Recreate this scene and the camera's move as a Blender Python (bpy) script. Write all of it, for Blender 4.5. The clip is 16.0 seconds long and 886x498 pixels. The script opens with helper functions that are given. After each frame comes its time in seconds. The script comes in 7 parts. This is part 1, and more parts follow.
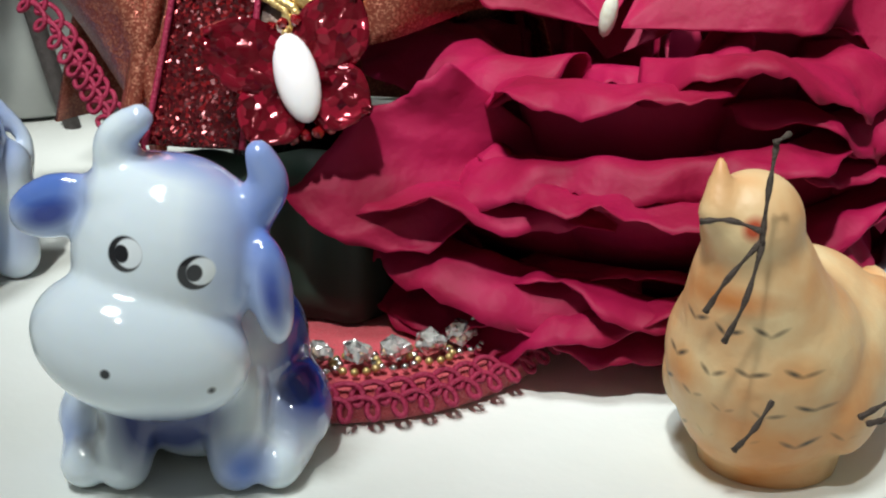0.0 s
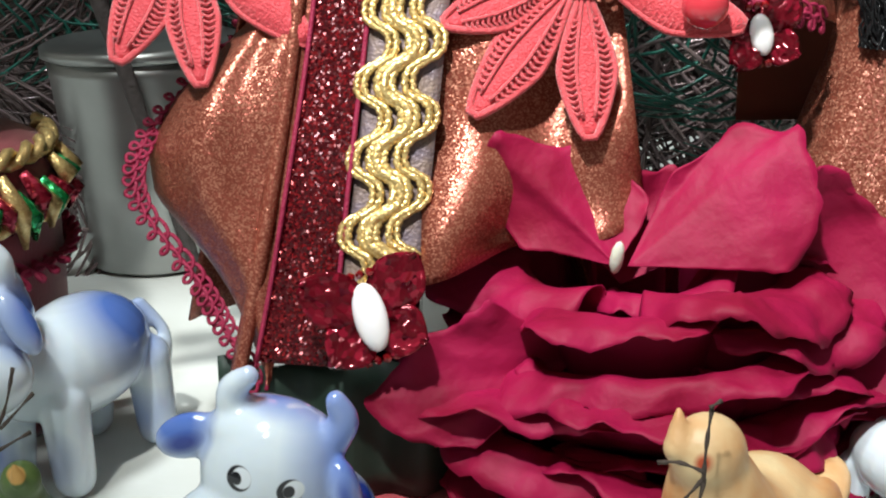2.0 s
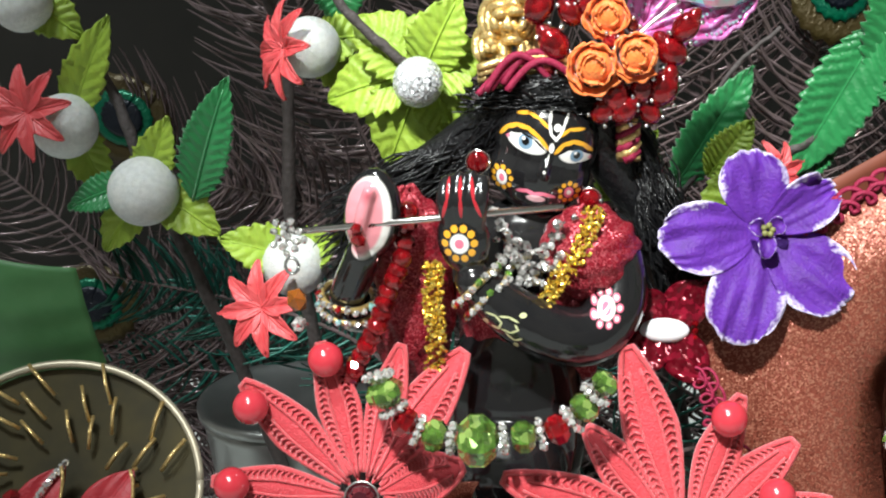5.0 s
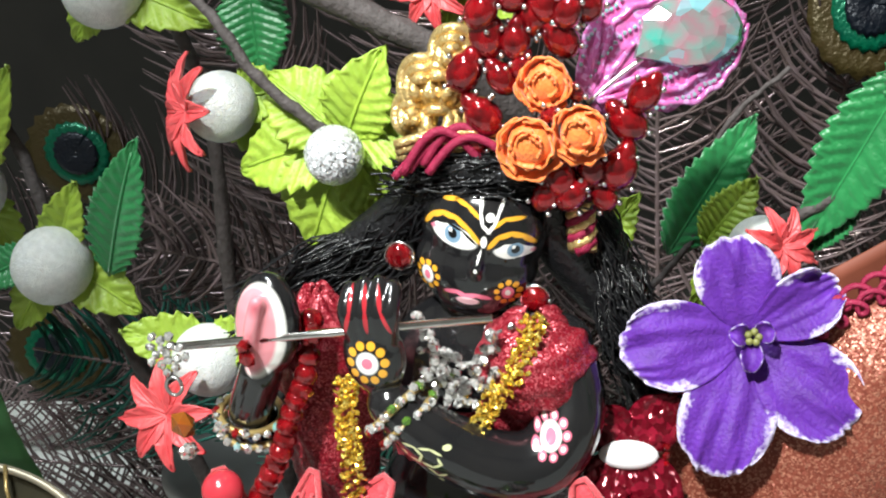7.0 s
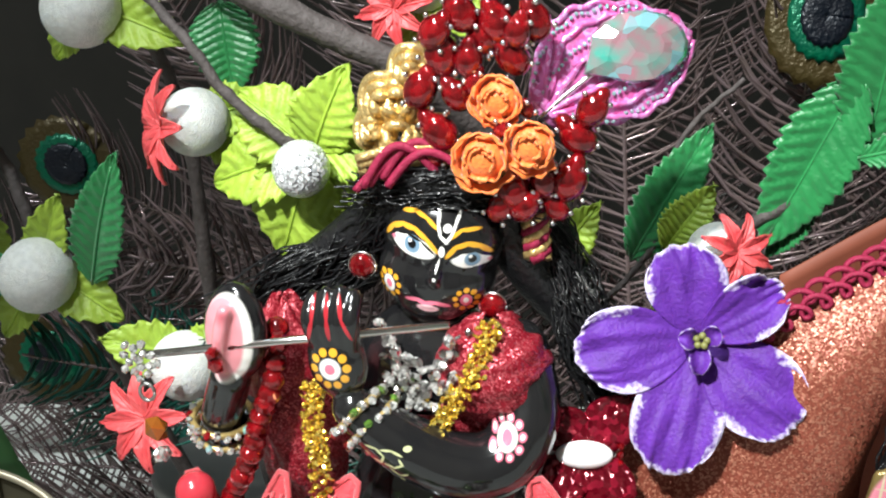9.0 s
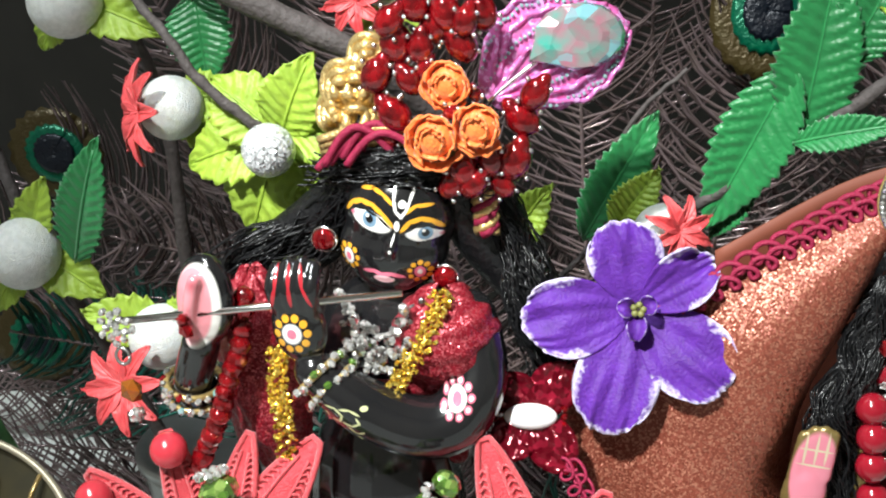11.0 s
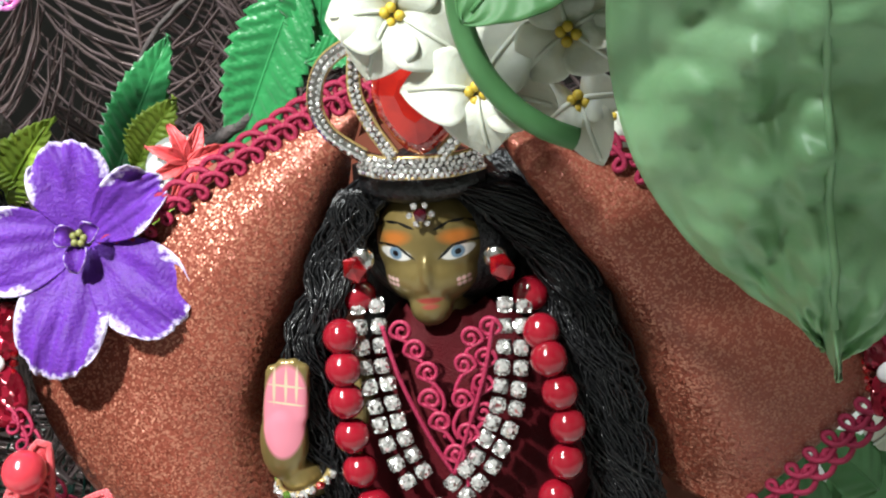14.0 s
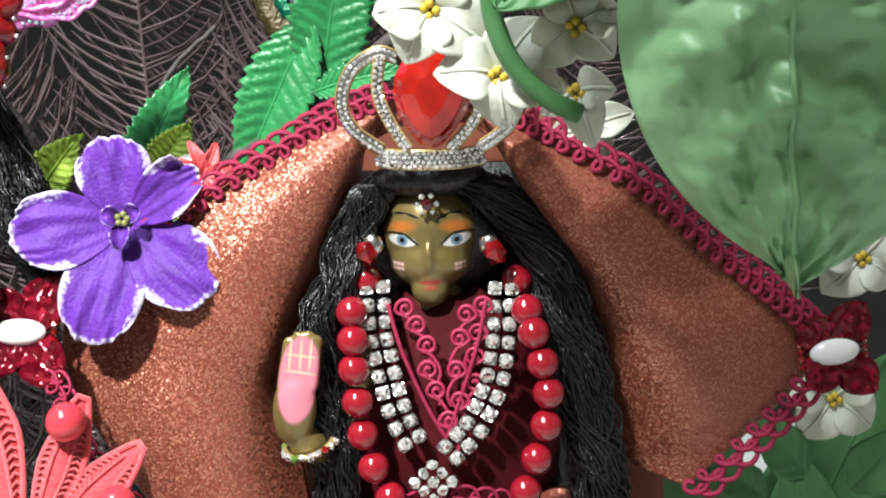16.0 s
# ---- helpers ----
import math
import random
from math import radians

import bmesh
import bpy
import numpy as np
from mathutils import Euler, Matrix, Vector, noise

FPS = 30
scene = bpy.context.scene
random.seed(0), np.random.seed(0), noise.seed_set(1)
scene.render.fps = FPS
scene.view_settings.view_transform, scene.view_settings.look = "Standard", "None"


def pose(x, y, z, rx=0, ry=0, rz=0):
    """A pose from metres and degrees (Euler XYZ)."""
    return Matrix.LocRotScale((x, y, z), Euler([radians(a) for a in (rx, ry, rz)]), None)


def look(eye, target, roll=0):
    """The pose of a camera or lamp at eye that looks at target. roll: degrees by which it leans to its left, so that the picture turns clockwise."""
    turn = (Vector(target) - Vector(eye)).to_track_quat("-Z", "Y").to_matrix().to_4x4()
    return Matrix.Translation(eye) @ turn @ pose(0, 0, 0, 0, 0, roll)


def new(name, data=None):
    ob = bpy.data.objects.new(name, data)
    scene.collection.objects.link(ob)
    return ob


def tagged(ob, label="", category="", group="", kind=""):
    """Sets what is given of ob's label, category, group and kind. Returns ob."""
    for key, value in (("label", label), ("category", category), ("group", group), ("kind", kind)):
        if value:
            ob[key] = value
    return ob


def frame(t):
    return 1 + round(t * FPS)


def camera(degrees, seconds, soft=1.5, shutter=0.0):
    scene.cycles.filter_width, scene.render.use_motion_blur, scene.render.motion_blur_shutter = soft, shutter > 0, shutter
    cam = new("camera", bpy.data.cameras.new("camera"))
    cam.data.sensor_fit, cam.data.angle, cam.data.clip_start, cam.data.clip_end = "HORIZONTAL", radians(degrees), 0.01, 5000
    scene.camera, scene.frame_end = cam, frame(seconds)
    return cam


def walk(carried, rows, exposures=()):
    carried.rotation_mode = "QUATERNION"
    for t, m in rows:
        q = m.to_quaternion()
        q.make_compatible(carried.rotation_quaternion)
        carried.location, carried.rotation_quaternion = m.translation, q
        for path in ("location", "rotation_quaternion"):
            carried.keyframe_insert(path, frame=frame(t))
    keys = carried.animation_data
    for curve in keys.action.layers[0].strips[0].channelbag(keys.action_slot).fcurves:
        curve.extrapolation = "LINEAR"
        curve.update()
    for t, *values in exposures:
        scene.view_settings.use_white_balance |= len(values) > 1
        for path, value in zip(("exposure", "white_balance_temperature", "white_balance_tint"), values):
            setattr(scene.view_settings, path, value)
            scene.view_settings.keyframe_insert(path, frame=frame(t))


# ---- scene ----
cam = camera(37.0, 16.0, soft=2.1)
PATH = [
    (0, (-0.0350, -0.2352, 0.0839), (-0.0350, 1.6509, -0.5795), 0.40),
    (0.5, (-0.0330, -0.2454, 0.0889), (-0.0810, 1.6452, -0.5623), -0.35),
    (1, (-0.0310, -0.2587, 0.0983), (-0.1000, 1.6394, -0.5298), -0.70),
    (1.5, (-0.0250, -0.2679, 0.1127), (-0.1480, 1.6312, -0.5009), -1.41),
    (2, (-0.0200, -0.2753, 0.1285), (-0.2080, 1.6219, -0.4763), -1.95),
    (2.5, (-0.0200, -0.2831, 0.1504), (-0.2130, 1.6014, -0.4908), -1.89),
    (3, (-0.0230, -0.2923, 0.1699), (-0.2600, 1.5911, -0.4613), -2.38),
    (3.5, (-0.0290, -0.2999, 0.1959), (-0.2380, 1.5718, -0.4767), -2.15),
    (4, (-0.0310, -0.3066, 0.2323), (-0.2480, 1.5457, -0.4884), -2.65),
    (4.5, (-0.0310, -0.3106, 0.2560), (-0.2490, 1.5569, -0.4257), -2.87),
    (5, (-0.0340, -0.2979, 0.2730), (-0.2820, 1.5735, -0.3884), -3.17),
    (5.2, (-0.0310, -0.2938, 0.2779), (-0.2830, 1.5793, -0.3769), -3.05),
    (7.3, (0.0000, -0.2256, 0.2842), (-0.4270, 1.5847, -0.4504), -5.73),
    (7.5, (0.0010, -0.2245, 0.2835), (-0.4300, 1.5847, -0.4504), -5.80),
    (8, (0.0030, -0.2282, 0.2868), (-0.4260, 1.5773, -0.4591), -5.99),
    (8.5, (0.0080, -0.2328, 0.2889), (-0.4250, 1.5745, -0.4506), -6.18),
    (10.8, (0.0140, -0.2565, 0.2900), (-0.3900, 1.5650, -0.4301), -5.73),
    (11, (0.0240, -0.2575, 0.2897), (-0.4030, 1.5566, -0.4339), -5.95),
    (11.5, (0.0440, -0.2629, 0.2865), (-0.3680, 1.5558, -0.4351), -5.87),
    (12, (0.0660, -0.2627, 0.2805), (-0.3120, 1.5620, -0.4450), -6.02),
    (12.5, (0.0930, -0.2578, 0.2672), (-0.2750, 1.5765, -0.4409), -6.52),
    (13, (0.1090, -0.2438, 0.2589), (-0.2490, 1.5910, -0.4511), -7.29),
    (13.5, (0.1210, -0.2339, 0.2559), (-0.2240, 1.5976, -0.4681), -7.47),
    (14, (0.1150, -0.2235, 0.2499), (-0.2030, 1.6222, -0.4537), -7.10),
    (14.5, (0.1020, -0.2335, 0.2345), (-0.1070, 1.6630, -0.3622), -5.50),
    (15, (0.0900, -0.2556, 0.2329), (-0.0360, 1.6738, -0.2781), -4.33),
    (15.5, (0.0940, -0.2723, 0.2345), (-0.0170, 1.6631, -0.2569), -3.84),
    (16, (0.0940, -0.2744, 0.2299), (-0.0410, 1.6599, -0.2606), -3.88),
]
walk(cam, [(t, look(e, g, r)) for t, e, g, r in PATH],
     [(0, -0.02), (1, -0.06), (2, 0.05), (4.5, -0.05), (8, 0.05), (11, 0.05), (12.5, 0.13), (13.5, 0.15), (14.5, 0.36), (16, 0.42)])

# ---- world, lamps, exposure ----
world = bpy.data.worlds.new("room_light")
scene.world = world
world.use_nodes = True
world.node_tree.nodes["Background"].inputs[0].default_value = (0.9, 0.95, 1.0, 1)
world.node_tree.nodes["Background"].inputs[1].default_value = 0.05


def lamp(name, eye, target, power, size, colour):
    data = bpy.data.lights.new(name, "AREA")
    data.shape, data.size, data.energy, data.color = "DISK", size, power, colour
    ob = new(name, data)
    ob.matrix_world = look(eye, target)
    return ob


beam = bpy.data.lights.new("desk_lamp_light", "SPOT")
beam.energy, beam.color, beam.spot_size, beam.spot_blend, beam.shadow_soft_size = 60.0, (0.97, 1.0, 0.97), radians(24.6), 1.0, 0.022
new("desk_lamp_light", beam).matrix_world = look((-0.14, -0.46, 0.80), (-0.012, 0.006, 0.145))
# Added fill from overhead, no fitting there; it only lifts the dark parts.
lamp("added_fill_light", (-0.5, -0.6, 2.3), (-0.1, 0, 0), 38.0, 0.5, (0.9, 0.98, 1.0))

# ---- materials ----
MATS = {}


def shade(name, colour, rough=0.5, metal=0.0, tone=None, scale=300.0, amount=0.5, bump=0.0, bump_scale=1500.0,
          clear=0.0, glass=0.0, sheen=0.0, sparkle=0.0, sparkle_scale=2500.0, tint=None, sub=0.0, detail=4.0, island=0.0):
    """A surface: base colour that varies to tone by noise, fine relief, optional glitter of facing grains."""
    m = bpy.data.materials.new(name)
    m.use_nodes = True
    nt = m.node_tree
    b = nt.nodes["Principled BSDF"]
    tex = nt.nodes.new("ShaderNodeTexCoord")
    n1 = nt.nodes.new("ShaderNodeTexNoise")
    n1.inputs["Scale"].default_value, n1.inputs["Detail"].default_value = scale, detail
    nt.links.new(tex.outputs["Object"], n1.inputs["Vector"])
    ramp = nt.nodes.new("ShaderNodeMapRange")
    ramp.inputs[1].default_value, ramp.inputs[2].default_value = 0.35, 0.68
    ramp.inputs[4].default_value = amount
    nt.links.new(n1.outputs["Fac"], ramp.inputs[0])
    mix = nt.nodes.new("ShaderNodeMix")
    mix.data_type = "RGBA"
    mix.inputs[6].default_value = (*colour, 1)
    mix.inputs[7].default_value = (*(tone or [c * 0.6 for c in colour]), 1)
    nt.links.new(ramp.outputs[0], mix.inputs[0])
    out = mix.outputs[2]
    if sparkle:
        vor = nt.nodes.new("ShaderNodeTexVoronoi")
        vor.inputs["Scale"].default_value = sparkle_scale
        nt.links.new(tex.outputs["Object"], vor.inputs["Vector"])
        sub_n = nt.nodes.new("ShaderNodeVectorMath")
        sub_n.operation = "SUBTRACT"
        sub_n.inputs[1].default_value = (0.5, 0.5, 0.5)
        nt.links.new(vor.outputs["Color"], sub_n.inputs[0])
        sca = nt.nodes.new("ShaderNodeVectorMath")
        sca.operation = "SCALE"
        sca.inputs[3].default_value = sparkle
        nt.links.new(sub_n.outputs[0], sca.inputs[0])
        geo = nt.nodes.new("ShaderNodeNewGeometry")
        add = nt.nodes.new("ShaderNodeVectorMath")
        nt.links.new(geo.outputs["Normal"], add.inputs[0])
        nt.links.new(sca.outputs[0], add.inputs[1])
        nrm = nt.nodes.new("ShaderNodeVectorMath")
        nrm.operation = "NORMALIZE"
        nt.links.new(add.outputs[0], nrm.inputs[0])
        nt.links.new(nrm.outputs[0], b.inputs["Normal"])
        if tint:
            sep = nt.nodes.new("ShaderNodeSeparateColor")
            nt.links.new(vor.outputs["Color"], sep.inputs[0])
            cut = nt.nodes.new("ShaderNodeMapRange")
            cut.inputs[1].default_value, cut.inputs[2].default_value = 0.6, 0.85
            nt.links.new(sep.outputs[0], cut.inputs[0])
            mix2 = nt.nodes.new("ShaderNodeMix")
            mix2.data_type = "RGBA"
            mix2.inputs[7].default_value = (*tint, 1)
            nt.links.new(cut.outputs[0], mix2.inputs[0])
            nt.links.new(out, mix2.inputs[6])
            out = mix2.outputs[2]
    elif bump:
        n2 = nt.nodes.new("ShaderNodeTexNoise")
        n2.inputs["Scale"].default_value = bump_scale
        nt.links.new(tex.outputs["Object"], n2.inputs["Vector"])
        bp = nt.nodes.new("ShaderNodeBump")
        bp.inputs["Strength"].default_value, bp.inputs["Distance"].default_value = bump, 0.0006
        nt.links.new(n2.outputs["Fac"], bp.inputs["Height"])
        nt.links.new(bp.outputs[0], b.inputs["Normal"])
    if island:
        info = nt.nodes.new("ShaderNodeObjectInfo")
        geo2 = nt.nodes.new("ShaderNodeNewGeometry")
        plus = nt.nodes.new("ShaderNodeMath")
        nt.links.new(info.outputs["Random"], plus.inputs[0])
        nt.links.new(geo2.outputs["Random Per Island"], plus.inputs[1])
        rng = nt.nodes.new("ShaderNodeMapRange")
        rng.inputs[2].default_value, rng.inputs[3].default_value, rng.inputs[4].default_value = 2.0, 1 - island, 1 + island
        nt.links.new(plus.outputs[0], rng.inputs[0])
        hsv = nt.nodes.new("ShaderNodeHueSaturation")
        nt.links.new(rng.outputs[0], hsv.inputs["Value"])
        nt.links.new(out, hsv.inputs["Color"])
        out = hsv.outputs[0]
    nt.links.new(out, b.inputs["Base Color"])
    b.inputs["Roughness"].default_value, b.inputs["Metallic"].default_value = rough, metal
    b.inputs["Coat Weight"].default_value, b.inputs["Coat Roughness"].default_value = clear, 0.06
    b.inputs["Transmission Weight"].default_value = glass
    b.inputs["Sheen Weight"].default_value = sheen
    if sub:
        b.inputs["Subsurface Weight"].default_value = sub
        b.inputs["Subsurface Radius"].default_value = (0.004, 0.003, 0.002)
        b.inputs["Subsurface Scale"].default_value = 0.6
    MATS[name] = m
    return m


def paint(m, marks):
    """Painted marks on a figure: ellipsoids (centre, radii, colour, softness) in its own space, each over the last."""
    nt = m.node_tree
    b = nt.nodes["Principled BSDF"]
    last = b.inputs["Base Color"].links[0].from_socket
    tex = nt.nodes.new("ShaderNodeTexCoord")
    for centre, radii, turn, colour, soft in marks:
        mp = nt.nodes.new("ShaderNodeMapping")
        mp.vector_type = "TEXTURE"
        mp.inputs["Location"].default_value = [c * 0.001 for c in centre]
        mp.inputs["Rotation"].default_value = [radians(a) for a in turn]
        mp.inputs["Scale"].default_value = [r * 0.001 for r in radii]
        nt.links.new(tex.outputs["Object"], mp.inputs["Vector"])
        ln = nt.nodes.new("ShaderNodeVectorMath")
        ln.operation = "LENGTH"
        nt.links.new(mp.outputs[0], ln.inputs[0])
        rg = nt.nodes.new("ShaderNodeMapRange")
        rg.inputs[1].default_value, rg.inputs[2].default_value = 1.0, 1.0 - soft
        nt.links.new(ln.outputs["Value"], rg.inputs[0])
        mx = nt.nodes.new("ShaderNodeMix")
        mx.data_type = "RGBA"
        mx.inputs[7].default_value = (*colour, 1)
        nt.links.new(rg.outputs[0], mx.inputs[0])
        nt.links.new(last, mx.inputs[6])
        last = mx.outputs[2]
    nt.links.new(last, b.inputs["Base Color"])
    return m


WHITE_WOOD = shade("white_painted_wood", (0.8, 0.82, 0.78), 0.45, tone=(0.66, 0.68, 0.62), scale=25, bump=0.15, bump_scale=400)
PLASTER = shade("plaster", (0.55, 0.52, 0.47), 0.9, scale=8, bump=0.2, bump_scale=80)
DARK_WALL = shade("dark_cloth", (0.02, 0.018, 0.014), 0.9, scale=40)
ROSE = shade("rose_petal", (0.28, 0.003, 0.045), 0.62, tone=(0.16, 0.001, 0.014), scale=55, amount=0.8, bump=0.5, bump_scale=330, sub=0.05)
COPPER = shade("copper_lame", (0.28, 0.066, 0.042), 0.32, 0.55, tone=(0.2, 0.047, 0.03), scale=60, sparkle=0.4, sparkle_scale=3600, tint=(0.5, 0.2, 0.13))
COPPER_GLITTER = shade("copper_glitter_cloth", (0.25, 0.062, 0.038), 0.38, 0.35, tone=(0.19, 0.045, 0.028), scale=50, sparkle=0.6, sparkle_scale=2600, tint=(0.42, 0.17, 0.11))
MAROON_CORD = shade("maroon_cord", (0.3, 0.02, 0.06), 0.5, tone=(0.16, 0.01, 0.03), scale=900, bump=0.6, bump_scale=2500)
RED_SEQUIN = shade("dark_red_sequin", (0.07, 0.003, 0.006), 0.25, 0.4, tone=(0.045, 0.002, 0.004), scale=200, sparkle=1.2, sparkle_scale=2300, tint=(0.22, 0.008, 0.012))
GOLD_THREAD = shade("gold_thread", (0.72, 0.5, 0.2), 0.3, 0.7, tone=(0.5, 0.32, 0.1), scale=700, sparkle=0.6, sparkle_scale=4200, tint=(0.9, 0.7, 0.32))
SATIN_RED = shade("coral_satin", (0.56, 0.032, 0.048), 0.5, tone=(0.42, 0.018, 0.026), scale=250, bump=0.8, bump_scale=2200, sheen=0.4)
SATIN_EDGE = shade("coral_stitching", (0.64, 0.06, 0.075), 0.45, tone=(0.46, 0.03, 0.04), scale=1800, bump=0.8, bump_scale=3000, sheen=0.4)
CORAL_PEARL = shade("coral_pearl", (0.5, 0.03, 0.045), 0.18, tone=(0.5, 0.05, 0.07), scale=60, clear=0.7)
WHITE_PEARL = shade("white_pearl", (0.82, 0.8, 0.8), 0.2, tone=(0.76, 0.7, 0.74), scale=80, clear=0.6, sub=0.1)
RED_BEAD = shade("red_bead", (0.24, 0.006, 0.016), 0.14, tone=(0.16, 0.004, 0.01), scale=100, clear=0.7, sub=0.05)
HAIR = shade("black_hair", (0.006, 0.006, 0.007), 0.33, tone=(0.013, 0.013, 0.014), scale=600, bump=0.8, bump_scale=900)
CRYSTAL = shade("crystal", (0.86, 0.85, 0.82), 0.1, 0.68, tone=(0.16, 0.16, 0.16), scale=1500, clear=0.6, sparkle=1.5, sparkle_scale=1300, tint=(1.0, 0.98, 0.95))
SILVER = shade("silver_metal", (0.75, 0.74, 0.72), 0.2, 1.0, tone=(0.5, 0.5, 0.5), scale=500)
PEWTER = shade("pewter", (0.42, 0.43, 0.42), 0.35, 0.9, tone=(0.3, 0.31, 0.3), scale=60)
GREEN_CRYSTAL = shade("green_crystal", (0.16, 0.34, 0.05), 0.08, 0.4, tone=(0.05, 0.1, 0.02), scale=420, amount=1.0, clear=0.8, glass=0.3, sparkle=0.7, sparkle_scale=520, tint=(0.4, 0.6, 0.15))
RED_CRYSTAL = shade("red_crystal", (0.42, 0.006, 0.012), 0.06, 0.3, tone=(0.1, 0.002, 0.004), scale=420, amount=1.0, clear=0.9, glass=0.35)
DARK_GEM = shade("dark_garnet", (0.05, 0.004, 0.01), 0.05, glass=0.2, tone=(0.1, 0.004, 0.01), scale=400, clear=0.8)
LIME = shade("lime_silk_leaf", (0.33, 0.47, 0.05), 0.5, tone=(0.22, 0.36, 0.04), scale=160, bump=0.4, bump_scale=900, sub=0.1, island=0.15)
GREEN = shade("green_silk_leaf", (0.018, 0.22, 0.06), 0.36, tone=(0.012, 0.14, 0.04), scale=160, bump=0.3, bump_scale=900, sheen=0.3, island=0.2)
LEAF = shade("fresh_leaf", (0.07, 0.19, 0.07), 0.45, tone=(0.1, 0.24, 0.1), scale=120, bump=0.35, bump_scale=260, sub=0.1)
BARK = shade("dark_twig_bark", (0.06, 0.05, 0.047), 0.75, tone=(0.12, 0.1, 0.1), scale=500, bump=0.8, bump_scale=900)
BERRY = shade("frosted_white_berry", (0.74, 0.76, 0.74), 0.6, tone=(0.5, 0.52, 0.5), scale=700, bump=0.9, bump_scale=2600, sub=0.2)
SILVER_BERRY = shade("silver_glitter_berry", (0.8, 0.82, 0.84), 0.25, 0.4, tone=(0.5, 0.52, 0.54), scale=700, sparkle=1.2, sparkle_scale=2300, tint=(0.95, 0.96, 1.0))
PINK_PETAL = shade("coral_plastic_petal", (0.62, 0.06, 0.07), 0.45, tone=(0.75, 0.14, 0.14), scale=300, sub=0.1)
FEATHER = shade("feather_barb", (0.2, 0.15, 0.14), 0.2, 0.4, tone=(0.34, 0.25, 0.28), scale=300, island=0.5)
ORANGE = shade("orange_ribbon", (0.85, 0.22, 0.04), 0.45, tone=(0.7, 0.13, 0.02), scale=400, bump=0.5, bump_scale=1600, sheen=0.3)
BODICE = shade("crimson_lame", (0.26, 0.008, 0.02), 0.3, 0.35, tone=(0.15, 0.004, 0.01), scale=150, sparkle=0.8, sparkle_scale=3000, tint=(0.5, 0.09, 0.11))
GOLD = shade("gold_sequin", (0.75, 0.48, 0.06), 0.25, 0.8, tone=(0.5, 0.3, 0.03), scale=400, sparkle=1.1, sparkle_scale=1300, tint=(0.95, 0.75, 0.2))
PINK_METAL = shade("iridescent_pink_foil", (0.75, 0.13, 0.4), 0.2, 0.35, tone=(0.6, 0.28, 0.68), scale=160, sparkle=0.35, sparkle_scale=1100, tint=(0.85, 0.45, 0.85))
AQUA_GEM = shade("aurora_crystal", (0.35, 0.75, 0.7), 0.08, 0.5, tone=(0.7, 0.3, 0.6), scale=160, clear=0.8)
BRASS = shade("gilded_brass", (0.5, 0.36, 0.14), 0.3, 0.55, tone=(0.3, 0.22, 0.08), scale=200, clear=0.2)
WHITE_PETAL = shade("white_flower_petal", (0.6, 0.6, 0.52), 0.6, tone=(0.48, 0.52, 0.38), scale=120, bump=0.3, bump_scale=700, sub=0.2)

for soft_mat in (ROSE, MAROON_CORD, LEAF):
    soft_mat.node_tree.nodes["Principled BSDF"].inputs["Specular IOR Level"].default_value = 0.22

# ---- helpers for shapes (plan lengths in millimetres) ----
MM = 0.001


def V(*p):
    return Vector(p[0] if len(p) == 1 else p) * MM


def thing(name, label, category, group="", at=(0, 0, 0)):
    ob = new(name)
    ob.empty_display_size = 0.01
    ob.location = V(at)
    return tagged(ob, label, category, group)


def mesh_of(name, bm, material, smooth=True):
    data = bpy.data.meshes.new(name)
    bmesh.ops.recalc_face_normals(bm, faces=bm.faces)
    bm.to_mesh(data)
    bm.free()
    for mt in (material if isinstance(material, (list, tuple)) else [material]):
        data.materials.append(mt)
    if smooth:
        data.polygons.foreach_set("use_smooth", [True] * len(data.polygons))
    return data


def part(name, bm, material, parent, label="", smooth=True):
    ob = new(name, mesh_of(name, bm, material, smooth))
    ob.parent = parent
    if parent:
        ob.matrix_parent_inverse = Matrix.Identity(4)
        up = parent
        shift = Vector((0, 0, 0))
        while up:
            shift += up.location
            up = up.parent
        ob.location = -shift
    return tagged(ob, label)


def solo(name, bm, material, label, category, group="", kind="", smooth=True):
    return tagged(new(name, mesh_of(name, bm, material, smooth)), label, category, group, kind)


def tube(bm, pts, radii, n=8, caps=True):
    pts = [Vector(p) for p in pts]
    if not isinstance(radii, (list, tuple)):
        radii = [radii] * len(pts)
    rings, side = [], None
    for i, p in enumerate(pts):
        d = (pts[min(i + 1, len(pts) - 1)] - pts[max(i - 1, 0)]).normalized()
        if side is None:
            side = d.cross(Vector((0.3, 0.2, 1))).normalized()
        side = (side - d * side.dot(d)).normalized()
        up = d.cross(side)
        rings.append([bm.verts.new(p + (side * math.cos(a) + up * math.sin(a)) * radii[i])
                      for a in [2 * math.pi * k / n for k in range(n)]])
    for a, b in zip(rings, rings[1:]):
        for k in range(n):
            bm.faces.new((a[k], a[(k + 1) % n], b[(k + 1) % n], b[k]))
    if caps:
        bm.faces.new(rings[0])
        bm.faces.new(rings[-1])
    return bm


UNIT = {}


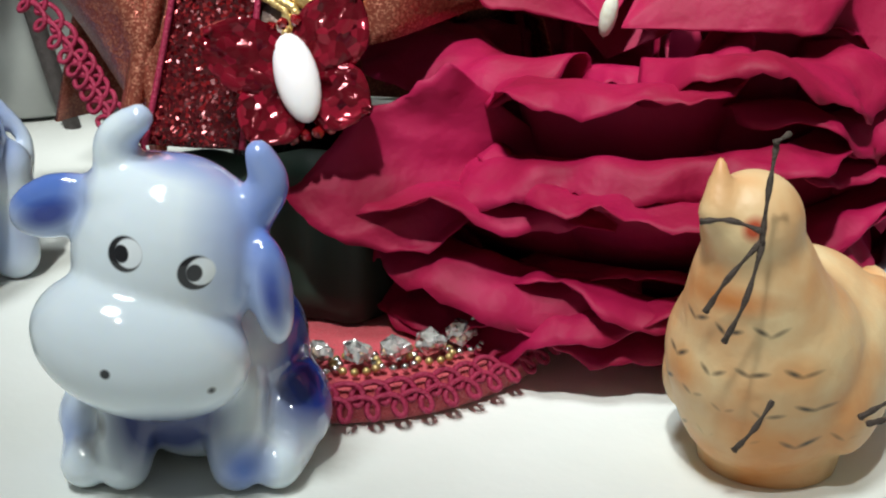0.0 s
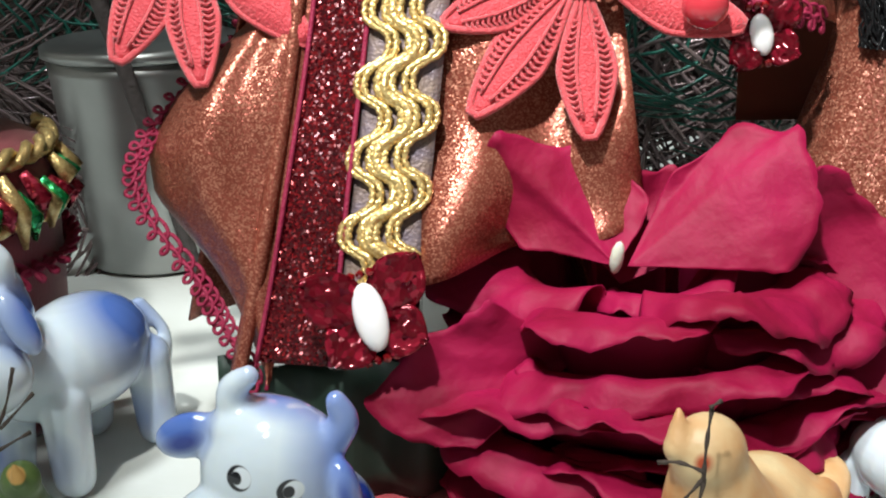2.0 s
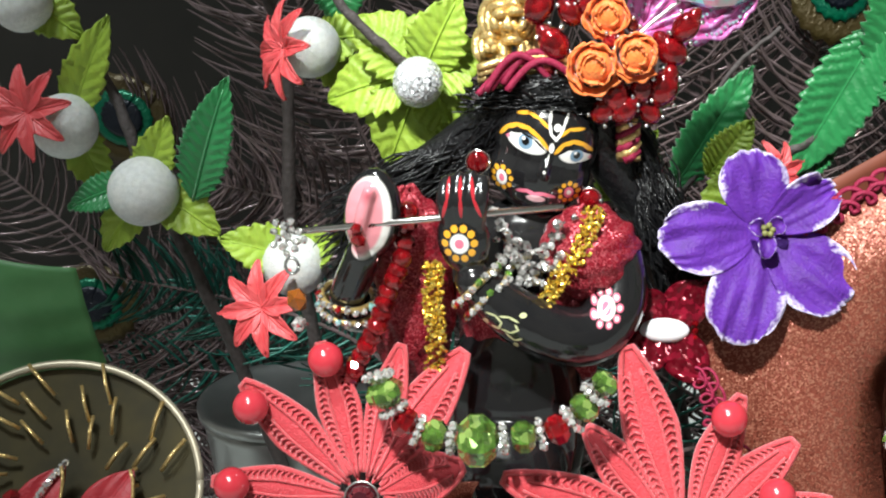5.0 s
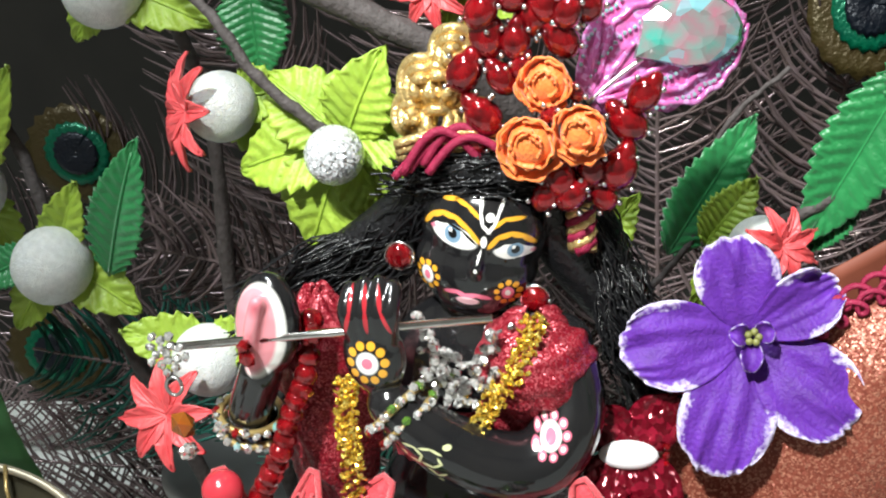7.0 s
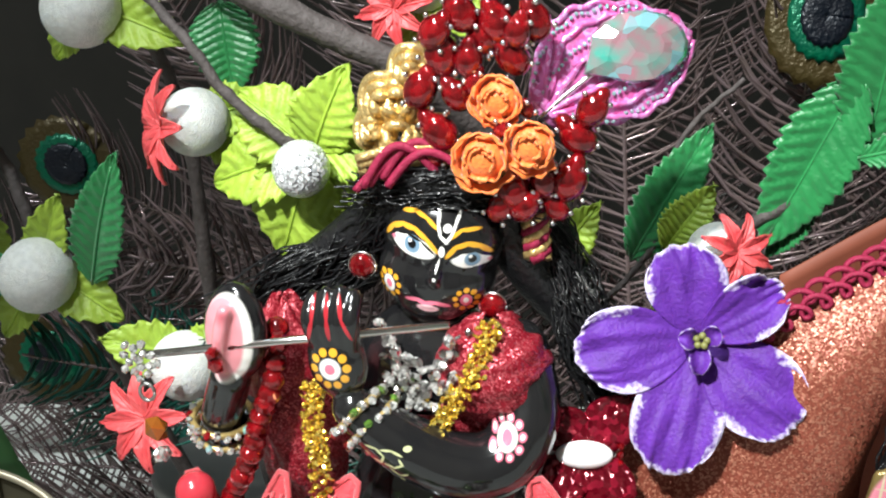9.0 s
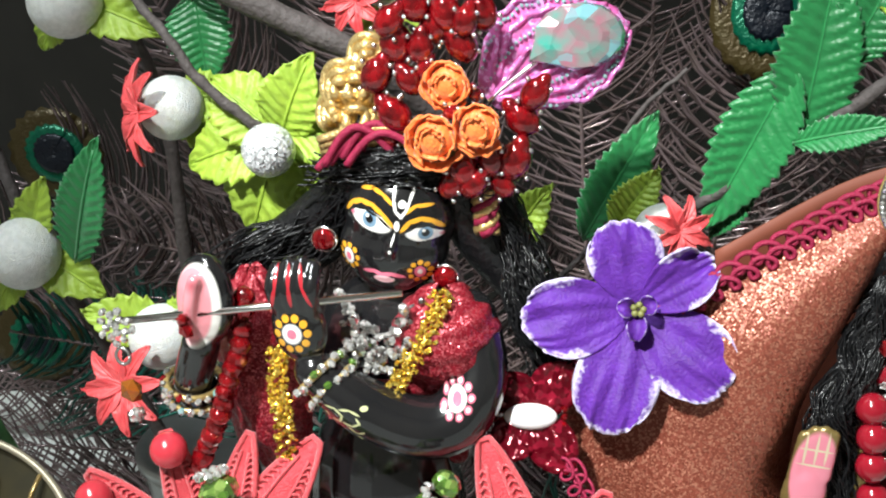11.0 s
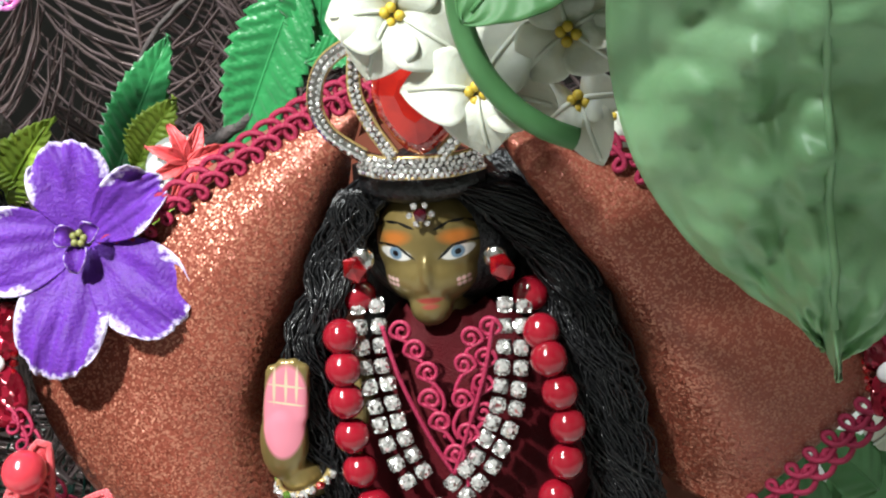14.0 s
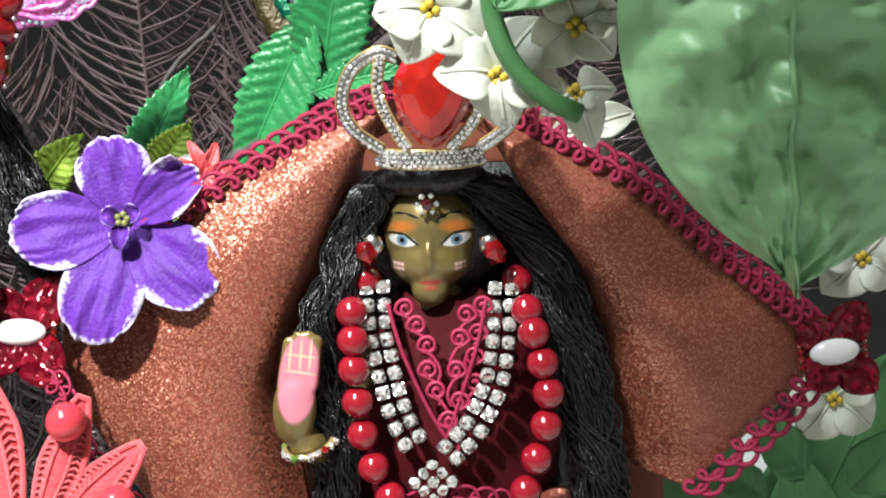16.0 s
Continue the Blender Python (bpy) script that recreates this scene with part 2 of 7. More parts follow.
def ball(bm, centre, radii, turn=(0, 0, 0), u=16, v=10):
    if not isinstance(radii, (list, tuple)):
        radii = (radii,) * 3
    m = Matrix.Translation(V(centre)) @ Euler([radians(a) for a in turn]).to_matrix().to_4x4() @ Matrix.Diagonal((*[r * MM for r in radii], 1))
    rows = []
    for j in range(1, v):
        e = math.pi * j / v - math.pi / 2
        rows.append([bm.verts.new(m @ Vector((math.cos(e) * math.cos(2 * math.pi * k / u), math.cos(e) * math.sin(2 * math.pi * k / u), math.sin(e)))) for k in range(u)])
    low, top = bm.verts.new(m @ Vector((0, 0, -1))), bm.verts.new(m @ Vector((0, 0, 1)))
    for a, b in zip(rows, rows[1:]):
        for k in range(u):
            bm.faces.new((a[k], a[(k + 1) % u], b[(k + 1) % u], b[k]))
    for k in range(u):
        bm.faces.new((low, rows[0][(k + 1) % u], rows[0][k]))
        bm.faces.new((top, rows[-1][k], rows[-1][(k + 1) % u]))
    return bm


def gem(bm, centre, radius, seed=0, flat=0.8):
    if "gem" not in UNIT:
        t = bmesh.new()
        bmesh.ops.create_icosphere(t, subdivisions=1, radius=1)
        UNIT["gem"] = ([q.co.copy() for q in t.verts], [[q.index for q in f.verts] for f in t.faces])
        t.free()
    m = Matrix.Translation(V(centre)) @ Euler((seed * 1.3, seed * 0.7, seed * 2.1)).to_matrix().to_4x4() @ Matrix.Diagonal((radius * MM, radius * MM, radius * MM * flat, 1))
    vs = [bm.verts.new(m @ p) for p in UNIT["gem"][0]]
    for f in UNIT["gem"][1]:
        bm.faces.new([vs[k] for k in f])
    return bm


def sheet(bm, fn, nu, nv, thick=0.0):
    """A surface fn(u, v) in metres over the unit square; thick gives it a back."""
    g = [[bm.verts.new(fn(i / nu, j / nv)) for j in range(nv + 1)] for i in range(nu + 1)]
    faces = [bm.faces.new((g[i][j], g[i + 1][j], g[i + 1][j + 1], g[i][j + 1])) for i in range(nu) for j in range(nv)]
    if thick:
        bmesh.ops.recalc_face_normals(bm, faces=faces)
        bmesh.ops.solidify(bm, geom=faces, thickness=thick)
    return bm


def spline(pts, n=8):
    """Catmull-Rom points through pts."""
    pts = [Vector(p) for p in pts]
    out = []
    for i in range(len(pts) - 1):
        a, b, c, d = pts[max(i - 1, 0)], pts[i], pts[i + 1], pts[min(i + 2, len(pts) - 1)]
        for k in range(n):
            t = k / n
            out.append(0.5 * (2 * b + (c - a) * t + (2 * a - 5 * b + 4 * c - d) * t * t + (3 * b - a - 3 * c + d) * t ** 3))
    return out + [pts[-1]]


def frame_of(normal, up=(0, 0, 1)):
    n = Vector(normal).normalized()
    u = Vector(up).cross(n).normalized()
    v = n.cross(u)
    return u, v, n


def merged(ob, voxel, steps=6):
    """Melts the overlapping forms of one figure into one smooth skin."""
    r = ob.modifiers.new("skin", "REMESH")
    r.mode, r.voxel_size, r.use_smooth_shade = "VOXEL", voxel * MM, True
    s = ob.modifiers.new("soft", "SMOOTH")
    s.factor, s.iterations = 0.5, steps
    return ob


# ---- the setting ----
def block(name, lo, hi, material, label, kind="structure", bevel=0.0):
    bm = bmesh.new()
    bmesh.ops.create_cube(bm, size=1, matrix=Matrix.Translation([(a + b) / 2 * MM for a, b in zip(lo, hi)]) @ Matrix.Diagonal((*[(b - a) * MM for a, b in zip(lo, hi)], 1)))
    if bevel:
        bmesh.ops.bevel(bm, geom=bm.edges[:], offset=bevel * MM, segments=3, affect="EDGES")
    return solo(name, bm, material, label, name.split("_")[0], kind=kind, smooth=False)


block("table", (-700, -450, -30), (700, 300, 0), WHITE_WOOD, "white painted wooden table top under the figures", bevel=3)
block("floor", (-2000, -2000, -800), (2000, 1500, -780), PLASTER, "plain floor of the room")
block("ceiling", (-2000, -2000, 2400), (2000, 1500, 2420), PLASTER, "plain ceiling of the room")
block("wall_back", (-2000, 1400, -780), (2000, 1500, 2400), PLASTER, "plain wall behind the table")
block("wall_front", (-2000, -2000, -780), (2000, -1900, 2400), PLASTER, "plain wall facing the table")
block("wall_left", (-2000, -1900, -780), (-1900, 1400, 2400), PLASTER, "plain side wall")
block("wall_right", (1900, -1900, -780), (2000, 1400, 2400), PLASTER, "plain side wall")
block("backdrop", (-700, 285, 0), (700, 298, 620), DARK_WALL, "dark cloth board behind the feathers")


# ---- rose ----
from mathutils import noise


def rose_petal(bm, az, spread, r_rim, z_rim, z_base, lip, seed, centre):
    """One petal: out of the heart, up to a wavy rim, and a broad lip that lies outwards."""
    cx, cy = centre
    rnd = random.Random(seed)
    ph = [rnd.uniform(0, 6.3) for _ in range(6)]
    tilt = rnd.uniform(-6, 6)
    droop = rnd.uniform(-0.1, 0.45)
    own = Vector((seed * 3.7, seed * 1.9, 0))

    def fn(u, v):
        s = (u - 0.5) * 2
        a = radians(az + s * spread)
        edge = 1 - 0.22 * abs(s) ** 3
        big = math.sin(a * 3.1 + ph[0]) * 2.6 + math.sin(a * 6.3 + ph[1]) * 1.5
        fine = math.sin(a * 0.42 * r_rim + ph[2]) * 0.4 + math.sin(a * 0.95 * r_rim + ph[3]) * 0.22
        if v < 0.55:
            k = v / 0.55
            r = 6 + (r_rim * edge - 6) * math.sin(k * 1.4) / math.sin(1.4)
            z = z_base + (z_rim - z_base) * k ** 1.9
        else:
            k = (v - 0.55) / 0.45
            notch = max(0.0, math.sin(a * 4.3 + ph[4]) - 0.8) * 9
            r = r_rim * edge + (lip * (1 - 0.35 * s * s) - notch) * k
            z = z_rim + 1.4 * math.sin(k * 2.6) - lip * droop * k * k
        r += big * 0.6 * v * v + fine * v ** 4 * 1.5
        z += tilt * s * v + big * v * v + fine * v ** 3 * 1.4
        at = Vector((r * math.sin(a), r * math.cos(a), z))
        z += (4.2 * noise.noise(at / 13 + own) + 1.6 * noise.noise(at / 5 + own)) * v * v + 0.9 * noise.noise(at / 2.2 + own) * v ** 6
        r += (3.0 * noise.noise(at / 11 - own) + 1.2 * noise.noise(at / 4 - own)) * v * v
        return V(cx + r * math.sin(a) * 1.18, cy - r * math.cos(a), max(z, 0.8 + 0.5 * v))

    return sheet(bm, fn, 60, 22, 0.00022)


def build_rose():
    rose = thing("rose", "large crimson rose bloom with wavy layered petals", "flower", at=(-2, -24, 0))
    c = (-2, -24)
    rnd = random.Random(21)
    rows = [(33, 8, 4, 10, 5), (33, 14, 6, 9, 5), (32, 20, 8, 10, 5), (31, 27, 10, 10, 5), (30, 34, 12, 11, 5), (27, 41, 14, 12, 4), (23, 48, 17, 14, 4), (15, 47, 20, 7, 3)]
    for row, (r, z, zb, lip, n) in enumerate(rows):
        for i in range(n):
            bm = bmesh.new()
            rose_petal(bm, -20 + i * 360 / n + row * 53 + rnd.uniform(-14, 14), rnd.uniform(40, 62), r + rnd.uniform(-4, 3), z + rnd.uniform(-3.5, 3.5), zb, lip + rnd.uniform(-2, 3), 11 * row + i, c)
            part("petal", bm, ROSE, rose)

    def fan(base, rim, lean, seed):
        rim = spline([V(p) for p in rim], 6)
        b0 = V(base)

        def fn(u, v):
            q = u * (len(rim) - 1)
            i = min(int(q), len(rim) - 2)
            p = rim[i].lerp(rim[i + 1], q - i)
            w = math.sin(math.pi * u)
            spread = b0 + (p - b0) * v
            out = spread + V(0, lean * math.sin(math.pi * v * 0.8) * (0.4 + w), 0) + V(0.6 * math.sin(u * 21 + seed), 0.9 * math.sin(u * 9 + seed), 0.7 * math.sin(u * 27 + seed * 2)) * v ** 3
            q2 = out / MM + Vector((seed * 9.1, 0, 0))
            return out + V(1.0 * noise.noise(q2 / 4), 3.2 * noise.noise(q2 / 12) + 1.0 * noise.noise(q2 / 5), 1.6 * noise.noise(q2 / 7) + 0.9 * noise.noise(q2 / 2.6)) * v * v
        part("petal", sheet(bmesh.new(), fn, 44, 20, 0.00022), ROSE, rose)

    fan((-11, -40, 50), [(-30, -36, 52), (-36, -33, 66), (-34, -35, 73), (-22, -31, 71), (-8, -30, 65), (-5, -34, 58)], 2, 1)
    fan((-9, -40, 50), [(-4, -34, 57), (1, -30, 65), (9, -28, 71), (18, -31, 74), (24, -36, 72), (26, -42, 60), (20, -44, 50)], 2, 2)
    fan((0, -38, 42), [(20, -34, 68), (29, -34, 66), (40, -34, 56), (44, -38, 42), (42, -44, 28), (30, -48, 22)], 4, 4)
    fan((0, -34, 30), [(36, -30, 50), (46, -32, 44), (50, -34, 30), (48, -38, 14), (38, -42, 6)], 8, 5)
    fan((-18, -40, 32), [(-34, -46, 46), (-45, -46, 39), (-57, -50, 29), (-50, -54, 22), (-38, -56, 20)], -3, 6)
    fan((-10, -33, 44), [(-22, -30, 58), (-13, -27, 64), (-2, -26, 65), (6, -28, 60), (10, -31, 52)], 2, 9)
    fan((6, -30, 44), [(2, -26, 60), (12, -24, 66), (22, -24, 64), (30, -27, 54)], 3, 10)
    bm = bmesh.new()
    ball(bm, (-11, -41, 52), (1.3, 1.0, 3.4), (8, 10, 0), 8, 6)
    part("petal_claw", bm, WHITE_PETAL, rose, "white base of a petal")


build_rose()


# ---- dressed figure with the flute: skirt ----
def skirt_point(x, z):
    """The front of the skirt at plan x and height z."""
    y = -22 - (108 - z) * 0.36 + 0.006 * (x + 60) ** 2 * (0.5 + (110 - z) / 110)
    return y


def build_skirt():
    skirt = thing("skirt", "copper lame skirt with dark red sequin band and gold braid", "skirt", at=(-62, -20, 30))
    # cloth to the left, with puffed folds
    left = [(-70, 108), (-80, 96), (-97, 80), (-104, 70), (-103, 60), (-92, 47), (-86, 38), (-79, 28)]

    def fn(u, v):
        q = v * (len(left) - 1)
        i = min(int(q), len(left) - 2)
        f = q - i
        ex = left[i][0] * (1 - f) + left[i + 1][0] * f
        ez = left[i][1] * (1 - f) + left[i + 1][1] * f
        ix, iz = -66 - 10 * v, 110 - 80 * v
        x = ix + (ex - ix) * u
        z = iz + (ez - iz) * u
        y = skirt_point(ix, z) + 12 * u * u + 4.5 * math.sin(u * 5 + v * 3.5) * u - 6 * math.sin(math.pi * u) * math.exp(-((v - 0.35) / 0.25) ** 2) + 2.2 * math.sin(u * 13 + v * 9) * u * (1 - u) * 2
        return V(x, y, z)

    part("cloth", sheet(bmesh.new(), fn, 26, 34, 0.0006), COPPER, skirt)

    def fr(u, v):
        x = -47 + 36 * u + 6 * v * u
        z = 110 - (62 - 8 * u) * v
        y = skirt_point(-50, z) + 9 * u + 3.5 * math.sin(u * 9 + v * 4) * (0.3 + v) + 2.5 * math.sin(v * 13 + u * 3) * v
        return V(x, y, z)

    part("cloth", sheet(bmesh.new(), fr, 26, 30, 0.0006), COPPER, skirt)

    # back of the skirt, a closed bell
    def bell(u, v):
        a = math.pi * (0.08 + u * 0.84)
        r = 22 + 22 * v
        return V(-58 + r * 1.05 * math.cos(a), -18 + (6 + 28 * v) * math.sin(a) * 0.9, 112 - 84 * v)

    part("cloth", sheet(bmesh.new(), bell, 24, 12, 0.0006), COPPER, skirt)

    # sequin band
    def band(u, v):
        z = 108 - 74 * v
        x = -66.5 - 12 * v ** 1.3 + (10.5 + 4 * v * v) * u
        return V(x, skirt_point(x, z) - 2.2 + 0.6 * math.sin(v * 9), z)

    part("sequin_band", sheet(bmesh.new(), band, 10, 50, 0.0008), RED_SEQUIN, skirt, "dark red sequin ribbon")
    for u in (0.0, 1.0):
        tube_pts = [band(u, k / 30) + V(0, -0.5, 0) for k in range(31)]
        part("band_edge", tube(bmesh.new(), tube_pts, 0.0005, 6), MAROON_CORD, skirt, "red woven edge")

    # strip of plain copper beside the band
    def strip(u, v):
        z = 100 - 70 * v
        x = -69 - 12 * v ** 1.3 - 3.5 * u
        return V(x, skirt_point(x, z) - 1.2 - 1.6 * math.sin(math.pi * u), z)

    part("pleat", sheet(bmesh.new(), strip, 6, 30, 0.0005), COPPER, skirt)

    # gold braid: ground cloth and winding cords
    def ground(u, v):
        z = 105 - 58 * v
        x = -55.5 - 6.5 * v + 14.5 * u
        return V(x, skirt_point(x, z) - 1.6, z)

    part("braid_ground", sheet(bmesh.new(), ground, 8, 30, 0.0006), shade("dull_gold_ground", (0.17, 0.13, 0.16), 0.5, 0.3, tone=(0.26, 0.17, 0.08), scale=300, bump=0.5, bump_scale=1500), skirt, "flat gold woven ground")
    for k, (u0, rad, back) in enumerate([(0.1, 0.62, 0.2), (0.2, 0.72, 0.3), (0.37, 0.85, 0.2), (0.46, 1.0, 0.5), (0.55, 0.85, 0.2), (0.72, 0.72, 0.3), (0.82, 0.62, 0.2)]):
        pts = []
        for i in range(150):
            v = i / 149
            s = math.tanh(1.5 * math.sin(v * 2 * math.pi * 4.4 + 0.9 + 0.04 * k))
            p = ground(u0 + 0.2 * s + 0.012 * math.sin(v * 290 + k), v)
            pts.append(p + V(0, -1.2 - back, 0))
        part("gold_cord", tube(bmesh.new(), pts, rad * MM, 8), GOLD_THREAD, skirt, "twisted gold cord")

    # scroll trim along the hem
    hem = spline([V(x, skirt_point(-76, z) + 12 + (2 if i < 3 else -2 - i), z) for i, (x, z) in enumerate(left)][1:], 12)
    scroll(skirt, hem, 3.4, 1.0, MAROON_CORD)
    return skirt


def scroll(parent, path, width, cord, material, towards=(0, -1, 0.3), name="scroll_trim"):
    """A gimp trim: two cords that loop along the path."""
    path = [Vector(p) for p in path]
    width *= 0.62
    length = sum((b - a).length for a, b in zip(path, path[1:]))
    n = max(2, round(length / (width * 1.5 * MM)))
    steps = n * 18
    t = Vector(towards).normalized()
    for phase in (0, math.pi):
        pts = []
        for i in range(steps + 1):
            q = i / steps * (len(path) - 1)
            k = min(int(q), len(path) - 2)
            p = path[k].lerp(path[k + 1], q - k)
            d = (path[min(k + 1, len(path) - 1)] - path[k]).normalized()
            s = d.cross(t).normalized()
            a = i / 18 * 2 * math.pi + phase
            curl = 0.62 + 0.12 * math.sin(i * 0.37 + phase)
            pts.append(p + (s * ((0.42 if phase else -0.42) + math.sin(a) * curl) + d * math.cos(a) * 0.66 + t * (0.16 * math.cos(a + 0.8) + 0.2)) * width * MM)
        part(name, tube(bmesh.new(), pts, cord * 0.42 * MM, 5), material, parent, "looped cord trim")
    part(name, tube(bmesh.new(), path, cord * 0.45 * MM, 6), material, parent)


build_skirt()


# ---- lace flowers ----
def lace_petal(bm_face, bm_edge, tip, width, lift, c, u, v, n, seed):
    """A padded satin petal from the heart to tip (a, b), with a stitched rim and rungs."""
    a, b = tip
    L = math.hypot(a, b)
    d = (u * a + v * b) / L
    s = n.cross(d)
    rnd = random.Random(seed)
    curl = rnd.uniform(-0.6, 0.6)

    def at(k, q, h):
        w = width * (math.sin(math.pi * min(1, k ** 0.75) * 0.97) ** 0.7) * (0.25 + 0.75 * min(1, k * 1.8)) * 0.5
        z = lift * k * k + h - 1.2 * (q * q) * math.sin(math.pi * k) + curl * k * q
        return c + (d * (3 + (L - 3) * k) + s * w * q + n * z) * MM

    def fn(x, y):
        k, q = x, (y - 0.5) * 2
        return at(k, q, 1.0 - 0.7 * q * q)

    sheet(bm_face, fn, 14, 6, 0.0008)
    rim = [at(k / 24, -1, 0.9) for k in range(2, 25)] + [at(k / 24, 1, 0.9) for k in range(24, 1, -1)]
    tube(bm_edge, rim, 0.00075, 6)
    for q in (-0.4, 0.4):
        tube(bm_edge, [at(k / 16, q, 1.25) for k in range(1, 15)], 0.0004, 5)
    for i in range(5, 21):
        k = i / 24
        for q0, q1 in ((-0.92, -0.45), (0.45, 0.92)):
            tube(bm_edge, [at(k, q0, 1.1), at(k + 0.02, (q0 + q1) / 2, 1.35), at(k, q1, 1.3)], 0.00034, 4, False)


def lace_flower(at, tips, pearls, label):
    fl = thing("lace_flower", label, "flower", "lace flowers on the skirt", at)
    c = V(at)
    u, v, n = frame_of((0.05, -0.92, 0.38))
    if u.x < 0:
        u, v = -u, -v
    for i, (a, b, w, lift) in enumerate(tips):
        f, e = bmesh.new(), bmesh.new()
        lace_petal(f, e, (a, b), w, lift, c, u, v, n, i + int(a))
        p = part("petal", f, SATIN_RED, fl)
        q = part("stitching", e, SATIN_EDGE, p, "corded stitching")
        q.location = (0, 0, 0)
    for a, b, h in pearls:
        bm = bmesh.new()
        p = c + (u * a + v * b + n * h) * MM
        ball(bm, p / MM, 4.3, u=24, v=16)
        part("pearl", bm, CORAL_PEARL, fl, "glossy coral pearl")
    bm = bmesh.new()
    p = c + n * 3.2 * MM
    bmesh.ops.create_cone(bm, segments=10, radius1=0.0041, radius2=0.0021, depth=0.0042, cap_ends=True,
                          matrix=Matrix.Translation(p + n * 0.0012) @ n.to_track_quat("Z", "Y").to_matrix().to_4x4())
    part("gem", bm, DARK_GEM, fl, "dark faceted garnet", smooth=False)
    bm = bmesh.new()
    ring = [p + (u * math.cos(a) + v * math.sin(a)) * 0.0041 for a in [k * math.pi / 10 for k in range(21)]]
    part("gem_setting", tube(bm, ring, 0.0003, 6), PEWTER, fl, "metal gem setting")


lace_flower((-17, -23, 102),
            [(-12, 46, 13, 2), (14, 34, 10, 2), (26, 23, 11, 1), (34, 9, 11, 1), (29, -11, 11, 0), (0.5, -31, 11, -1), (-21, -26, 11, -1), (-26, -9, 10, 0), (-42, 16, 13, 2), (-22, 27, 11, -2)],
            [(10.8, 29, 5), (21.1, 10.9, 5), (21.6, -8.2, 5)], "coral satin lace flower with padded petals and pearls")
lace_flower((-93, -23, 113),
            [(-28, 28, 11, 2), (-36, 4.6, 10, 1), (-32, -12, 10, 0), (-12, -26, 11, -1), (4, -31, 10, -1), (24, -23, 10, -3), (24, 7, 13, -1), (25, 34, 13, -3), (10, 36, 9, -1), (-9, 37, 10, 2)],
            [(-7.6, 33.2, 5), (-25.9, 22.4, 5), (-30.8, 4, 5)], "coral satin lace flower with pearls, partly shaded by the garland")


# ---- black flute statue and what it wears ----
BLUE_GREY, CREAM, YELLOW, ROSY = (0.1, 0.2, 0.3), (0.8, 0.78, 0.74), (0.75, 0.36, 0.03), (0.7, 0.16, 0.24)
def petals(c, r, dot, colour, n):
    """Painted dots in a ring round a flower mark."""
    return [((c[0] + r * math.cos(k * 6.2832 / n), c[1], c[2] + 1.1 * r * math.sin(k * 6.2832 / n)), (dot, 8, dot * 1.1), (0, 0, 0), colour, 0.25) for k in range(n)]


def stroke(pts, w, colour, y, deep=9):
    """A painted brush line through plan points (x, z)."""
    out = []
    for (x0, z0), (x1, z1) in zip(pts, pts[1:]):
        out.append((((x0 + x1) / 2, y, (z0 + z1) / 2), (math.hypot(x1 - x0, z1 - z0) / 2 + w * 0.75, deep, w / 2), (0, math.degrees(math.atan2(z0 - z1, x1 - x0)), 0), colour, 0.3))
    return out


def dot(x, y, z, rx, rz, colour, lean=0, soft=0.2, deep=9):
    return ((x, y, z), (rx, deep, rz), (0, lean, 0), colour, soft)


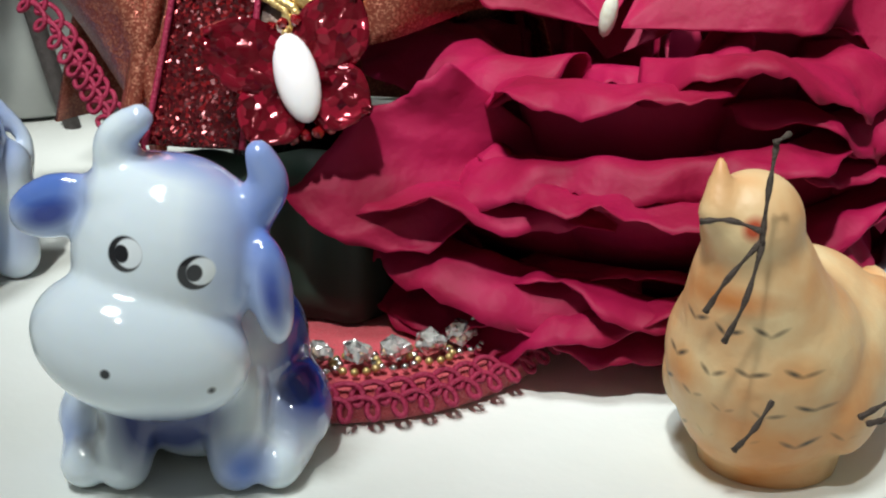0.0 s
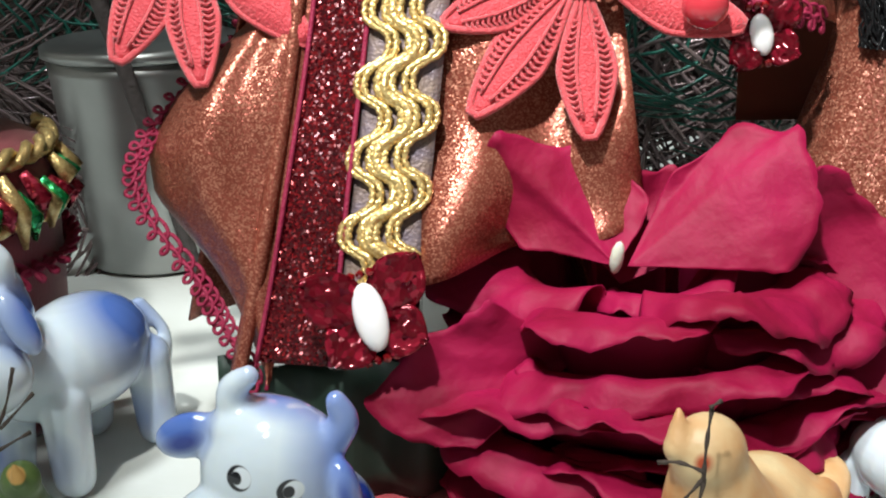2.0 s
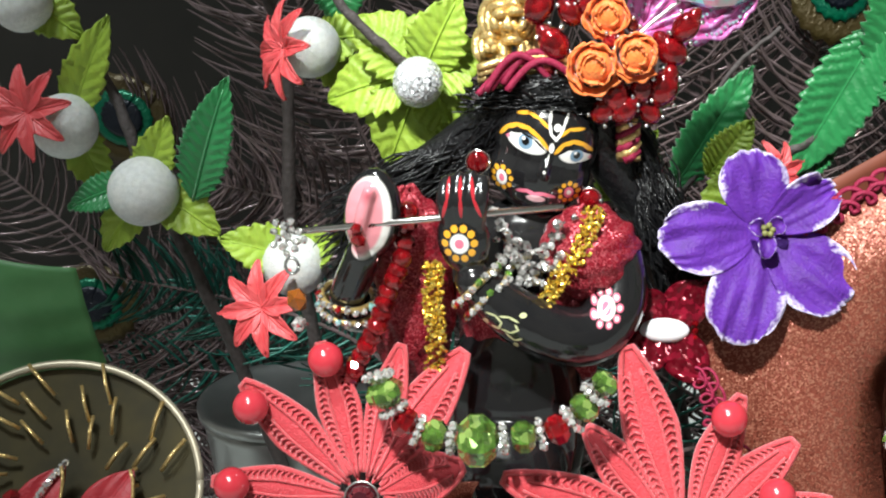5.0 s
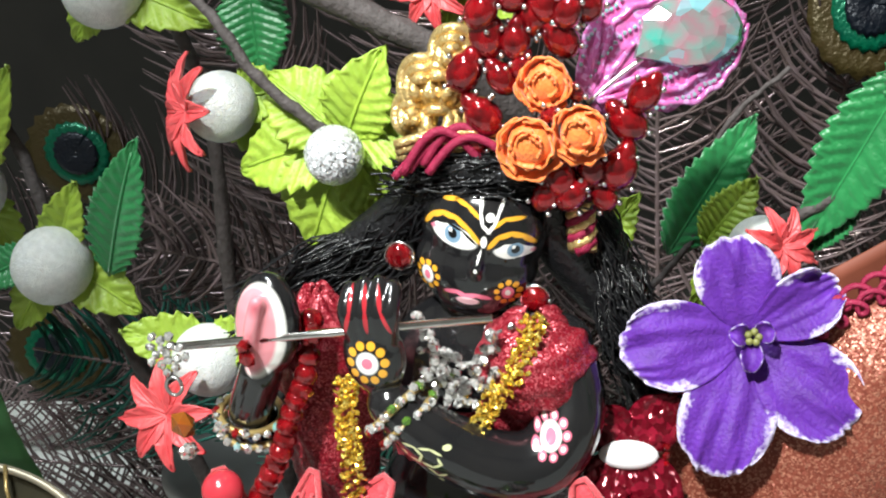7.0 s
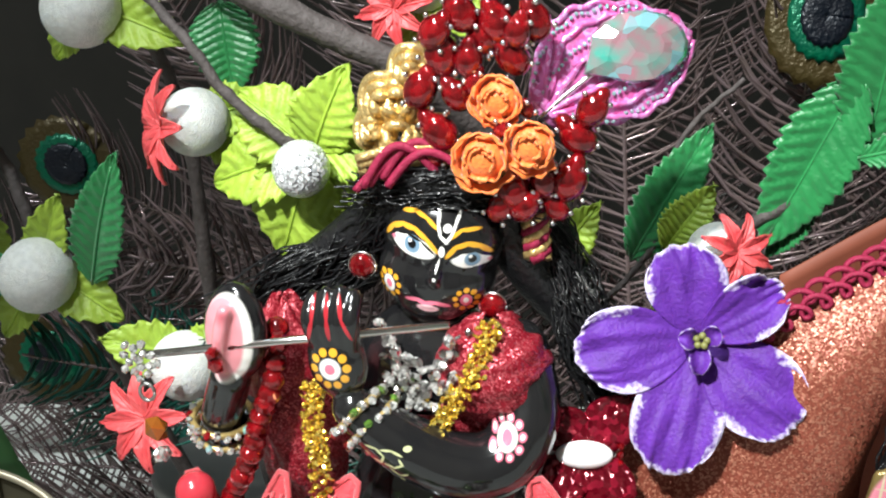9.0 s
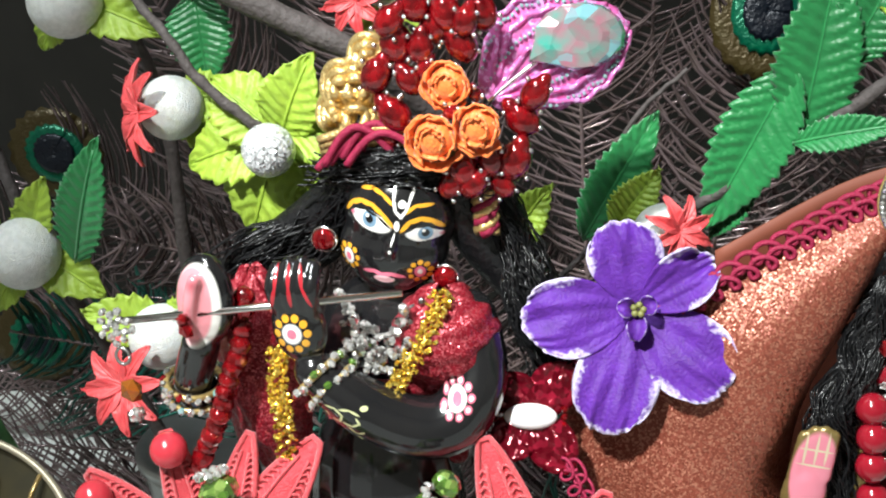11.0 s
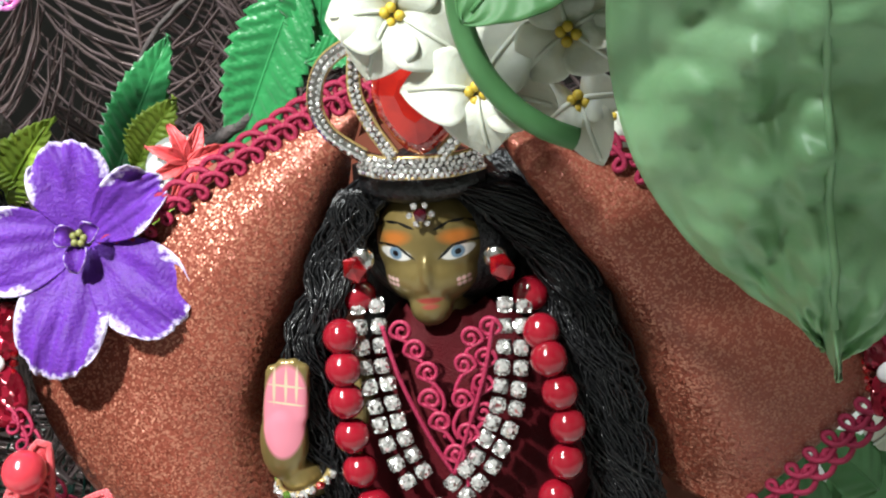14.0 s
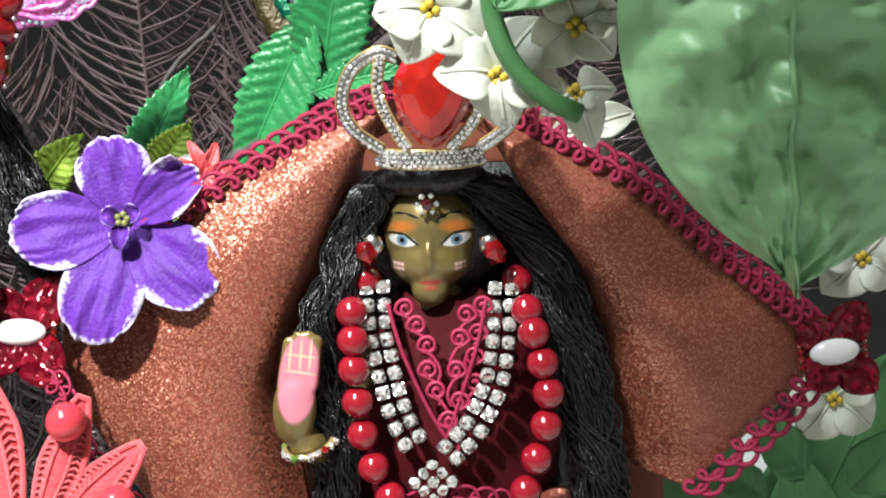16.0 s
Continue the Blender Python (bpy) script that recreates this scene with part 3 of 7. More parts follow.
JET, IRIS, SAGE, SCARLET, BLUSH = (0.004, 0.004, 0.005), (0.16, 0.26, 0.36), (0.55, 0.56, 0.3), (0.4, 0.02, 0.03), (0.85, 0.5, 0.55)
face_marks = (
    petals((-59, 6, 184.2), 2.3, 0.72, YELLOW, 9) + petals((-43.2, 6, 180.2), 2.1, 0.68, YELLOW, 9)
    + [dot(-59, 6, 184.2, 1.5, 2.1, CREAM), dot(-59, 6, 184.2, 0.75, 1.1, ROSY), dot(-43.2, 6, 180.2, 1.3, 1.7, ROSY), dot(-43.2, 6, 180.2, 0.6, 0.8, CREAM)]
    # Eyes: the last cream dot of each is a highlight put in as colour.
    + [dot(-52.9, 3, 192.7, 5.3, 2.2, CREAM, 21, 0.12), dot(-57.2, 3, 194.2, 1.0, 0.8, ROSY, 30, 0.6), dot(-53.0, 3, 193.1, 1.95, 2.05, IRIS), dot(-53.0, 3, 193.2, 1.0, 1.1, JET), dot(-53.4, 3, 193.9, 0.45, 0.45, CREAM)]
    + [dot(-41.2, 3, 188.7, 4.3, 1.8, CREAM, 13, 0.12), dot(-38.1, 3, 187.9, 0.8, 0.7, ROSY, 20, 0.6), dot(-41.1, 3, 189.0, 1.75, 1.75, IRIS), dot(-41.1, 3, 189.1, 0.9, 0.95, JET), dot(-41.4, 3, 189.7, 0.4, 0.4, CREAM)]
    + stroke([(-58.4, 194.2), (-56.5, 195.2), (-54, 195.2), (-51, 193.8), (-48.3, 191.0)], 0.7, JET, 4) + stroke([(-45.2, 189.9), (-43, 190.8), (-40.5, 190.6), (-37.6, 188.4)], 0.6, JET, 4)
    + stroke([(-59.2, 194.2), (-57.4, 196.0), (-55, 196.8), (-52.2, 196.2), (-49.9, 194.3), (-47.9, 191.6)], 1.25, YELLOW, 4)
    + stroke([(-54.7, 199.3), (-52, 199.5), (-49.6, 198.3), (-47.6, 196.3)], 1.0, YELLOW, 4)
    + stroke([(-45.8, 190.5), (-44.1, 192.1), (-41.6, 192.5), (-39.5, 191.5), (-37.7, 189.5)], 1.25, YELLOW, 4)
    + stroke([(-45.0, 194.1), (-42.6, 195.4), (-39.4, 195.0)], 1.0, YELLOW, 4)
    + stroke([(-45.9, 201.8), (-46.9, 199.6), (-47.2, 197), (-46.9, 194.7), (-45.8, 193.4), (-44.7, 194.6), (-43.8, 196.6), (-42.9, 198.8)], 0.85, CREAM, 4)
    + [dot(-45.4, 4, 196.1, 0.95, 0.95, CREAM), dot(-45.8, 4, 201.4, 0.75, 0.75, CREAM), dot(-46.9, 3, 191.5, 0.7, 1.3, CREAM, 8)]
    + stroke([(-47.5, 190.0), (-48.3, 187.4)], 0.5, CREAM, 3) + [dot(-48.7, 3, 186.2, 0.42, 0.5, CREAM)]
    + stroke([(-55, 181.5), (-53, 181.5), (-51.4, 180.7), (-49.2, 180.6), (-46.9, 179.6)], 1.15, ROSY, 3) + [dot(-51.0, 3, 179.5, 2.5, 0.95, BLUSH, 12)])
hand_marks = (
    petals((-67.6, -16, 174.4), 3.4, 0.95, YELLOW, 10) + [dot(-67.6, -16, 174.4, 2.4, 2.6, CREAM, deep=8), dot(-67.6, -16, 174.4, 1.2, 1.3, ROSY, deep=8)]
    + [m for x, lean in ((-69.9, -0.4), (-66.9, 0.0), (-63.9, 0.5)) for m in stroke([(x + lean * 3, 181), (x, 185), (x - lean, 189.5)], 1.0, SCARLET, -16, 7)]
    + [dot(-88.9, -16, 180.4, 6.2, 10.8, CREAM, 10, 0.08, 8.6), dot(-89.9, -16, 180.6, 5.4, 10.4, (0.78, 0.28, 0.32), 10, 0.12, 7.6), dot(-87.6, -17.5, 186.5, 2.6, 2.6, (0.5, 0.12, 0.15), 0, 0.9, 7.6)])
arm_marks = (
    petals((-34.6, -9, 156.0), 3.1, 1.0, ROSY, 9) + petals((-34.6, -9, 156.0), 3.1, 0.55, CREAM, 9) + [dot(-34.6, -9, 156.0, 2.3, 2.8, CREAM, deep=8), dot(-34.6, -9, 156.0, 1.2, 1.6, ROSY, deep=8)]
    + stroke([(-62, 158), (-60, 157.4), (-58.6, 155.6), (-59.4, 153.9), (-60.8, 154.4)], 0.75, SAGE, -15, 6) + stroke([(-59, 157.2), (-56.8, 157), (-54.8, 155.8)], 0.75, SAGE, -15, 6)
    + stroke([(-58.6, 153.8), (-56.6, 153), (-54.8, 153.8), (-55.4, 155)], 0.7, SAGE, -15, 6) + stroke([(-57.6, 152.6), (-55.8, 150.9), (-54.2, 151.4)], 0.7, SAGE, -15, 6) + [dot(-62.4, -15, 155.4, 0.8, 1.0, SAGE, deep=6), dot(-55.6, -15, 149.4, 0.7, 0.9, SAGE, deep=6), dot(-53.6, -15, 157.2, 1.0, 0.7, SAGE, deep=6)])


def enamel(marks):
    return paint(shade("black_painted_statue", (0.008, 0.008, 0.009), 0.16, tone=(0.014, 0.013, 0.013), scale=120, clear=0.6), marks)


def settled(ob, pick, materials):
    """Keeps the melted skin as the figure's mesh and gives each face the paint of its region."""
    skin = bpy.data.meshes.new_from_object(ob.evaluated_get(bpy.context.evaluated_depsgraph_get()))
    ob.modifiers.clear()
    ob.data = skin
    skin.materials.clear()
    for m in materials:
        skin.materials.append(m)
    skin.polygons.foreach_set("material_index", [pick(*(p.center / MM)) for p in skin.polygons])
    skin.polygons.foreach_set("use_smooth", [True] * len(skin.polygons))


brow_marks = [m for m in face_marks if m[0][2] > 187.2]
mouth_marks = [m for m in face_marks if m[0][2] <= 187.2]



def chain(bm, pts, radii, steps=10):
    """A limb: a tapering round rod along a smooth line, with rounded ends."""
    line = spline([V(p) for p in pts], 6)
    n = len(pts) - 1
    rs = []
    for i in range(len(line)):
        q = i / (len(line) - 1) * n
        k = min(int(q), n - 1)
        rs.append((radii[k] + (radii[k + 1] - radii[k]) * (q - k)) * MM)
    tube(bm, line, rs, 18)
    for p, r in ((pts[0], radii[0]), (pts[-1], radii[-1])):
        ball(bm, p, r, u=18, v=12)


bm = bmesh.new()
ball(bm, (-48.6, 13.5, 190.5), (12.8, 11.5, 14.0), (0, 13, 0), 24, 16)
ball(bm, (-50.4, 11.6, 183.6), (12.6, 10.4, 9.4), (0, 13, 0), 24, 16)
ball(bm, (-51.2, 7.6, 179.4), (8.2, 5.8, 5.0), (0, 13, 0))
ball(bm, (-48.6, 1.9, 186.2), (1.3, 1.6, 2.8), (0, 13, 0))
ball(bm, (-51, 2.6, 180.3), (3.2, 1.3, 1.3), (0, 13, 0))
chain(bm, [(-51, 14, 180), (-53, 14, 168)], [6.5, 8])
ball(bm, (-54, 13, 155), (19, 11, 22), u=20, v=14)
ball(bm, (-58, 8, 120), (19, 13, 30), u=20, v=14)
chain(bm, [(-60, 0, 110), (-62, -6, 60), (-62, -10, 14)], [15, 12, 10])
chain(bm, [(-34, 5, 168), (-31.4, -1, 157.5), (-36, -6, 149.4), (-44, -9, 148.6), (-55, -11, 154.6), (-65, -12, 164)], [7, 6.8, 7.2, 7.2, 6.6, 4.6])
ball(bm, (-67, -12, 174.6), (6.2, 4.0, 8.6), (0, -4, 0))
for i, x in enumerate((-70.8, -67.9, -65.0, -62.4)):
    chain(bm, [(x * 0.6 - 27 + 0.3 * i, -13, 178), (x, -14.4, 184.5), (x + 0.5, -11.5, 189.6 - 0.9 * abs(i - 1.6))], [2.0, 1.85, 1.5], 6)
chain(bm, [(-80, 8, 168), (-93, 2, 152), (-97, -5, 156), (-91, -10, 170)], [6.5, 5.5, 4.6, 4.4])
ball(bm, (-88.0, -10.6, 180.4), (7.2, 4.6, 11.2), (0, 10, -14))
chain(bm, [(-91, -13, 174), (-89.6, -15.4, 181), (-87.6, -15.8, 187)], [1.8, 1.7, 1.5], 6)
statue = solo("statue", bm, [], "glossy black painted statue with raised arms holding a flute", "statue")
merged(statue, 0.5, 5)
settled(statue, lambda x, y, z: 2 if y < -6 and x < -60.5 and z > 162 else 3 if z < 172 else 0 if z > 187.2 else 1, [enamel(brow_marks), enamel(mouth_marks), enamel(hand_marks), enamel(arm_marks)])

hair = thing("hair", "long black wavy hair on the flute statue", "hair", at=(-48, 20, 190))
rnd = random.Random(5)
bm = bmesh.new()
ball(bm, (-47.5, 20, 194), (14.6, 12.5, 15), (0, 13, 0), 24, 16)
ball(bm, (-46.5, 12, 204), (11.5, 7.5, 4.6), (0, 12, 0), 20, 12)
chain(bm, [(-58, 17, 197), (-72, 18, 188), (-84, 19, 181), (-95, 22, 174)], [7, 5, 4, 2])
chain(bm, [(-37, 19, 197), (-33, 19, 184), (-26, 20, 172), (-18, 21, 161), (-12, 22, 152)], [6.5, 6, 5, 4, 2])
part("hair_cap", bm, HAIR, hair)
bm = bmesh.new()
for i in range(760):
    a = rnd.uniform(0, 1)
    if i % 2:
        p0 = (-59 + rnd.uniform(-5, 4), 13 + rnd.uniform(-4, 12), 203 - 14 * a + rnd.uniform(-4, 3))
        p1 = (-69 + rnd.uniform(-3, 3), 15 + rnd.uniform(-3, 8), 190 - 10 * a + rnd.uniform(-3, 3))
        p2 = (-86 + rnd.uniform(-6, 6), 16 + rnd.uniform(-6, 6), 183 - 14 * a + rnd.uniform(-4, 4))
        p3 = (-97 + rnd.uniform(-12, 10), 20 + rnd.uniform(-6, 6), 172 - 22 * a + rnd.uniform(-6, 5))
    else:
        p0 = (-32 + rnd.uniform(-3, 4), 18 + rnd.uniform(-3, 10), 202 - 10 * a + rnd.uniform(-4, 3))
        p1 = (-26 + rnd.uniform(-2, 4), 18 + rnd.uniform(-3, 8), 186 - 8 * a + rnd.uniform(-3, 3))
        p2 = (-21 + rnd.uniform(-5, 5), 16 + rnd.uniform(-5, 6), 174 - 12 * a + rnd.uniform(-4, 4))
        p3 = (-12 + rnd.uniform(-9, 8), 18 + rnd.uniform(-6, 6), 160 - 16 * a + rnd.uniform(-6, 5))
    pts = [p + V(0.5 * math.sin(k * 1.9 + i), 0.4 * math.cos(k * 2.3 + i), 0.6 * math.sin(k * 1.3 + i * 2)) for k, p in enumerate(spline([V(p0), V(p1), V(p2), V(p3)], 6))]
    tube(bm, pts, [0.0003] * (len(pts) - 1) + [0.0001], 3, False)
for i in range(420):
    a, b = rnd.uniform(-1, 1), rnd.uniform(0, 1)
    p0 = V(-46 + 13 * a, 5 + 6 * abs(a) + rnd.uniform(-1, 2), 203.5 - 4 * a * a - 2.4 * a + rnd.uniform(-3, 4))
    pts = [p0 + V(k * 1.5 * (a + rnd.uniform(-0.6, 0.6)), 0.4 * math.sin(k), rnd.uniform(-1.4, 1.0)) for k in range(6)]
    tube(bm, pts, 0.00024, 3, False)
tagged(part("loose_hair", bm, HAIR, hair, "loose glossy strands"), kind="stuff")


def wrinkled(centre, radii, u0, u1, v0, v1, seed, amount=0.9):
    rr = random.Random(seed)
    ph = [rr.uniform(0, 6) for _ in range(3)]

    def fn(u, v):
        a, e = radians(u0 + (u1 - u0) * u), radians(v0 + (v1 - v0) * v)
        k = 1 + amount * 0.03 * (math.sin(u * 21 + v * 8 + ph[0]) + 0.7 * math.sin(v * 33 - u * 9 + ph[1]) + 0.6 * math.sin(u * 47 + v * 30 + ph[2]))
        return V(centre[0] + radii[0] * k * math.sin(a) * math.cos(e), centre[1] - radii[1] * k * math.cos(a) * math.cos(e), centre[2] + radii[2] * k * math.sin(e))

    return fn


bodice = thing("bodice", "crimson metallic bodice and sleeves with gold sequin stripes", "bodice", at=(-55, 10, 150))
part("front", sheet(bmesh.new(), (lambda u, v, w=wrinkled((-52, 12, 153), (22, 13.5, 29), -75, 75, -65, 62, 1): w(u, v * (0.56 + 0.28 * min(1, max(0, (u - 0.52) / 0.16))))), 40, 44, 0.0006), BODICE, bodice)
part("sleeve", sheet(bmesh.new(), wrinkled((-38.3, 2.5, 165.6), (11.6, 11, 11.4), -150, 150, -54, 80, 2, 1.3), 40, 30, 0.0006), BODICE, bodice)
part("drape", sheet(bmesh.new(), wrinkled((-82.5, 4, 156), (11, 9, 25), -120, 120, -75, 89, 3, 1.6), 40, 50, 0.0006), BODICE, bodice)
for name, line in (("sequin_stripe", [(-37, -3, 178), (-40, -7.5, 171), (-46, -9, 162), (-50, -8, 155)]), ("sequin_stripe", [(-75, -6, 166), (-75.5, -8, 158), (-75, -9, 150), (-76, -8, 138)])):
    bm = bmesh.new()
    pts = spline([V(p) for p in line], 14)
    for i, p in enumerate(pts):
        for j in (-1.2, -0.4, 0.4, 1.2):
            gem(bm, (p + V(j * 1.4 + 0.6 * math.sin(i * 1.7), -0.5, 0.9 * math.sin(i * 2 + j * 3))) / MM, 0.85, i * 3 + j, 0.4)
    part(name, bm, GOLD, bodice, "gold sequin stripe", smooth=False)

choker = thing("rhinestone_choker", "cluster of clear rhinestones on the black chest", "necklace", at=(-55, 0, 170))
rnd = random.Random(31)
for line in ([(-60.5, 0.5, 178), (-57, -1, 172), (-52, -1.5, 168), (-48, -1.5, 169), (-44.5, -0.5, 173)], [(-59, -0.5, 173), (-55, -2, 167), (-51, -2.5, 163.5), (-47.5, -2.5, 165)]):
    for i, p in enumerate(spline([V(q) for q in line], 4)):
        part("rhinestone", gem(bmesh.new(), p / MM + Vector((rnd.uniform(-0.5, 0.5), -1.2, rnd.uniform(-0.6, 0.6))), 1.35, i, 0.7), CRYSTAL, choker, smooth=False)


# turban and its jewels
turban = thing("turban", "gold cord turban with maroon piping", "turban", at=(-57, 14, 205))
for k, (cx, cz, r) in enumerate(((-58.5, 220, 4.6), (-56, 213, 5.2), (-61, 214, 3.8), (-52, 226, 4.2), (-55, 220, 5))):
    for q in range(3):
        ring = [V(cx + (r - q * 1.5) * math.cos(a), 15 - q * 1.2 + 0.8 * math.sin(3 * a), cz + (r - q * 1.5) * 1.15 * math.sin(a)) for a in [i * math.pi / 12 for i in range(25)]]
        part("coil", tube(bmesh.new(), ring, 0.0012, 6, False), GOLD_THREAD, turban)
bm = bmesh.new()
for q in range(5):
    arc = [V(-64 + 30 * k / 20, 9 + 5 * abs(k / 20 - 0.45) - q * 0.5, 203.5 + q * 1.5 + 4.0 * math.sin(k / 20 * 3.1) - 2.5 * k / 20) for k in range(21)]
    tube(bm, arc, 0.0011, 6)
part("band", bm, GOLD_THREAD, turban)
for q in range(3):
    arc = [V(-64 + q * 3 + 11 * k / 16, 5.5 + 2 * k / 16, 204 + q * 1.2 + (5 + q) * math.sin(k / 16 * 2.3)) for k in range(17)]
    part("piping", tube(bmesh.new(), arc, 0.0009, 6), MAROON_CORD, turban, "maroon satin piping")

for q in range(4):
    cord = [V(-29 + 2.2 * math.sin(k * 0.9 + q * 1.57), 12 + 1.4 * math.cos(k * 0.9 + q * 1.57), 203 - k * 0.95) for k in range(19)]
    part("tassel_cord", tube(bmesh.new(), cord, 0.0011, 6), GOLD_THREAD if q % 2 else MAROON_CORD, turban, "braided gold and maroon tassel")
for x0, x1, h in ((-62, -47, 7.5), (-57, -41, 6.0)):
    arc = [V(x0 + (x1 - x0) * k / 18, 4.6 + 2 * k / 18, 205 + h * math.sin(k / 18 * 3.1) + 1.2 * k / 18) for k in range(19)]
    part("piping", tube(bmesh.new(), arc, 0.0009, 6), MAROON_CORD, turban, "maroon satin piping")

spray = thing("jewel_spray", "spray of red crystal drops on the turban", "jewellery", at=(-40, 12, 215))
for i, (x, y, z, r) in enumerate(((-44.5, 10, 230, 3.8), (-49.3, 9, 223.4, 3.6), (-46, 8, 215, 3.6), (-36, 12, 233, 3.8), (-39, 9, 229, 3), (-30.7, 11, 228.5, 3.4), (-15.8, 10, 217.6, 3.2), (-33.4, 11, 235.4, 3.6), (-26, 12, 235, 3.4), (-30, 7, 199.1, 3.0), (-42, 9, 222, 3), (-32, 7, 202.5, 3.4), (-21, 9, 203.5, 3.8), (-19, 11, 212, 3.6),
                                  (-35, 7, 199, 2.8), (-26, 8, 204, 3), (-24, 9, 198, 2.6), (-45, 8, 235, 3.2), (-40, 10, 238, 3.4), (-28, 7, 219, 1.5), (-33, 5, 216, 1.7), (-48, 8, 210, 2.4), (-38, 9, 224, 2.6), (-29, 9, 234, 2.8))):
    bm = bmesh.new()
    lean = 40 * math.sin(i * 2.3)
    r *= 1.18
    ball(bm, (x, y, z), (r * 0.82, r * 0.7, r * 1.02), (0, lean, 0), 16, 10)
    ball(bm, (x + r * 0.6 * math.sin(radians(lean)), y, z + r * 0.6 * math.cos(radians(lean))), (r * 0.5, r * 0.5, r * 0.8), (0, lean, 0), 12, 8)
    part("crystal_drop", bm, RED_CRYSTAL, spray)
    bm = bmesh.new()
    for s in range(4):
        a = s * 1.571 + i
        ball(bm, (x + r * math.sin(a), y - 1.2, z + r * math.cos(a)), 0.62, u=8, v=6)
    part("claw", bm, SILVER, spray, "tiny silver claws")


def ribbon_rose(at, r, seed):
    ob = thing("ribbon_rose", "small orange rolled ribbon rose on the turban", "flower", "ribbon roses", at)
    rr = random.Random(seed)
    bm = bmesh.new()
    ball(bm, at, (r * 0.72, r * 0.6, r * 0.72))
    part("heart", bm, ORANGE, ob)
    for k in range(9):
        a0 = k * 1.35 + rr.uniform(-0.3, 0.3)
        q = 0.35 + 0.65 * k / 8

        def fn(u, v, a0=a0, q=q):
            a = a0 + (u - 0.5) * 2.3
            rad = r * q * (0.86 + 0.2 * v) + 0.3 * math.sin(u * 3.14)
            w = Vector((a * 2.1 + seed * 5, v * 1.3, q * 7))
            rad *= 1 + 0.12 * noise.noise(w * 1.3) * v
            return V(at[0] + rad * math.cos(a), at[1] - r * 0.75 * (1.05 - q * 0.75) * (0.4 + v * 0.75) + 1.5 * (1 - v) + 0.8 * noise.noise(w * 2.2) * v, at[2] + rad * math.sin(a) + 0.7 * noise.noise(w * 1.7) * v)

        part("fold", sheet(bmesh.new(), fn, 20, 6, 0.0004), ORANGE, ob)


ribbon_rose((-33.3, 7, 221.5), 5.6, 1)
ribbon_rose((-36.7, 4, 210.7), 6.2, 2)
ribbon_rose((-27.1, 4, 212.9), 5.6, 3)

plume = thing("foil_plume", "iridescent pink foil peacock plume with crystal eye", "ornament", at=(-10, 22, 225))


def plume_pt(u, v, lift=0.0):
    """Along the plume (v) and across it (u -1..1)."""
    w = 13.5 * math.sin(math.pi * min(1, v * 0.9 + 0.07)) ** 0.8
    bx, bz = -27 + 29 * v, 214.5 + 24 * v - 9.5 * v * v
    return V(bx - 0.62 * w * u, 17 + 10 * v + 1.5 * u * u - lift, bz + 0.78 * w * u + 0.5 * math.sin(v * 40) * abs(u))


part("vane", sheet(bmesh.new(), lambda u, v: plume_pt(u * 2 - 1, v), 16, 30, 0.0006), PINK_METAL, plume)
bm = bmesh.new()
for s in (-0.86, -0.45, 0.45, 0.86):
    for k in range(3, 28):
        gem(bm, plume_pt(s, k / 29, 0.7) / MM, 0.55, k)
tagged(part("stone_dust", bm, AQUA_GEM, plume, "rows of tiny aurora stones", smooth=False), kind="stuff")
for s in (-0.97, -0.68, -0.25, 0.25, 0.68, 0.97):
    part("ridge", tube(bmesh.new(), [plume_pt(s * min(1, 0.25 + k / 14), 0.04 + 0.92 * k / 30, 0.5) for k in range(31)], 0.00065, 6), PINK_METAL, plume, "raised pink foil ridge")
part("quill", tube(bmesh.new(), [plume_pt(0, k / 10 * 0.48, 0.6) for k in range(11)], 0.0006, 6), SILVER, plume)
bm = bmesh.new()
mid_c = plume_pt(0, 0.68, 1.0)
across = (plume_pt(1, 0.68) - plume_pt(-1, 0.68)).normalized()
along_v = (plume_pt(0, 0.8) - plume_pt(0, 0.56)).normalized()
rings = []
for rad, lift in ((8.2, 0.0), (7.7, 1.6), (4.4, 3.2)):
    rings.append([bm.verts.new(mid_c + (across * rad * math.sin(k * math.pi / 7) + along_v * rad * (1.15 * math.cos(k * math.pi / 7) - (0.35 if k == 7 else 0.0))) * MM + V(0, -lift, lift * 0.3)) for k in range(14)])
for lo_r, hi_r in zip(rings, rings[1:]):
    for k in range(14):
        j = (k + 1) % 14
        bm.faces.new((lo_r[k], lo_r[j], hi_r[j]))
        bm.faces.new((lo_r[k], hi_r[j], hi_r[k]))
bm.faces.new(rings[0][::-1])
bm.faces.new(rings[-1])
part("eye_crystal", bm, shade("aurora_eye", (0.1, 0.62, 0.5), 0.07, 0.55, tone=(0.75, 0.2, 0.32), scale=130, amount=1.0, clear=0.9, sparkle=0.5, sparkle_scale=260, tint=(0.4, 0.85, 0.95)), plume, "large green and pink aurora crystal", smooth=False)

# flute, earrings, necklace, bangles, pendant
flute = thing("flute", "thin silver flute held across the statue", "flute", at=(-75, -12, 179))
part("pipe", tube(bmesh.new(), [V(-105.5, -16.5, 178.2), V(-44, -10, 181.2)], 0.00085, 12), SILVER, flute)
bm = bmesh.new()
for k in range(16):
    a = k * 2.4
    gem(bm, (-107 + 1.1 * math.sqrt(k) * math.cos(a), -17, 177.2 + 1.1 * math.sqrt(k) * math.sin(a)), 1.1, k)
tagged(part("stone_clip", bm, CRYSTAL, flute, "clip of clear stones", smooth=False), kind="stuff")
bm = bmesh.new()
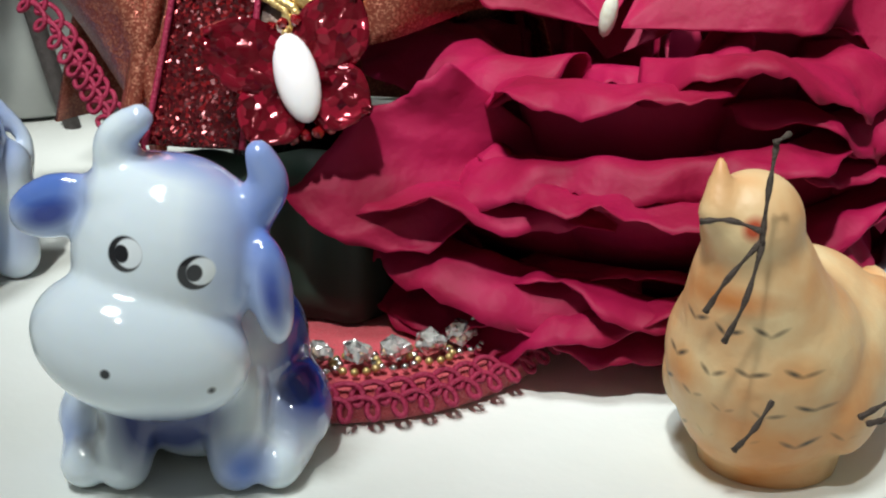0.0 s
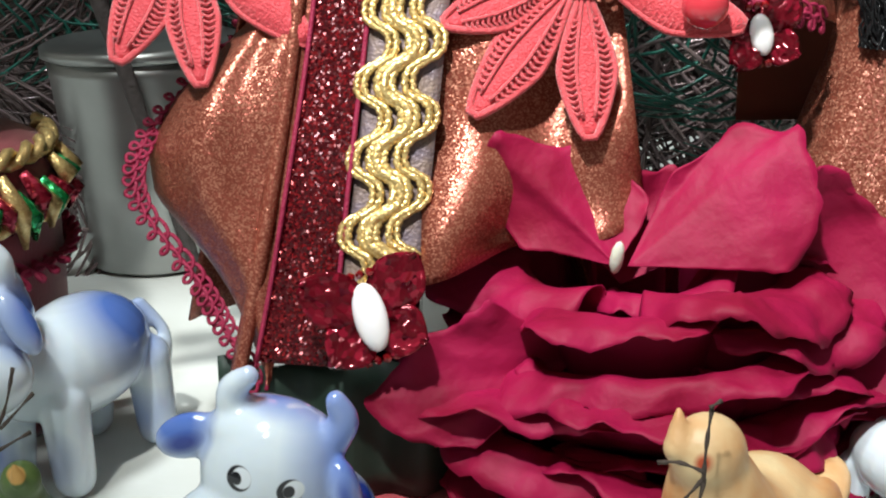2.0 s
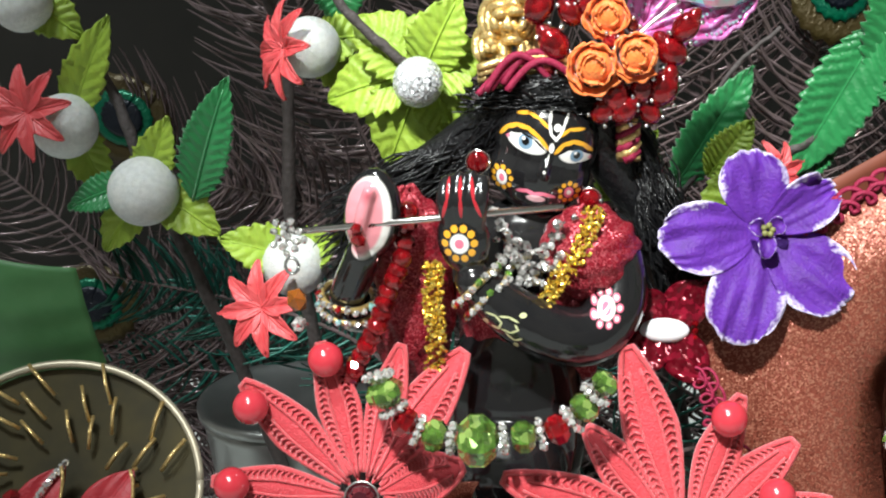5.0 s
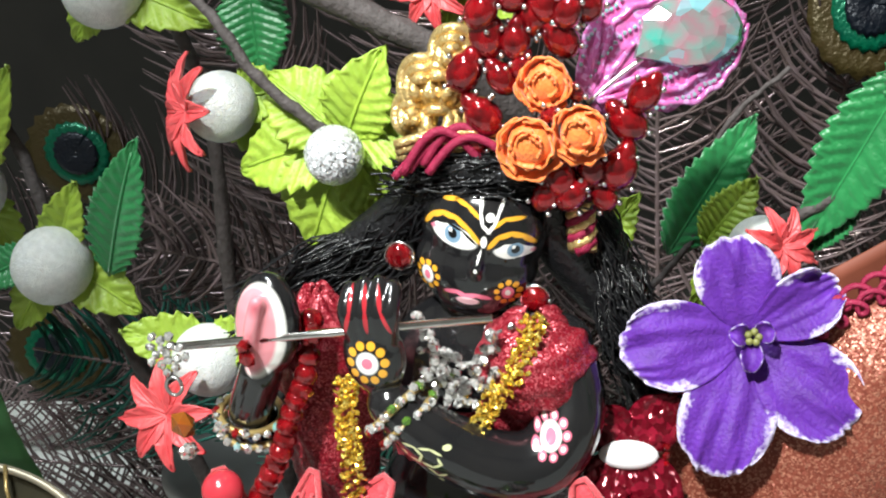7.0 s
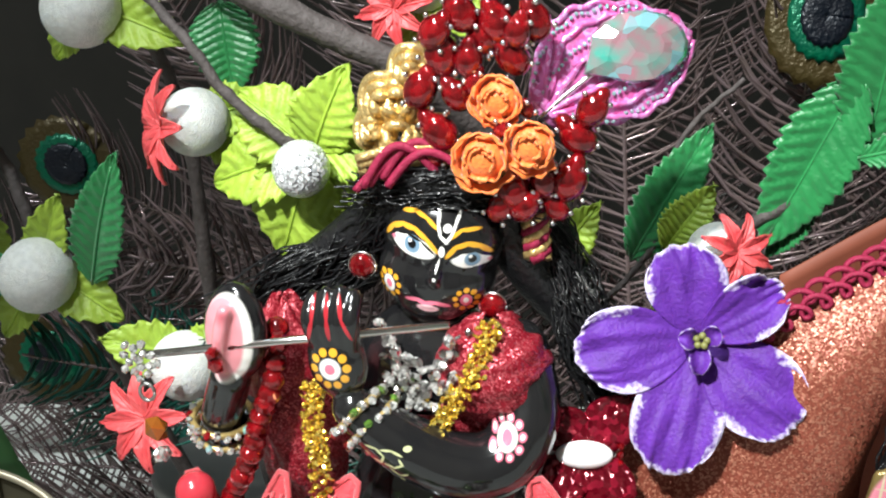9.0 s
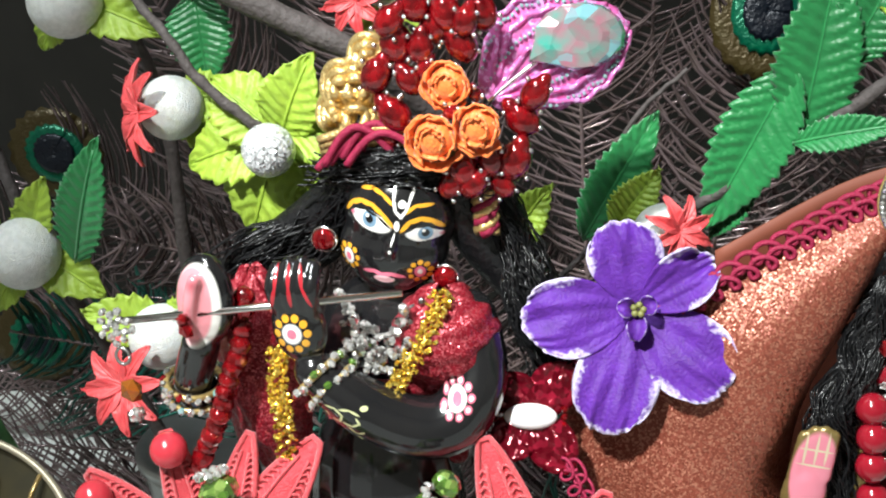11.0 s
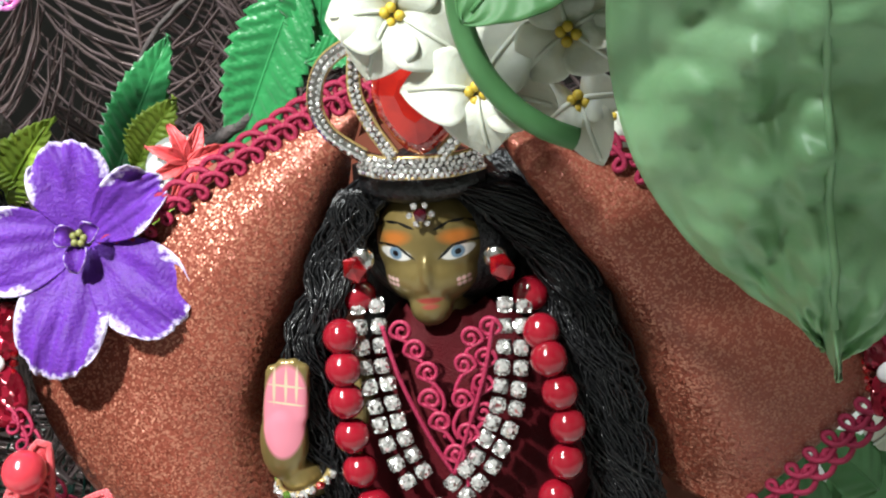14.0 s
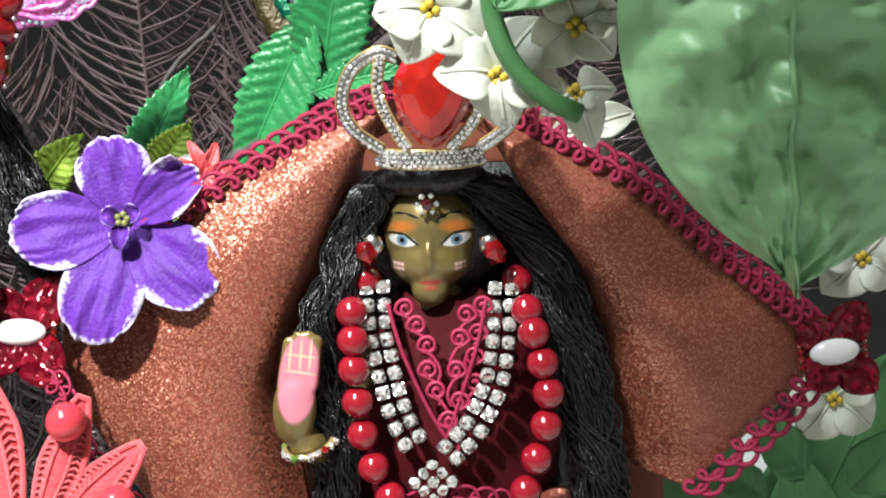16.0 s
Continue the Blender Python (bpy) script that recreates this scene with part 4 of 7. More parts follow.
ring = [V(-106.6 + 1.6 * math.cos(a), -17, 170 + 2 * math.sin(a)) for a in [i * math.pi / 6 for i in range(13)]]
tube(bm, ring, 0.0004, 5)
part("link", bm, PEWTER, flute)
bm = bmesh.new()
gem(bm, (-106.2, -17, 161.5), 3.2, 1, 0.8)
part("amber_drop", bm, shade("amber_crystal", (0.42, 0.13, 0.02), 0.05, glass=0.5, scale=300), flute, "amber crystal drop", smooth=False)
bm = bmesh.new()
gem(bm, (-106, -17, 155.5), 2.2, 3)
part("clear_drop", bm, CRYSTAL, flute, smooth=False)
for p, r in (((-64.6, 5, 187.8), 2.7), ((-38.4, 7, 177.4), 2.7)):
    bm = bmesh.new()
    ear = thing("earring", "red crystal stud earring on the black statue", "earring", "earrings", p)
    part("stone", ball(bm, p, (r, r * 0.7, r), u=16, v=10), RED_CRYSTAL, ear)
    part("setting", tube(bmesh.new(), [V(p) + V(r * 1.05 * math.cos(k * 0.3927), 0.3, r * 1.05 * math.sin(k * 0.3927)) for k in range(17)], 0.00035, 5), SILVER, ear, "thin silver ring")
neck = thing("necklace", "necklace of clear rhinestones in silver settings", "necklace", at=(-55, -2, 170))
rr = random.Random(9)
for i in range(46):
    t = i / 45
    p = V(-60 + 18 * t + rr.uniform(-2.5, 2.5), -3 - 4 * math.sin(t * 3.1), 175 - 9 * math.sin(t * 3.1) - 3 * (1 - t) + rr.uniform(-4, 4))
    bm = bmesh.new()
    gem(bm, p / MM, rr.uniform(1.0, 1.7), i)
    part("rhinestone", bm, CRYSTAL if i % 3 else SILVER, neck, smooth=False)


def bangle(c, n, r, label, seed):
    ob = thing("bangle", label, "bangle", "bangles", c)
    u, v, w = frame_of(n)
    rr = random.Random(seed)
    part("hoop", tube(bmesh.new(), [V(c) + (u * math.cos(a) + v * math.sin(a)) * r * MM for a in [k * math.pi / 12 for k in range(25)]], 0.0008, 6), BRASS, ob)
    for k in range(20):
        a = k * math.pi / 10
        bm = bmesh.new()
        gem(bm, (V(c) + (u * math.cos(a) + v * math.sin(a)) * (r + 0.6) * MM + w * rr.uniform(-0.5, 0.5) * MM) / MM, 1.15, k)
        part("stone", bm, CRYSTAL if k % 4 else rr.choice([RED_CRYSTAL, AQUA_GEM, GREEN_CRYSTAL]), ob, smooth=False)


bangle((-96.5, -5.5, 158), (0.2, -0.2, 1), 6.3, "hoop of clear stones round the raised wrist", 1)
bangle((-96.8, -4.5, 154.5), (0.2, -0.2, 1), 6.6, "second hoop of clear stones round the raised wrist", 2)
bangle((-64.5, -11, 162.5), (0.7, -0.2, -0.75), 6.2, "hoop of clear stones round the bent wrist", 3)
bangle((-62, -10.2, 159.6), (0.7, -0.2, -0.75), 6.4, "second hoop of clear stones round the bent wrist", 4)
bm = bmesh.new()
gem(bm, (-90.5, -17.5, 176.5), 2.2, 1)
gem(bm, (-90.5, -18.2, 179.2), 1.6, 3)
solo("palm_jewel", bm, RED_CRYSTAL, "red jewel tied in the pink palm", "jewellery", smooth=False)
strand = thing("bead_strand", "strand of red crystal beads beside the bodice", "beads", at=(-88, -8, 158))
for i, p in enumerate(spline([V(-80, -8, 180), V(-82, -10, 169), V(-85.6, -11, 161), V(-88.6, -12, 153), V(-93, -12, 145), V(-97, -12, 138)], 3)):
    bm = bmesh.new()
    ball(bm, p / MM, (2.6, 2.4, 3.1 if i % 2 else 2.3), (10 * i, 20, 0), 9, 6)
    part("bead", bm, RED_CRYSTAL, strand, smooth=i % 3 == 0)

# garland of cut beads between the flowers
garland = thing("bead_garland", "garland of green, clear and red cut crystal beads", "beads", at=(-60, -27, 130))
line = spline([V(-87, -26, 149), V(-85.8, -27, 144.5), V(-82.5, -28, 137.5), V(-77, -28, 133.2), V(-67, -29, 131.6), V(-56, -28, 131.8), V(-47, -27, 133), V(-41, -26, 137), V(-34.5, -25, 145)], 6)
steps = [0.0]
for a, b in zip(line, line[1:]):
    steps.append(steps[-1] + (b - a).length)


def along(s):
    i = max(j for j in range(len(steps)) if steps[j] <= s + 1e-9)
    i = min(i, len(line) - 2)
    return line[i].lerp(line[i + 1], (s - steps[i]) / (steps[i + 1] - steps[i])), (line[i + 1] - line[i]).normalized()


s, k = 0.001, 0
sizes = [(CRYSTAL, 1.9), (GREEN_CRYSTAL, 3.6), (CRYSTAL, 2.0), (RED_CRYSTAL, 3.0), (CRYSTAL, 1.8), (GREEN_CRYSTAL, 3.2), (CRYSTAL, 2.2), (GREEN_CRYSTAL, 5.2), (CRYSTAL, 2.6), (GREEN_CRYSTAL, 3.2),
         (CRYSTAL, 2.0), (RED_CRYSTAL, 3.0), (CRYSTAL, 2.2), (GREEN_CRYSTAL, 3.0), (CRYSTAL, 2.0), (GREEN_CRYSTAL, 2.6), (CRYSTAL, 1.8)]
for mt, r in sizes:
    s += r * 0.78 * MM
    if s > steps[-1]:
        break
    p, d = along(s)
    s += r * 0.78 * MM
    k += 1
    bm = bmesh.new()
    if mt is CRYSTAL:
        for j in range(10):
            u, v, w = frame_of(d, (0, 1, 0.2))
            q = j * math.pi / 5
            gem(bm, (p + (u * math.cos(q) + v * math.sin(q)) * 0.0031) / MM, 1.15, j)
        tagged(part("rhinestone_ring", bm, CRYSTAL, garland, smooth=False), kind="stuff")
    else:
        m = Matrix.Translation(p) @ d.to_track_quat("Z", "Y").to_matrix().to_4x4() @ Matrix.Diagonal((r * MM * 1.3, r * MM * 1.3, r * MM, 1))
        bmesh.ops.create_uvsphere(bm, u_segments=8, v_segments=5, radius=1, matrix=m)
        part("cut_bead", bm, mt, garland, smooth=False)


# ---- gilded statue under the veil ----
gilded = shade("gilded_painted_statue", (0.2, 0.145, 0.05), 0.28, 0.4, tone=(0.09, 0.075, 0.03), scale=110, clear=0.3)
OCHRE, PALE, FLUSH = (0.5, 0.16, 0.03), (0.72, 0.7, 0.66), (0.8, 0.26, 0.34)
paint(gilded, [dot(64.6, 11, 162.6, 4.6, 1.9, OCHRE, -8, 0.6), dot(77.4, 11, 162.2, 4.6, 1.9, OCHRE, 8, 0.6)]
      + stroke([(60.6, 163.6), (63, 165.4), (66, 165.6), (69, 164.6)], 0.7, JET, 11) + stroke([(73.2, 164.2), (76, 165.3), (79, 165), (81.6, 163.2)], 0.7, JET, 11)
      + [dot(64.7, 11, 159.5, 3.7, 1.45, PALE, 6, 0.15), dot(64.9, 11, 159.6, 1.5, 1.5, IRIS), dot(64.9, 11, 159.6, 0.7, 0.7, JET), dot(77.4, 11, 159.1, 3.7, 1.45, PALE, -6, 0.15), dot(77.2, 11, 159.2, 1.5, 1.5, IRIS), dot(77.2, 11, 159.2, 0.7, 0.7, JET)]
      + stroke([(60.4, 160.4), (62.5, 161.2), (65.5, 161.1), (68.6, 158.6)], 0.75, JET, 11) + stroke([(73.5, 158.4), (76.4, 160.8), (79.4, 160.8), (81.8, 160.0)], 0.75, JET, 11)
      + [dot(62.8 + 0.9 * (k % 3), 12, 154.2 - 1.1 * (k // 3), 0.55, 0.6, (0.75, 0.5, 0.46), 0, 0.5) for k in range(6)] + [dot(76.8 + 0.9 * (k % 3), 12, 153.6 - 1.1 * (k // 3), 0.55, 0.6, (0.75, 0.5, 0.46), 0, 0.5) for k in range(6)]
      + [dot(70.8, 10, 149.9, 3.3, 0.75, (0.26, 0.04, 0.03), 0, 0.4), dot(70.8, 10, 148.7, 2.2, 0.7, (0.32, 0.07, 0.05), 0, 0.5)]
      + [dot(40.3, 0, 131.2, 5.6, 11.6, FLUSH, 12, 0.1, 9)] + [m for x in (38.6, 41.0, 43.2) for m in stroke([(x - 0.6, 132), (x + 1.0, 141)], 0.8, (0.72, 0.6, 0.42), 0, 9)] + stroke([(36.2, 133.4), (45.2, 131.6)], 0.7, (0.72, 0.6, 0.42), 0, 9) + stroke([(37, 137.2), (45.6, 135.6)], 0.7, (0.72, 0.6, 0.42), 0, 9))
bm = bmesh.new()
ball(bm, (71, 21, 160), (11.4, 10, 12), u=24, v=16)
ball(bm, (70.7, 18.5, 154), (9.6, 8.4, 7.4), u=20, v=14)
ball(bm, (70.4, 14.2, 147.6), (4.4, 4, 4.2))
ball(bm, (70.8, 10.9, 155.5), (1.2, 1.7, 3.6))
chain(bm, [(71, 22, 146), (72, 23, 134)], [6, 7])
ball(bm, (73, 24, 112), (21, 11, 28), u=20, v=14)
ball(bm, (75, 24, 60), (22, 14, 58), u=20, v=14)
chain(bm, [(52, 20, 128), (44, 14, 112), (40, 8, 114)], [6, 5, 4.4])
ball(bm, (38.4, 5.5, 123.5), (5.2, 3.2, 9.5), (0, 10, 0))
for i, x in enumerate((37.2, 39.6, 41.8, 43.6)):
    chain(bm, [(x - 0.8, 5.5, 129), (x + 1.4, 5, 141.2 - 1.2 * abs(i - 1.5))], [1.75, 1.4], 6)
merged(solo("statue", bm, gilded, "gilded painted statue with a raised palm under a copper veil", "statue"), 0.6, 6)

robe = thing("robe", "dark red robe with maroon scroll lace at the neck", "robe", at=(73, 20, 100))
RED_CLOTH = shade("dark_red_cloth", (0.06, 0.002, 0.005), 0.7, tone=(0.03, 0.002, 0.003), scale=200, bump=0.4, bump_scale=2500)
RED_CLOTH.node_tree.nodes["Principled BSDF"].inputs["Specular IOR Level"].default_value = 0.15
LACE_CORD = shade("crimson_lace_cord", (0.36, 0.02, 0.07), 0.5, tone=(0.24, 0.012, 0.04), scale=900, bump=0.5, bump_scale=2500)
part("front", sheet(bmesh.new(), wrinkled((72.5, 24, 108), (25, 16, 40), -85, 85, -80, 68, 4, 0.6), 30, 36, 0.0006), RED_CLOTH, robe)
part("skirt_front", sheet(bmesh.new(), lambda u, v: V(72 - (30 + 22 * v) * math.cos(math.pi * u), 24 - (16 + 14 * v) * math.sin(math.pi * u) + 2.5 * math.sin(u * 26), 96 - 88 * v), 40, 16, 0.0006), COPPER_GLITTER, robe)
for cx, cz, s in ((65, 145, -1), (67.5, 141.2, -1), (69.6, 136.6, -1), (69.4, 131, -1), (71, 126.2, -1), (78.4, 143, 1), (82, 144.4, 1), (76.6, 137.8, 1), (80.6, 138.4, 1), (79.6, 133.2, 1), (75.4, 130.6, 1), (79.4, 127.2, 1), (75.8, 123.4, 1), (73.4, 119.2, -1)):
    cy = 6.6 - 0.1 * (141 - cz) + 0.02 * (cx - 72) ** 2
    curl = [V(cx + s * (2.1 - 0.15 * q) * math.cos(q * 0.7 + 0.5), cy, cz + (2.3 - 0.15 * q) * math.sin(q * 0.7 + 0.5)) for q in range(13)]
    tail = [V(cx - s * (0.3 + 1.5 * math.sin(k * 0.55)) + (73.4 - cx) * 0.05 * k, cy - 0.1 * k, cz - 2.0 - 1.25 * k) for k in range(6)][::-1]
    part("lace_scroll", tube(bmesh.new(), spline(tail + [V(cx + s * 2.2, cy, cz - 0.6)] + curl, 3), 0.00046, 5), LACE_CORD, robe, "crimson cord scroll")
for s in (-1, 1):
    rim_line = spline([V(72 + s * 11, 9, 146), V(72 + s * 8.5, 6.5, 136), V(72 + s * 4, 5, 124), V(72.5, 4, 115)], 8)
    part("lace_edge", tube(bmesh.new(), rim_line, 0.0005, 5), MAROON_CORD, robe)
scroll(robe, spline([V(52, 10, 92), V(64, 5, 98.5), V(74, 4, 100), V(84, 7, 97)], 8), 5.0, 1.0, MAROON_CORD)

hair = thing("hair", "black braided hair hanging beside the gilded face", "hair", at=(72, 24, 175))
bm = bmesh.new()
ball(bm, (71.5, 26, 160), (17, 11.5, 17.5), u=24, v=16)
ball(bm, (71.5, 17, 173), (13, 7, 4.4), u=20, v=12)
part("hair_cap", bm, HAIR, hair)
rnd = random.Random(8)
for side, line, rad in ((-1, [(60, 16, 172), (53, 14, 160), (47, 12, 146), (44, 12, 132), (45, 11, 116), (46, 10, 98), (47, 8, 82)], 5.2), (1, [(83, 17, 172), (93, 17, 160), (100, 16, 145), (103, 15, 128), (106, 14, 110), (107, 12, 94), (107, 10, 80)], 6.5)):
    path = spline([V(p) for p in line], 6)
    for ply in range(5):
        bm = bmesh.new()
        for f in range(80):
            o1, o2, w0, w1 = rnd.uniform(-1, 1), rnd.uniform(-1, 1), rnd.uniform(0, 6.3), rnd.uniform(0.2, 0.34)
            pts = []
            for i, p in enumerate(path):
                a = i * w1 * 1.6 + ply * 1.257 + w0 * 0.12
                r = rad * (0.6 + 0.4 * min(1, i / 12)) * MM
                pts.append(p + Vector((math.cos(a), 0.7 * math.sin(a), 0.0)) * r * 0.5 + V(o1 * rad * 0.4 + 1.7 * math.sin(i * 0.75 + ply * 1.9 + 0.5 * o2) + 0.5 * math.sin(i * 1.7 + w0), o2 * rad * 0.35 + 1.2 * math.cos(i * 0.8 + ply), 0))
            tube(bm, pts, 0.00028, 3, False)
        tagged(part("lock", bm, HAIR, hair), kind="stuff")
bm = bmesh.new()
sheet(bm, lambda u, v: V(54 + 52 * u - 6 * v, 33 - 3 * math.sin(u * 9), 172 - 92 * v), 14, 10, 0.002)
part("hair_back", bm, HAIR, hair)
bm = bmesh.new()
for i in range(150):
    a = rnd.uniform(-1, 1)
    p0 = V(71.5 + 13 * a, 11 + 6 * abs(a), 173.5 - 3 * a * a + rnd.uniform(-2, 3.5))
    tube(bm, [p0 + V(k * 2.2 * a + rnd.uniform(-0.3, 0.3), k * 0.4, -k * abs(a) * 1.4 + rnd.uniform(-0.8, 0.5)) for k in range(6)], 0.0004, 3, False)
tagged(part("loose_hair", bm, HAIR, hair), kind="stuff")

# crown
crown = thing("crown", "rhinestone tiara with a large red drop crystal", "crown", at=(73, 8, 180))


def pave(path, wide):
    """A flat metal strip set with small stones in staggered rows."""
    path = [Vector(p) for p in path]
    side = []
    for i, p in enumerate(path):
        d = (path[min(i + 1, len(path) - 1)] - path[max(i - 1, 0)]).normalized()
        side.append(d.cross(Vector((0, -1, 0))).normalized())

    def fn(a, b):
        q = a * (len(path) - 1)
        i = min(int(q), len(path) - 2)
        return path[i].lerp(path[i + 1], q - i) + side[i].lerp(side[i + 1], q - i) * (b - 0.5) * wide * MM

    part("strip", sheet(bmesh.new(), fn, len(path), 2, 0.0012), SILVER, crown)
    for b in (0.0, 1.0):
        part("strip_edge", tube(bmesh.new(), [fn(k / 40, b) + V(0, -0.5, 0) for k in range(41)], 0.00032, 5), BRASS, crown, "thin gilded edge")
    length = sum((b - a).length for a, b in zip(path, path[1:])) / MM
    bm = bmesh.new()
    rows, n = max(2, round(wide / 1.1)), round(length / 1.15)
    for r in range(rows):
        for k in range(n):
            gem(bm, (fn((k + 0.5 * (r % 2) + 0.25) / n, (r + 0.5) / rows) + V(0, -0.9, 0)) / MM, 0.66, k + 5 * r)
    tagged(part("pave", bm, CRYSTAL, crown, "close-set clear stones", smooth=False), kind="stuff")


pave(spline([V(61, 10, 179.4), V(66, 7, 179), V(72.5, 6, 178.8), V(79, 7, 178.6), V(84.6, 10, 178.8)], 8), 4.0)
pave(spline([V(62.6, 8.5, 181), V(56.6, 8.5, 186), V(54.6, 9, 192), V(57, 9.5, 198.5), V(63, 9.5, 202), V(67, 9.5, 200.6)], 8), 2.5)
pave(spline([V(83.6, 8.5, 180.4), V(89.8, 8.5, 184.6), V(92.4, 9, 190.4), V(90.4, 9.5, 197.4), V(84.6, 9.5, 201.4), V(80.6, 9.5, 200.2)], 8), 2.5)
pave(spline([V(68.4, 6.4, 181.2), V(65, 7, 187), V(62.6, 8, 193.5), V(63.4, 9, 201)], 8), 2.2)
pave(spline([V(77.4, 6.4, 181), V(82.4, 7, 186), V(85.4, 8, 192.5), V(84.6, 9, 200.4)], 8), 2.2)
bm = bmesh.new()
ring = []
for k in range(16):
    a = k * math.pi / 8
    low = max(0.0, -math.cos(a))
    ring.append(V(74.6 + 8.6 * math.sin(a) * (1 - 0.34 * low ** 1.5) - 1.0 * low, 5.5, 193.6 + (9.4 if math.cos(a) > 0 else 12.4) * math.cos(a)))
tip_front = V(74.4, 0.4, 193.5)
outer = [bm.verts.new(p) for p in ring]
girdle = [bm.verts.new(p.lerp(tip_front, 0.22) + V(0, -1.4, 0)) for p in ring]
table = [bm.verts.new(p.lerp(tip_front, 0.58) + V(0, -0.9, 0)) for p in ring[::2]]
back_v = bm.verts.new(V(74.4, 9, 193))
for i in range(16):
    j = (i + 1) % 16
    bm.faces.new((outer[i], outer[j], girdle[j], girdle[i]))
    bm.faces.new((outer[j], outer[i], back_v))
for i in range(8):
    a, b, c2, j = 2 * i, 2 * i + 1, (2 * i + 2) % 16, (i + 1) % 8
    bm.faces.new((girdle[a], girdle[b], table[i]))
    bm.faces.new((girdle[b], table[j], table[i]))
    bm.faces.new((girdle[b], girdle[c2], table[j]))
bm.faces.new(table)
part("drop_crystal", bm, shade("orange_red_crystal", (0.62, 0.02, 0.008), 0.06, 0.1, tone=(0.34, 0.005, 0.004), scale=180, amount=1.0, clear=0.9, glass=0.35), crown, "large orange-red drop crystal", smooth=False)

jewel = thing("forehead_jewel", "cluster of clear stones on the gilded forehead", "jewellery", at=(70.6, 9, 168.2))
for k in range(7):
    part("stone", gem(bmesh.new(), (71.2 + 2.1 * math.cos(k * 1.05), 10.2, 168.0 + 2.1 * math.sin(k * 1.05)), 0.75, k), CRYSTAL, jewel, smooth=False)
part("stone", gem(bmesh.new(), (71.2, 10.0, 168.0), 1.5, 2), DARK_GEM, jewel, "dark middle stone", smooth=False)
for x, z in ((57, 157.6), (85.6, 156.4)):
    ear = thing("earring", "round red stone earring in a silver cup", "earring", "earrings", (x, 11, z))
    bm = bmesh.new()
    gem(bm, (x, 10, z), 3.2, 1, 0.8)
    part("stone", bm, RED_CRYSTAL, ear, smooth=False)
    bm = bmesh.new()
    ball(bm, (x + (1.2 if x < 70 else -1.2), 12.5, z + 1.2), (2.4, 1.6, 2.6))
    part("cup", bm, SILVER, ear)

collar = thing("rhinestone_necklace", "double row of square rhinestones meeting in a pendant", "necklace", at=(70, 6, 120))
for side, line in ((-1, [(58, 12, 149), (58.5, 8, 140), (60, 5.5, 130), (62.5, 4, 120), (66.5, 3, 112)]), (1, [(87, 13, 147), (86, 8, 138), (84, 5.5, 128), (79, 4, 118), (72, 3, 111)])):
    path = spline([V(p) for p in line], 40)
    chosen, run = [0], 0.0
    for i in range(1, len(path)):
        run += (path[i] - path[i - 1]).length
        if run > 0.0039:
            chosen.append(i)
            run = 0.0
    for i in chosen:
        p = path[i]
        d = (path[min(i + 3, len(path) - 1)] - path[max(i - 3, 0)]).normalized()
        face = (Vector((0, -1, 0.35)) + Vector((0.4 * math.sin(i * 2.7), 0, 0.4 * math.cos(i * 1.9)))).normalized()
        sd = d.cross(face).normalized()
        turn = Matrix((sd, face.cross(sd), face)).transposed().to_4x4()
        for k in (-1, 1):
            at = p + sd * k * 0.0019
            bm = bmesh.new()
            bmesh.ops.create_cone(bm, segments=8, radius1=0.00175, radius2=0.0009, depth=0.0013, cap_ends=True, matrix=Matrix.Translation(at + face * 0.0011) @ turn @ Matrix.Rotation(0.39, 4, "Z"))
            stone = part("rhinestone", bm, CRYSTAL, collar, smooth=False)
            bm = bmesh.new()
            bmesh.ops.create_cone(bm, segments=4, radius1=0.0019, radius2=0.0019, depth=0.0012, cap_ends=True, matrix=Matrix.Translation(at) @ turn @ Matrix.Rotation(0.785, 4, "Z"))
            part("cup", bm, PEWTER, collar, "square metal setting", smooth=False)
for i in range(3):
    for j in range(3):
        bm = bmesh.new()
        gem(bm, (69 + (i - j) * 2.1, 1.5, 108 - (i + j) * 2.1 + 2), 1.6, i + j)
        part("pendant_stone", bm, CRYSTAL, collar, smooth=False)

strings = thing("bead_string", "string of large glossy red beads round the neck", "beads", at=(73, 6, 120))
for line in ([(56, 14, 150.5), (53, 7, 145), (53, 5, 139), (52.8, 4, 132.5), (53.1, 3.5, 125), (53.8, 3, 117.4), (55.7, 2, 109.7), (59.1, 1, 102.6), (63, 0, 96), (68, -1, 91)], [(90, 16, 148), (92, 9, 143), (93.3, 6, 138.5), (94.9, 5, 131.8), (95.9, 4, 125), (95, 3, 117.7), (92.5, 2, 110.3), (89.7, 1, 103), (85, 0, 96.5), (79, -1, 91.5)]):
    for p in line:
        bm = bmesh.new()
        ball(bm, p, 3.65, u=20, v=14)
        part("bead", bm, RED_BEAD, strings)
bangle((40.5, 8, 113.6), (-0.2, -0.2, 1), 5.6, "hoop of clear stones under the raised palm", 6)


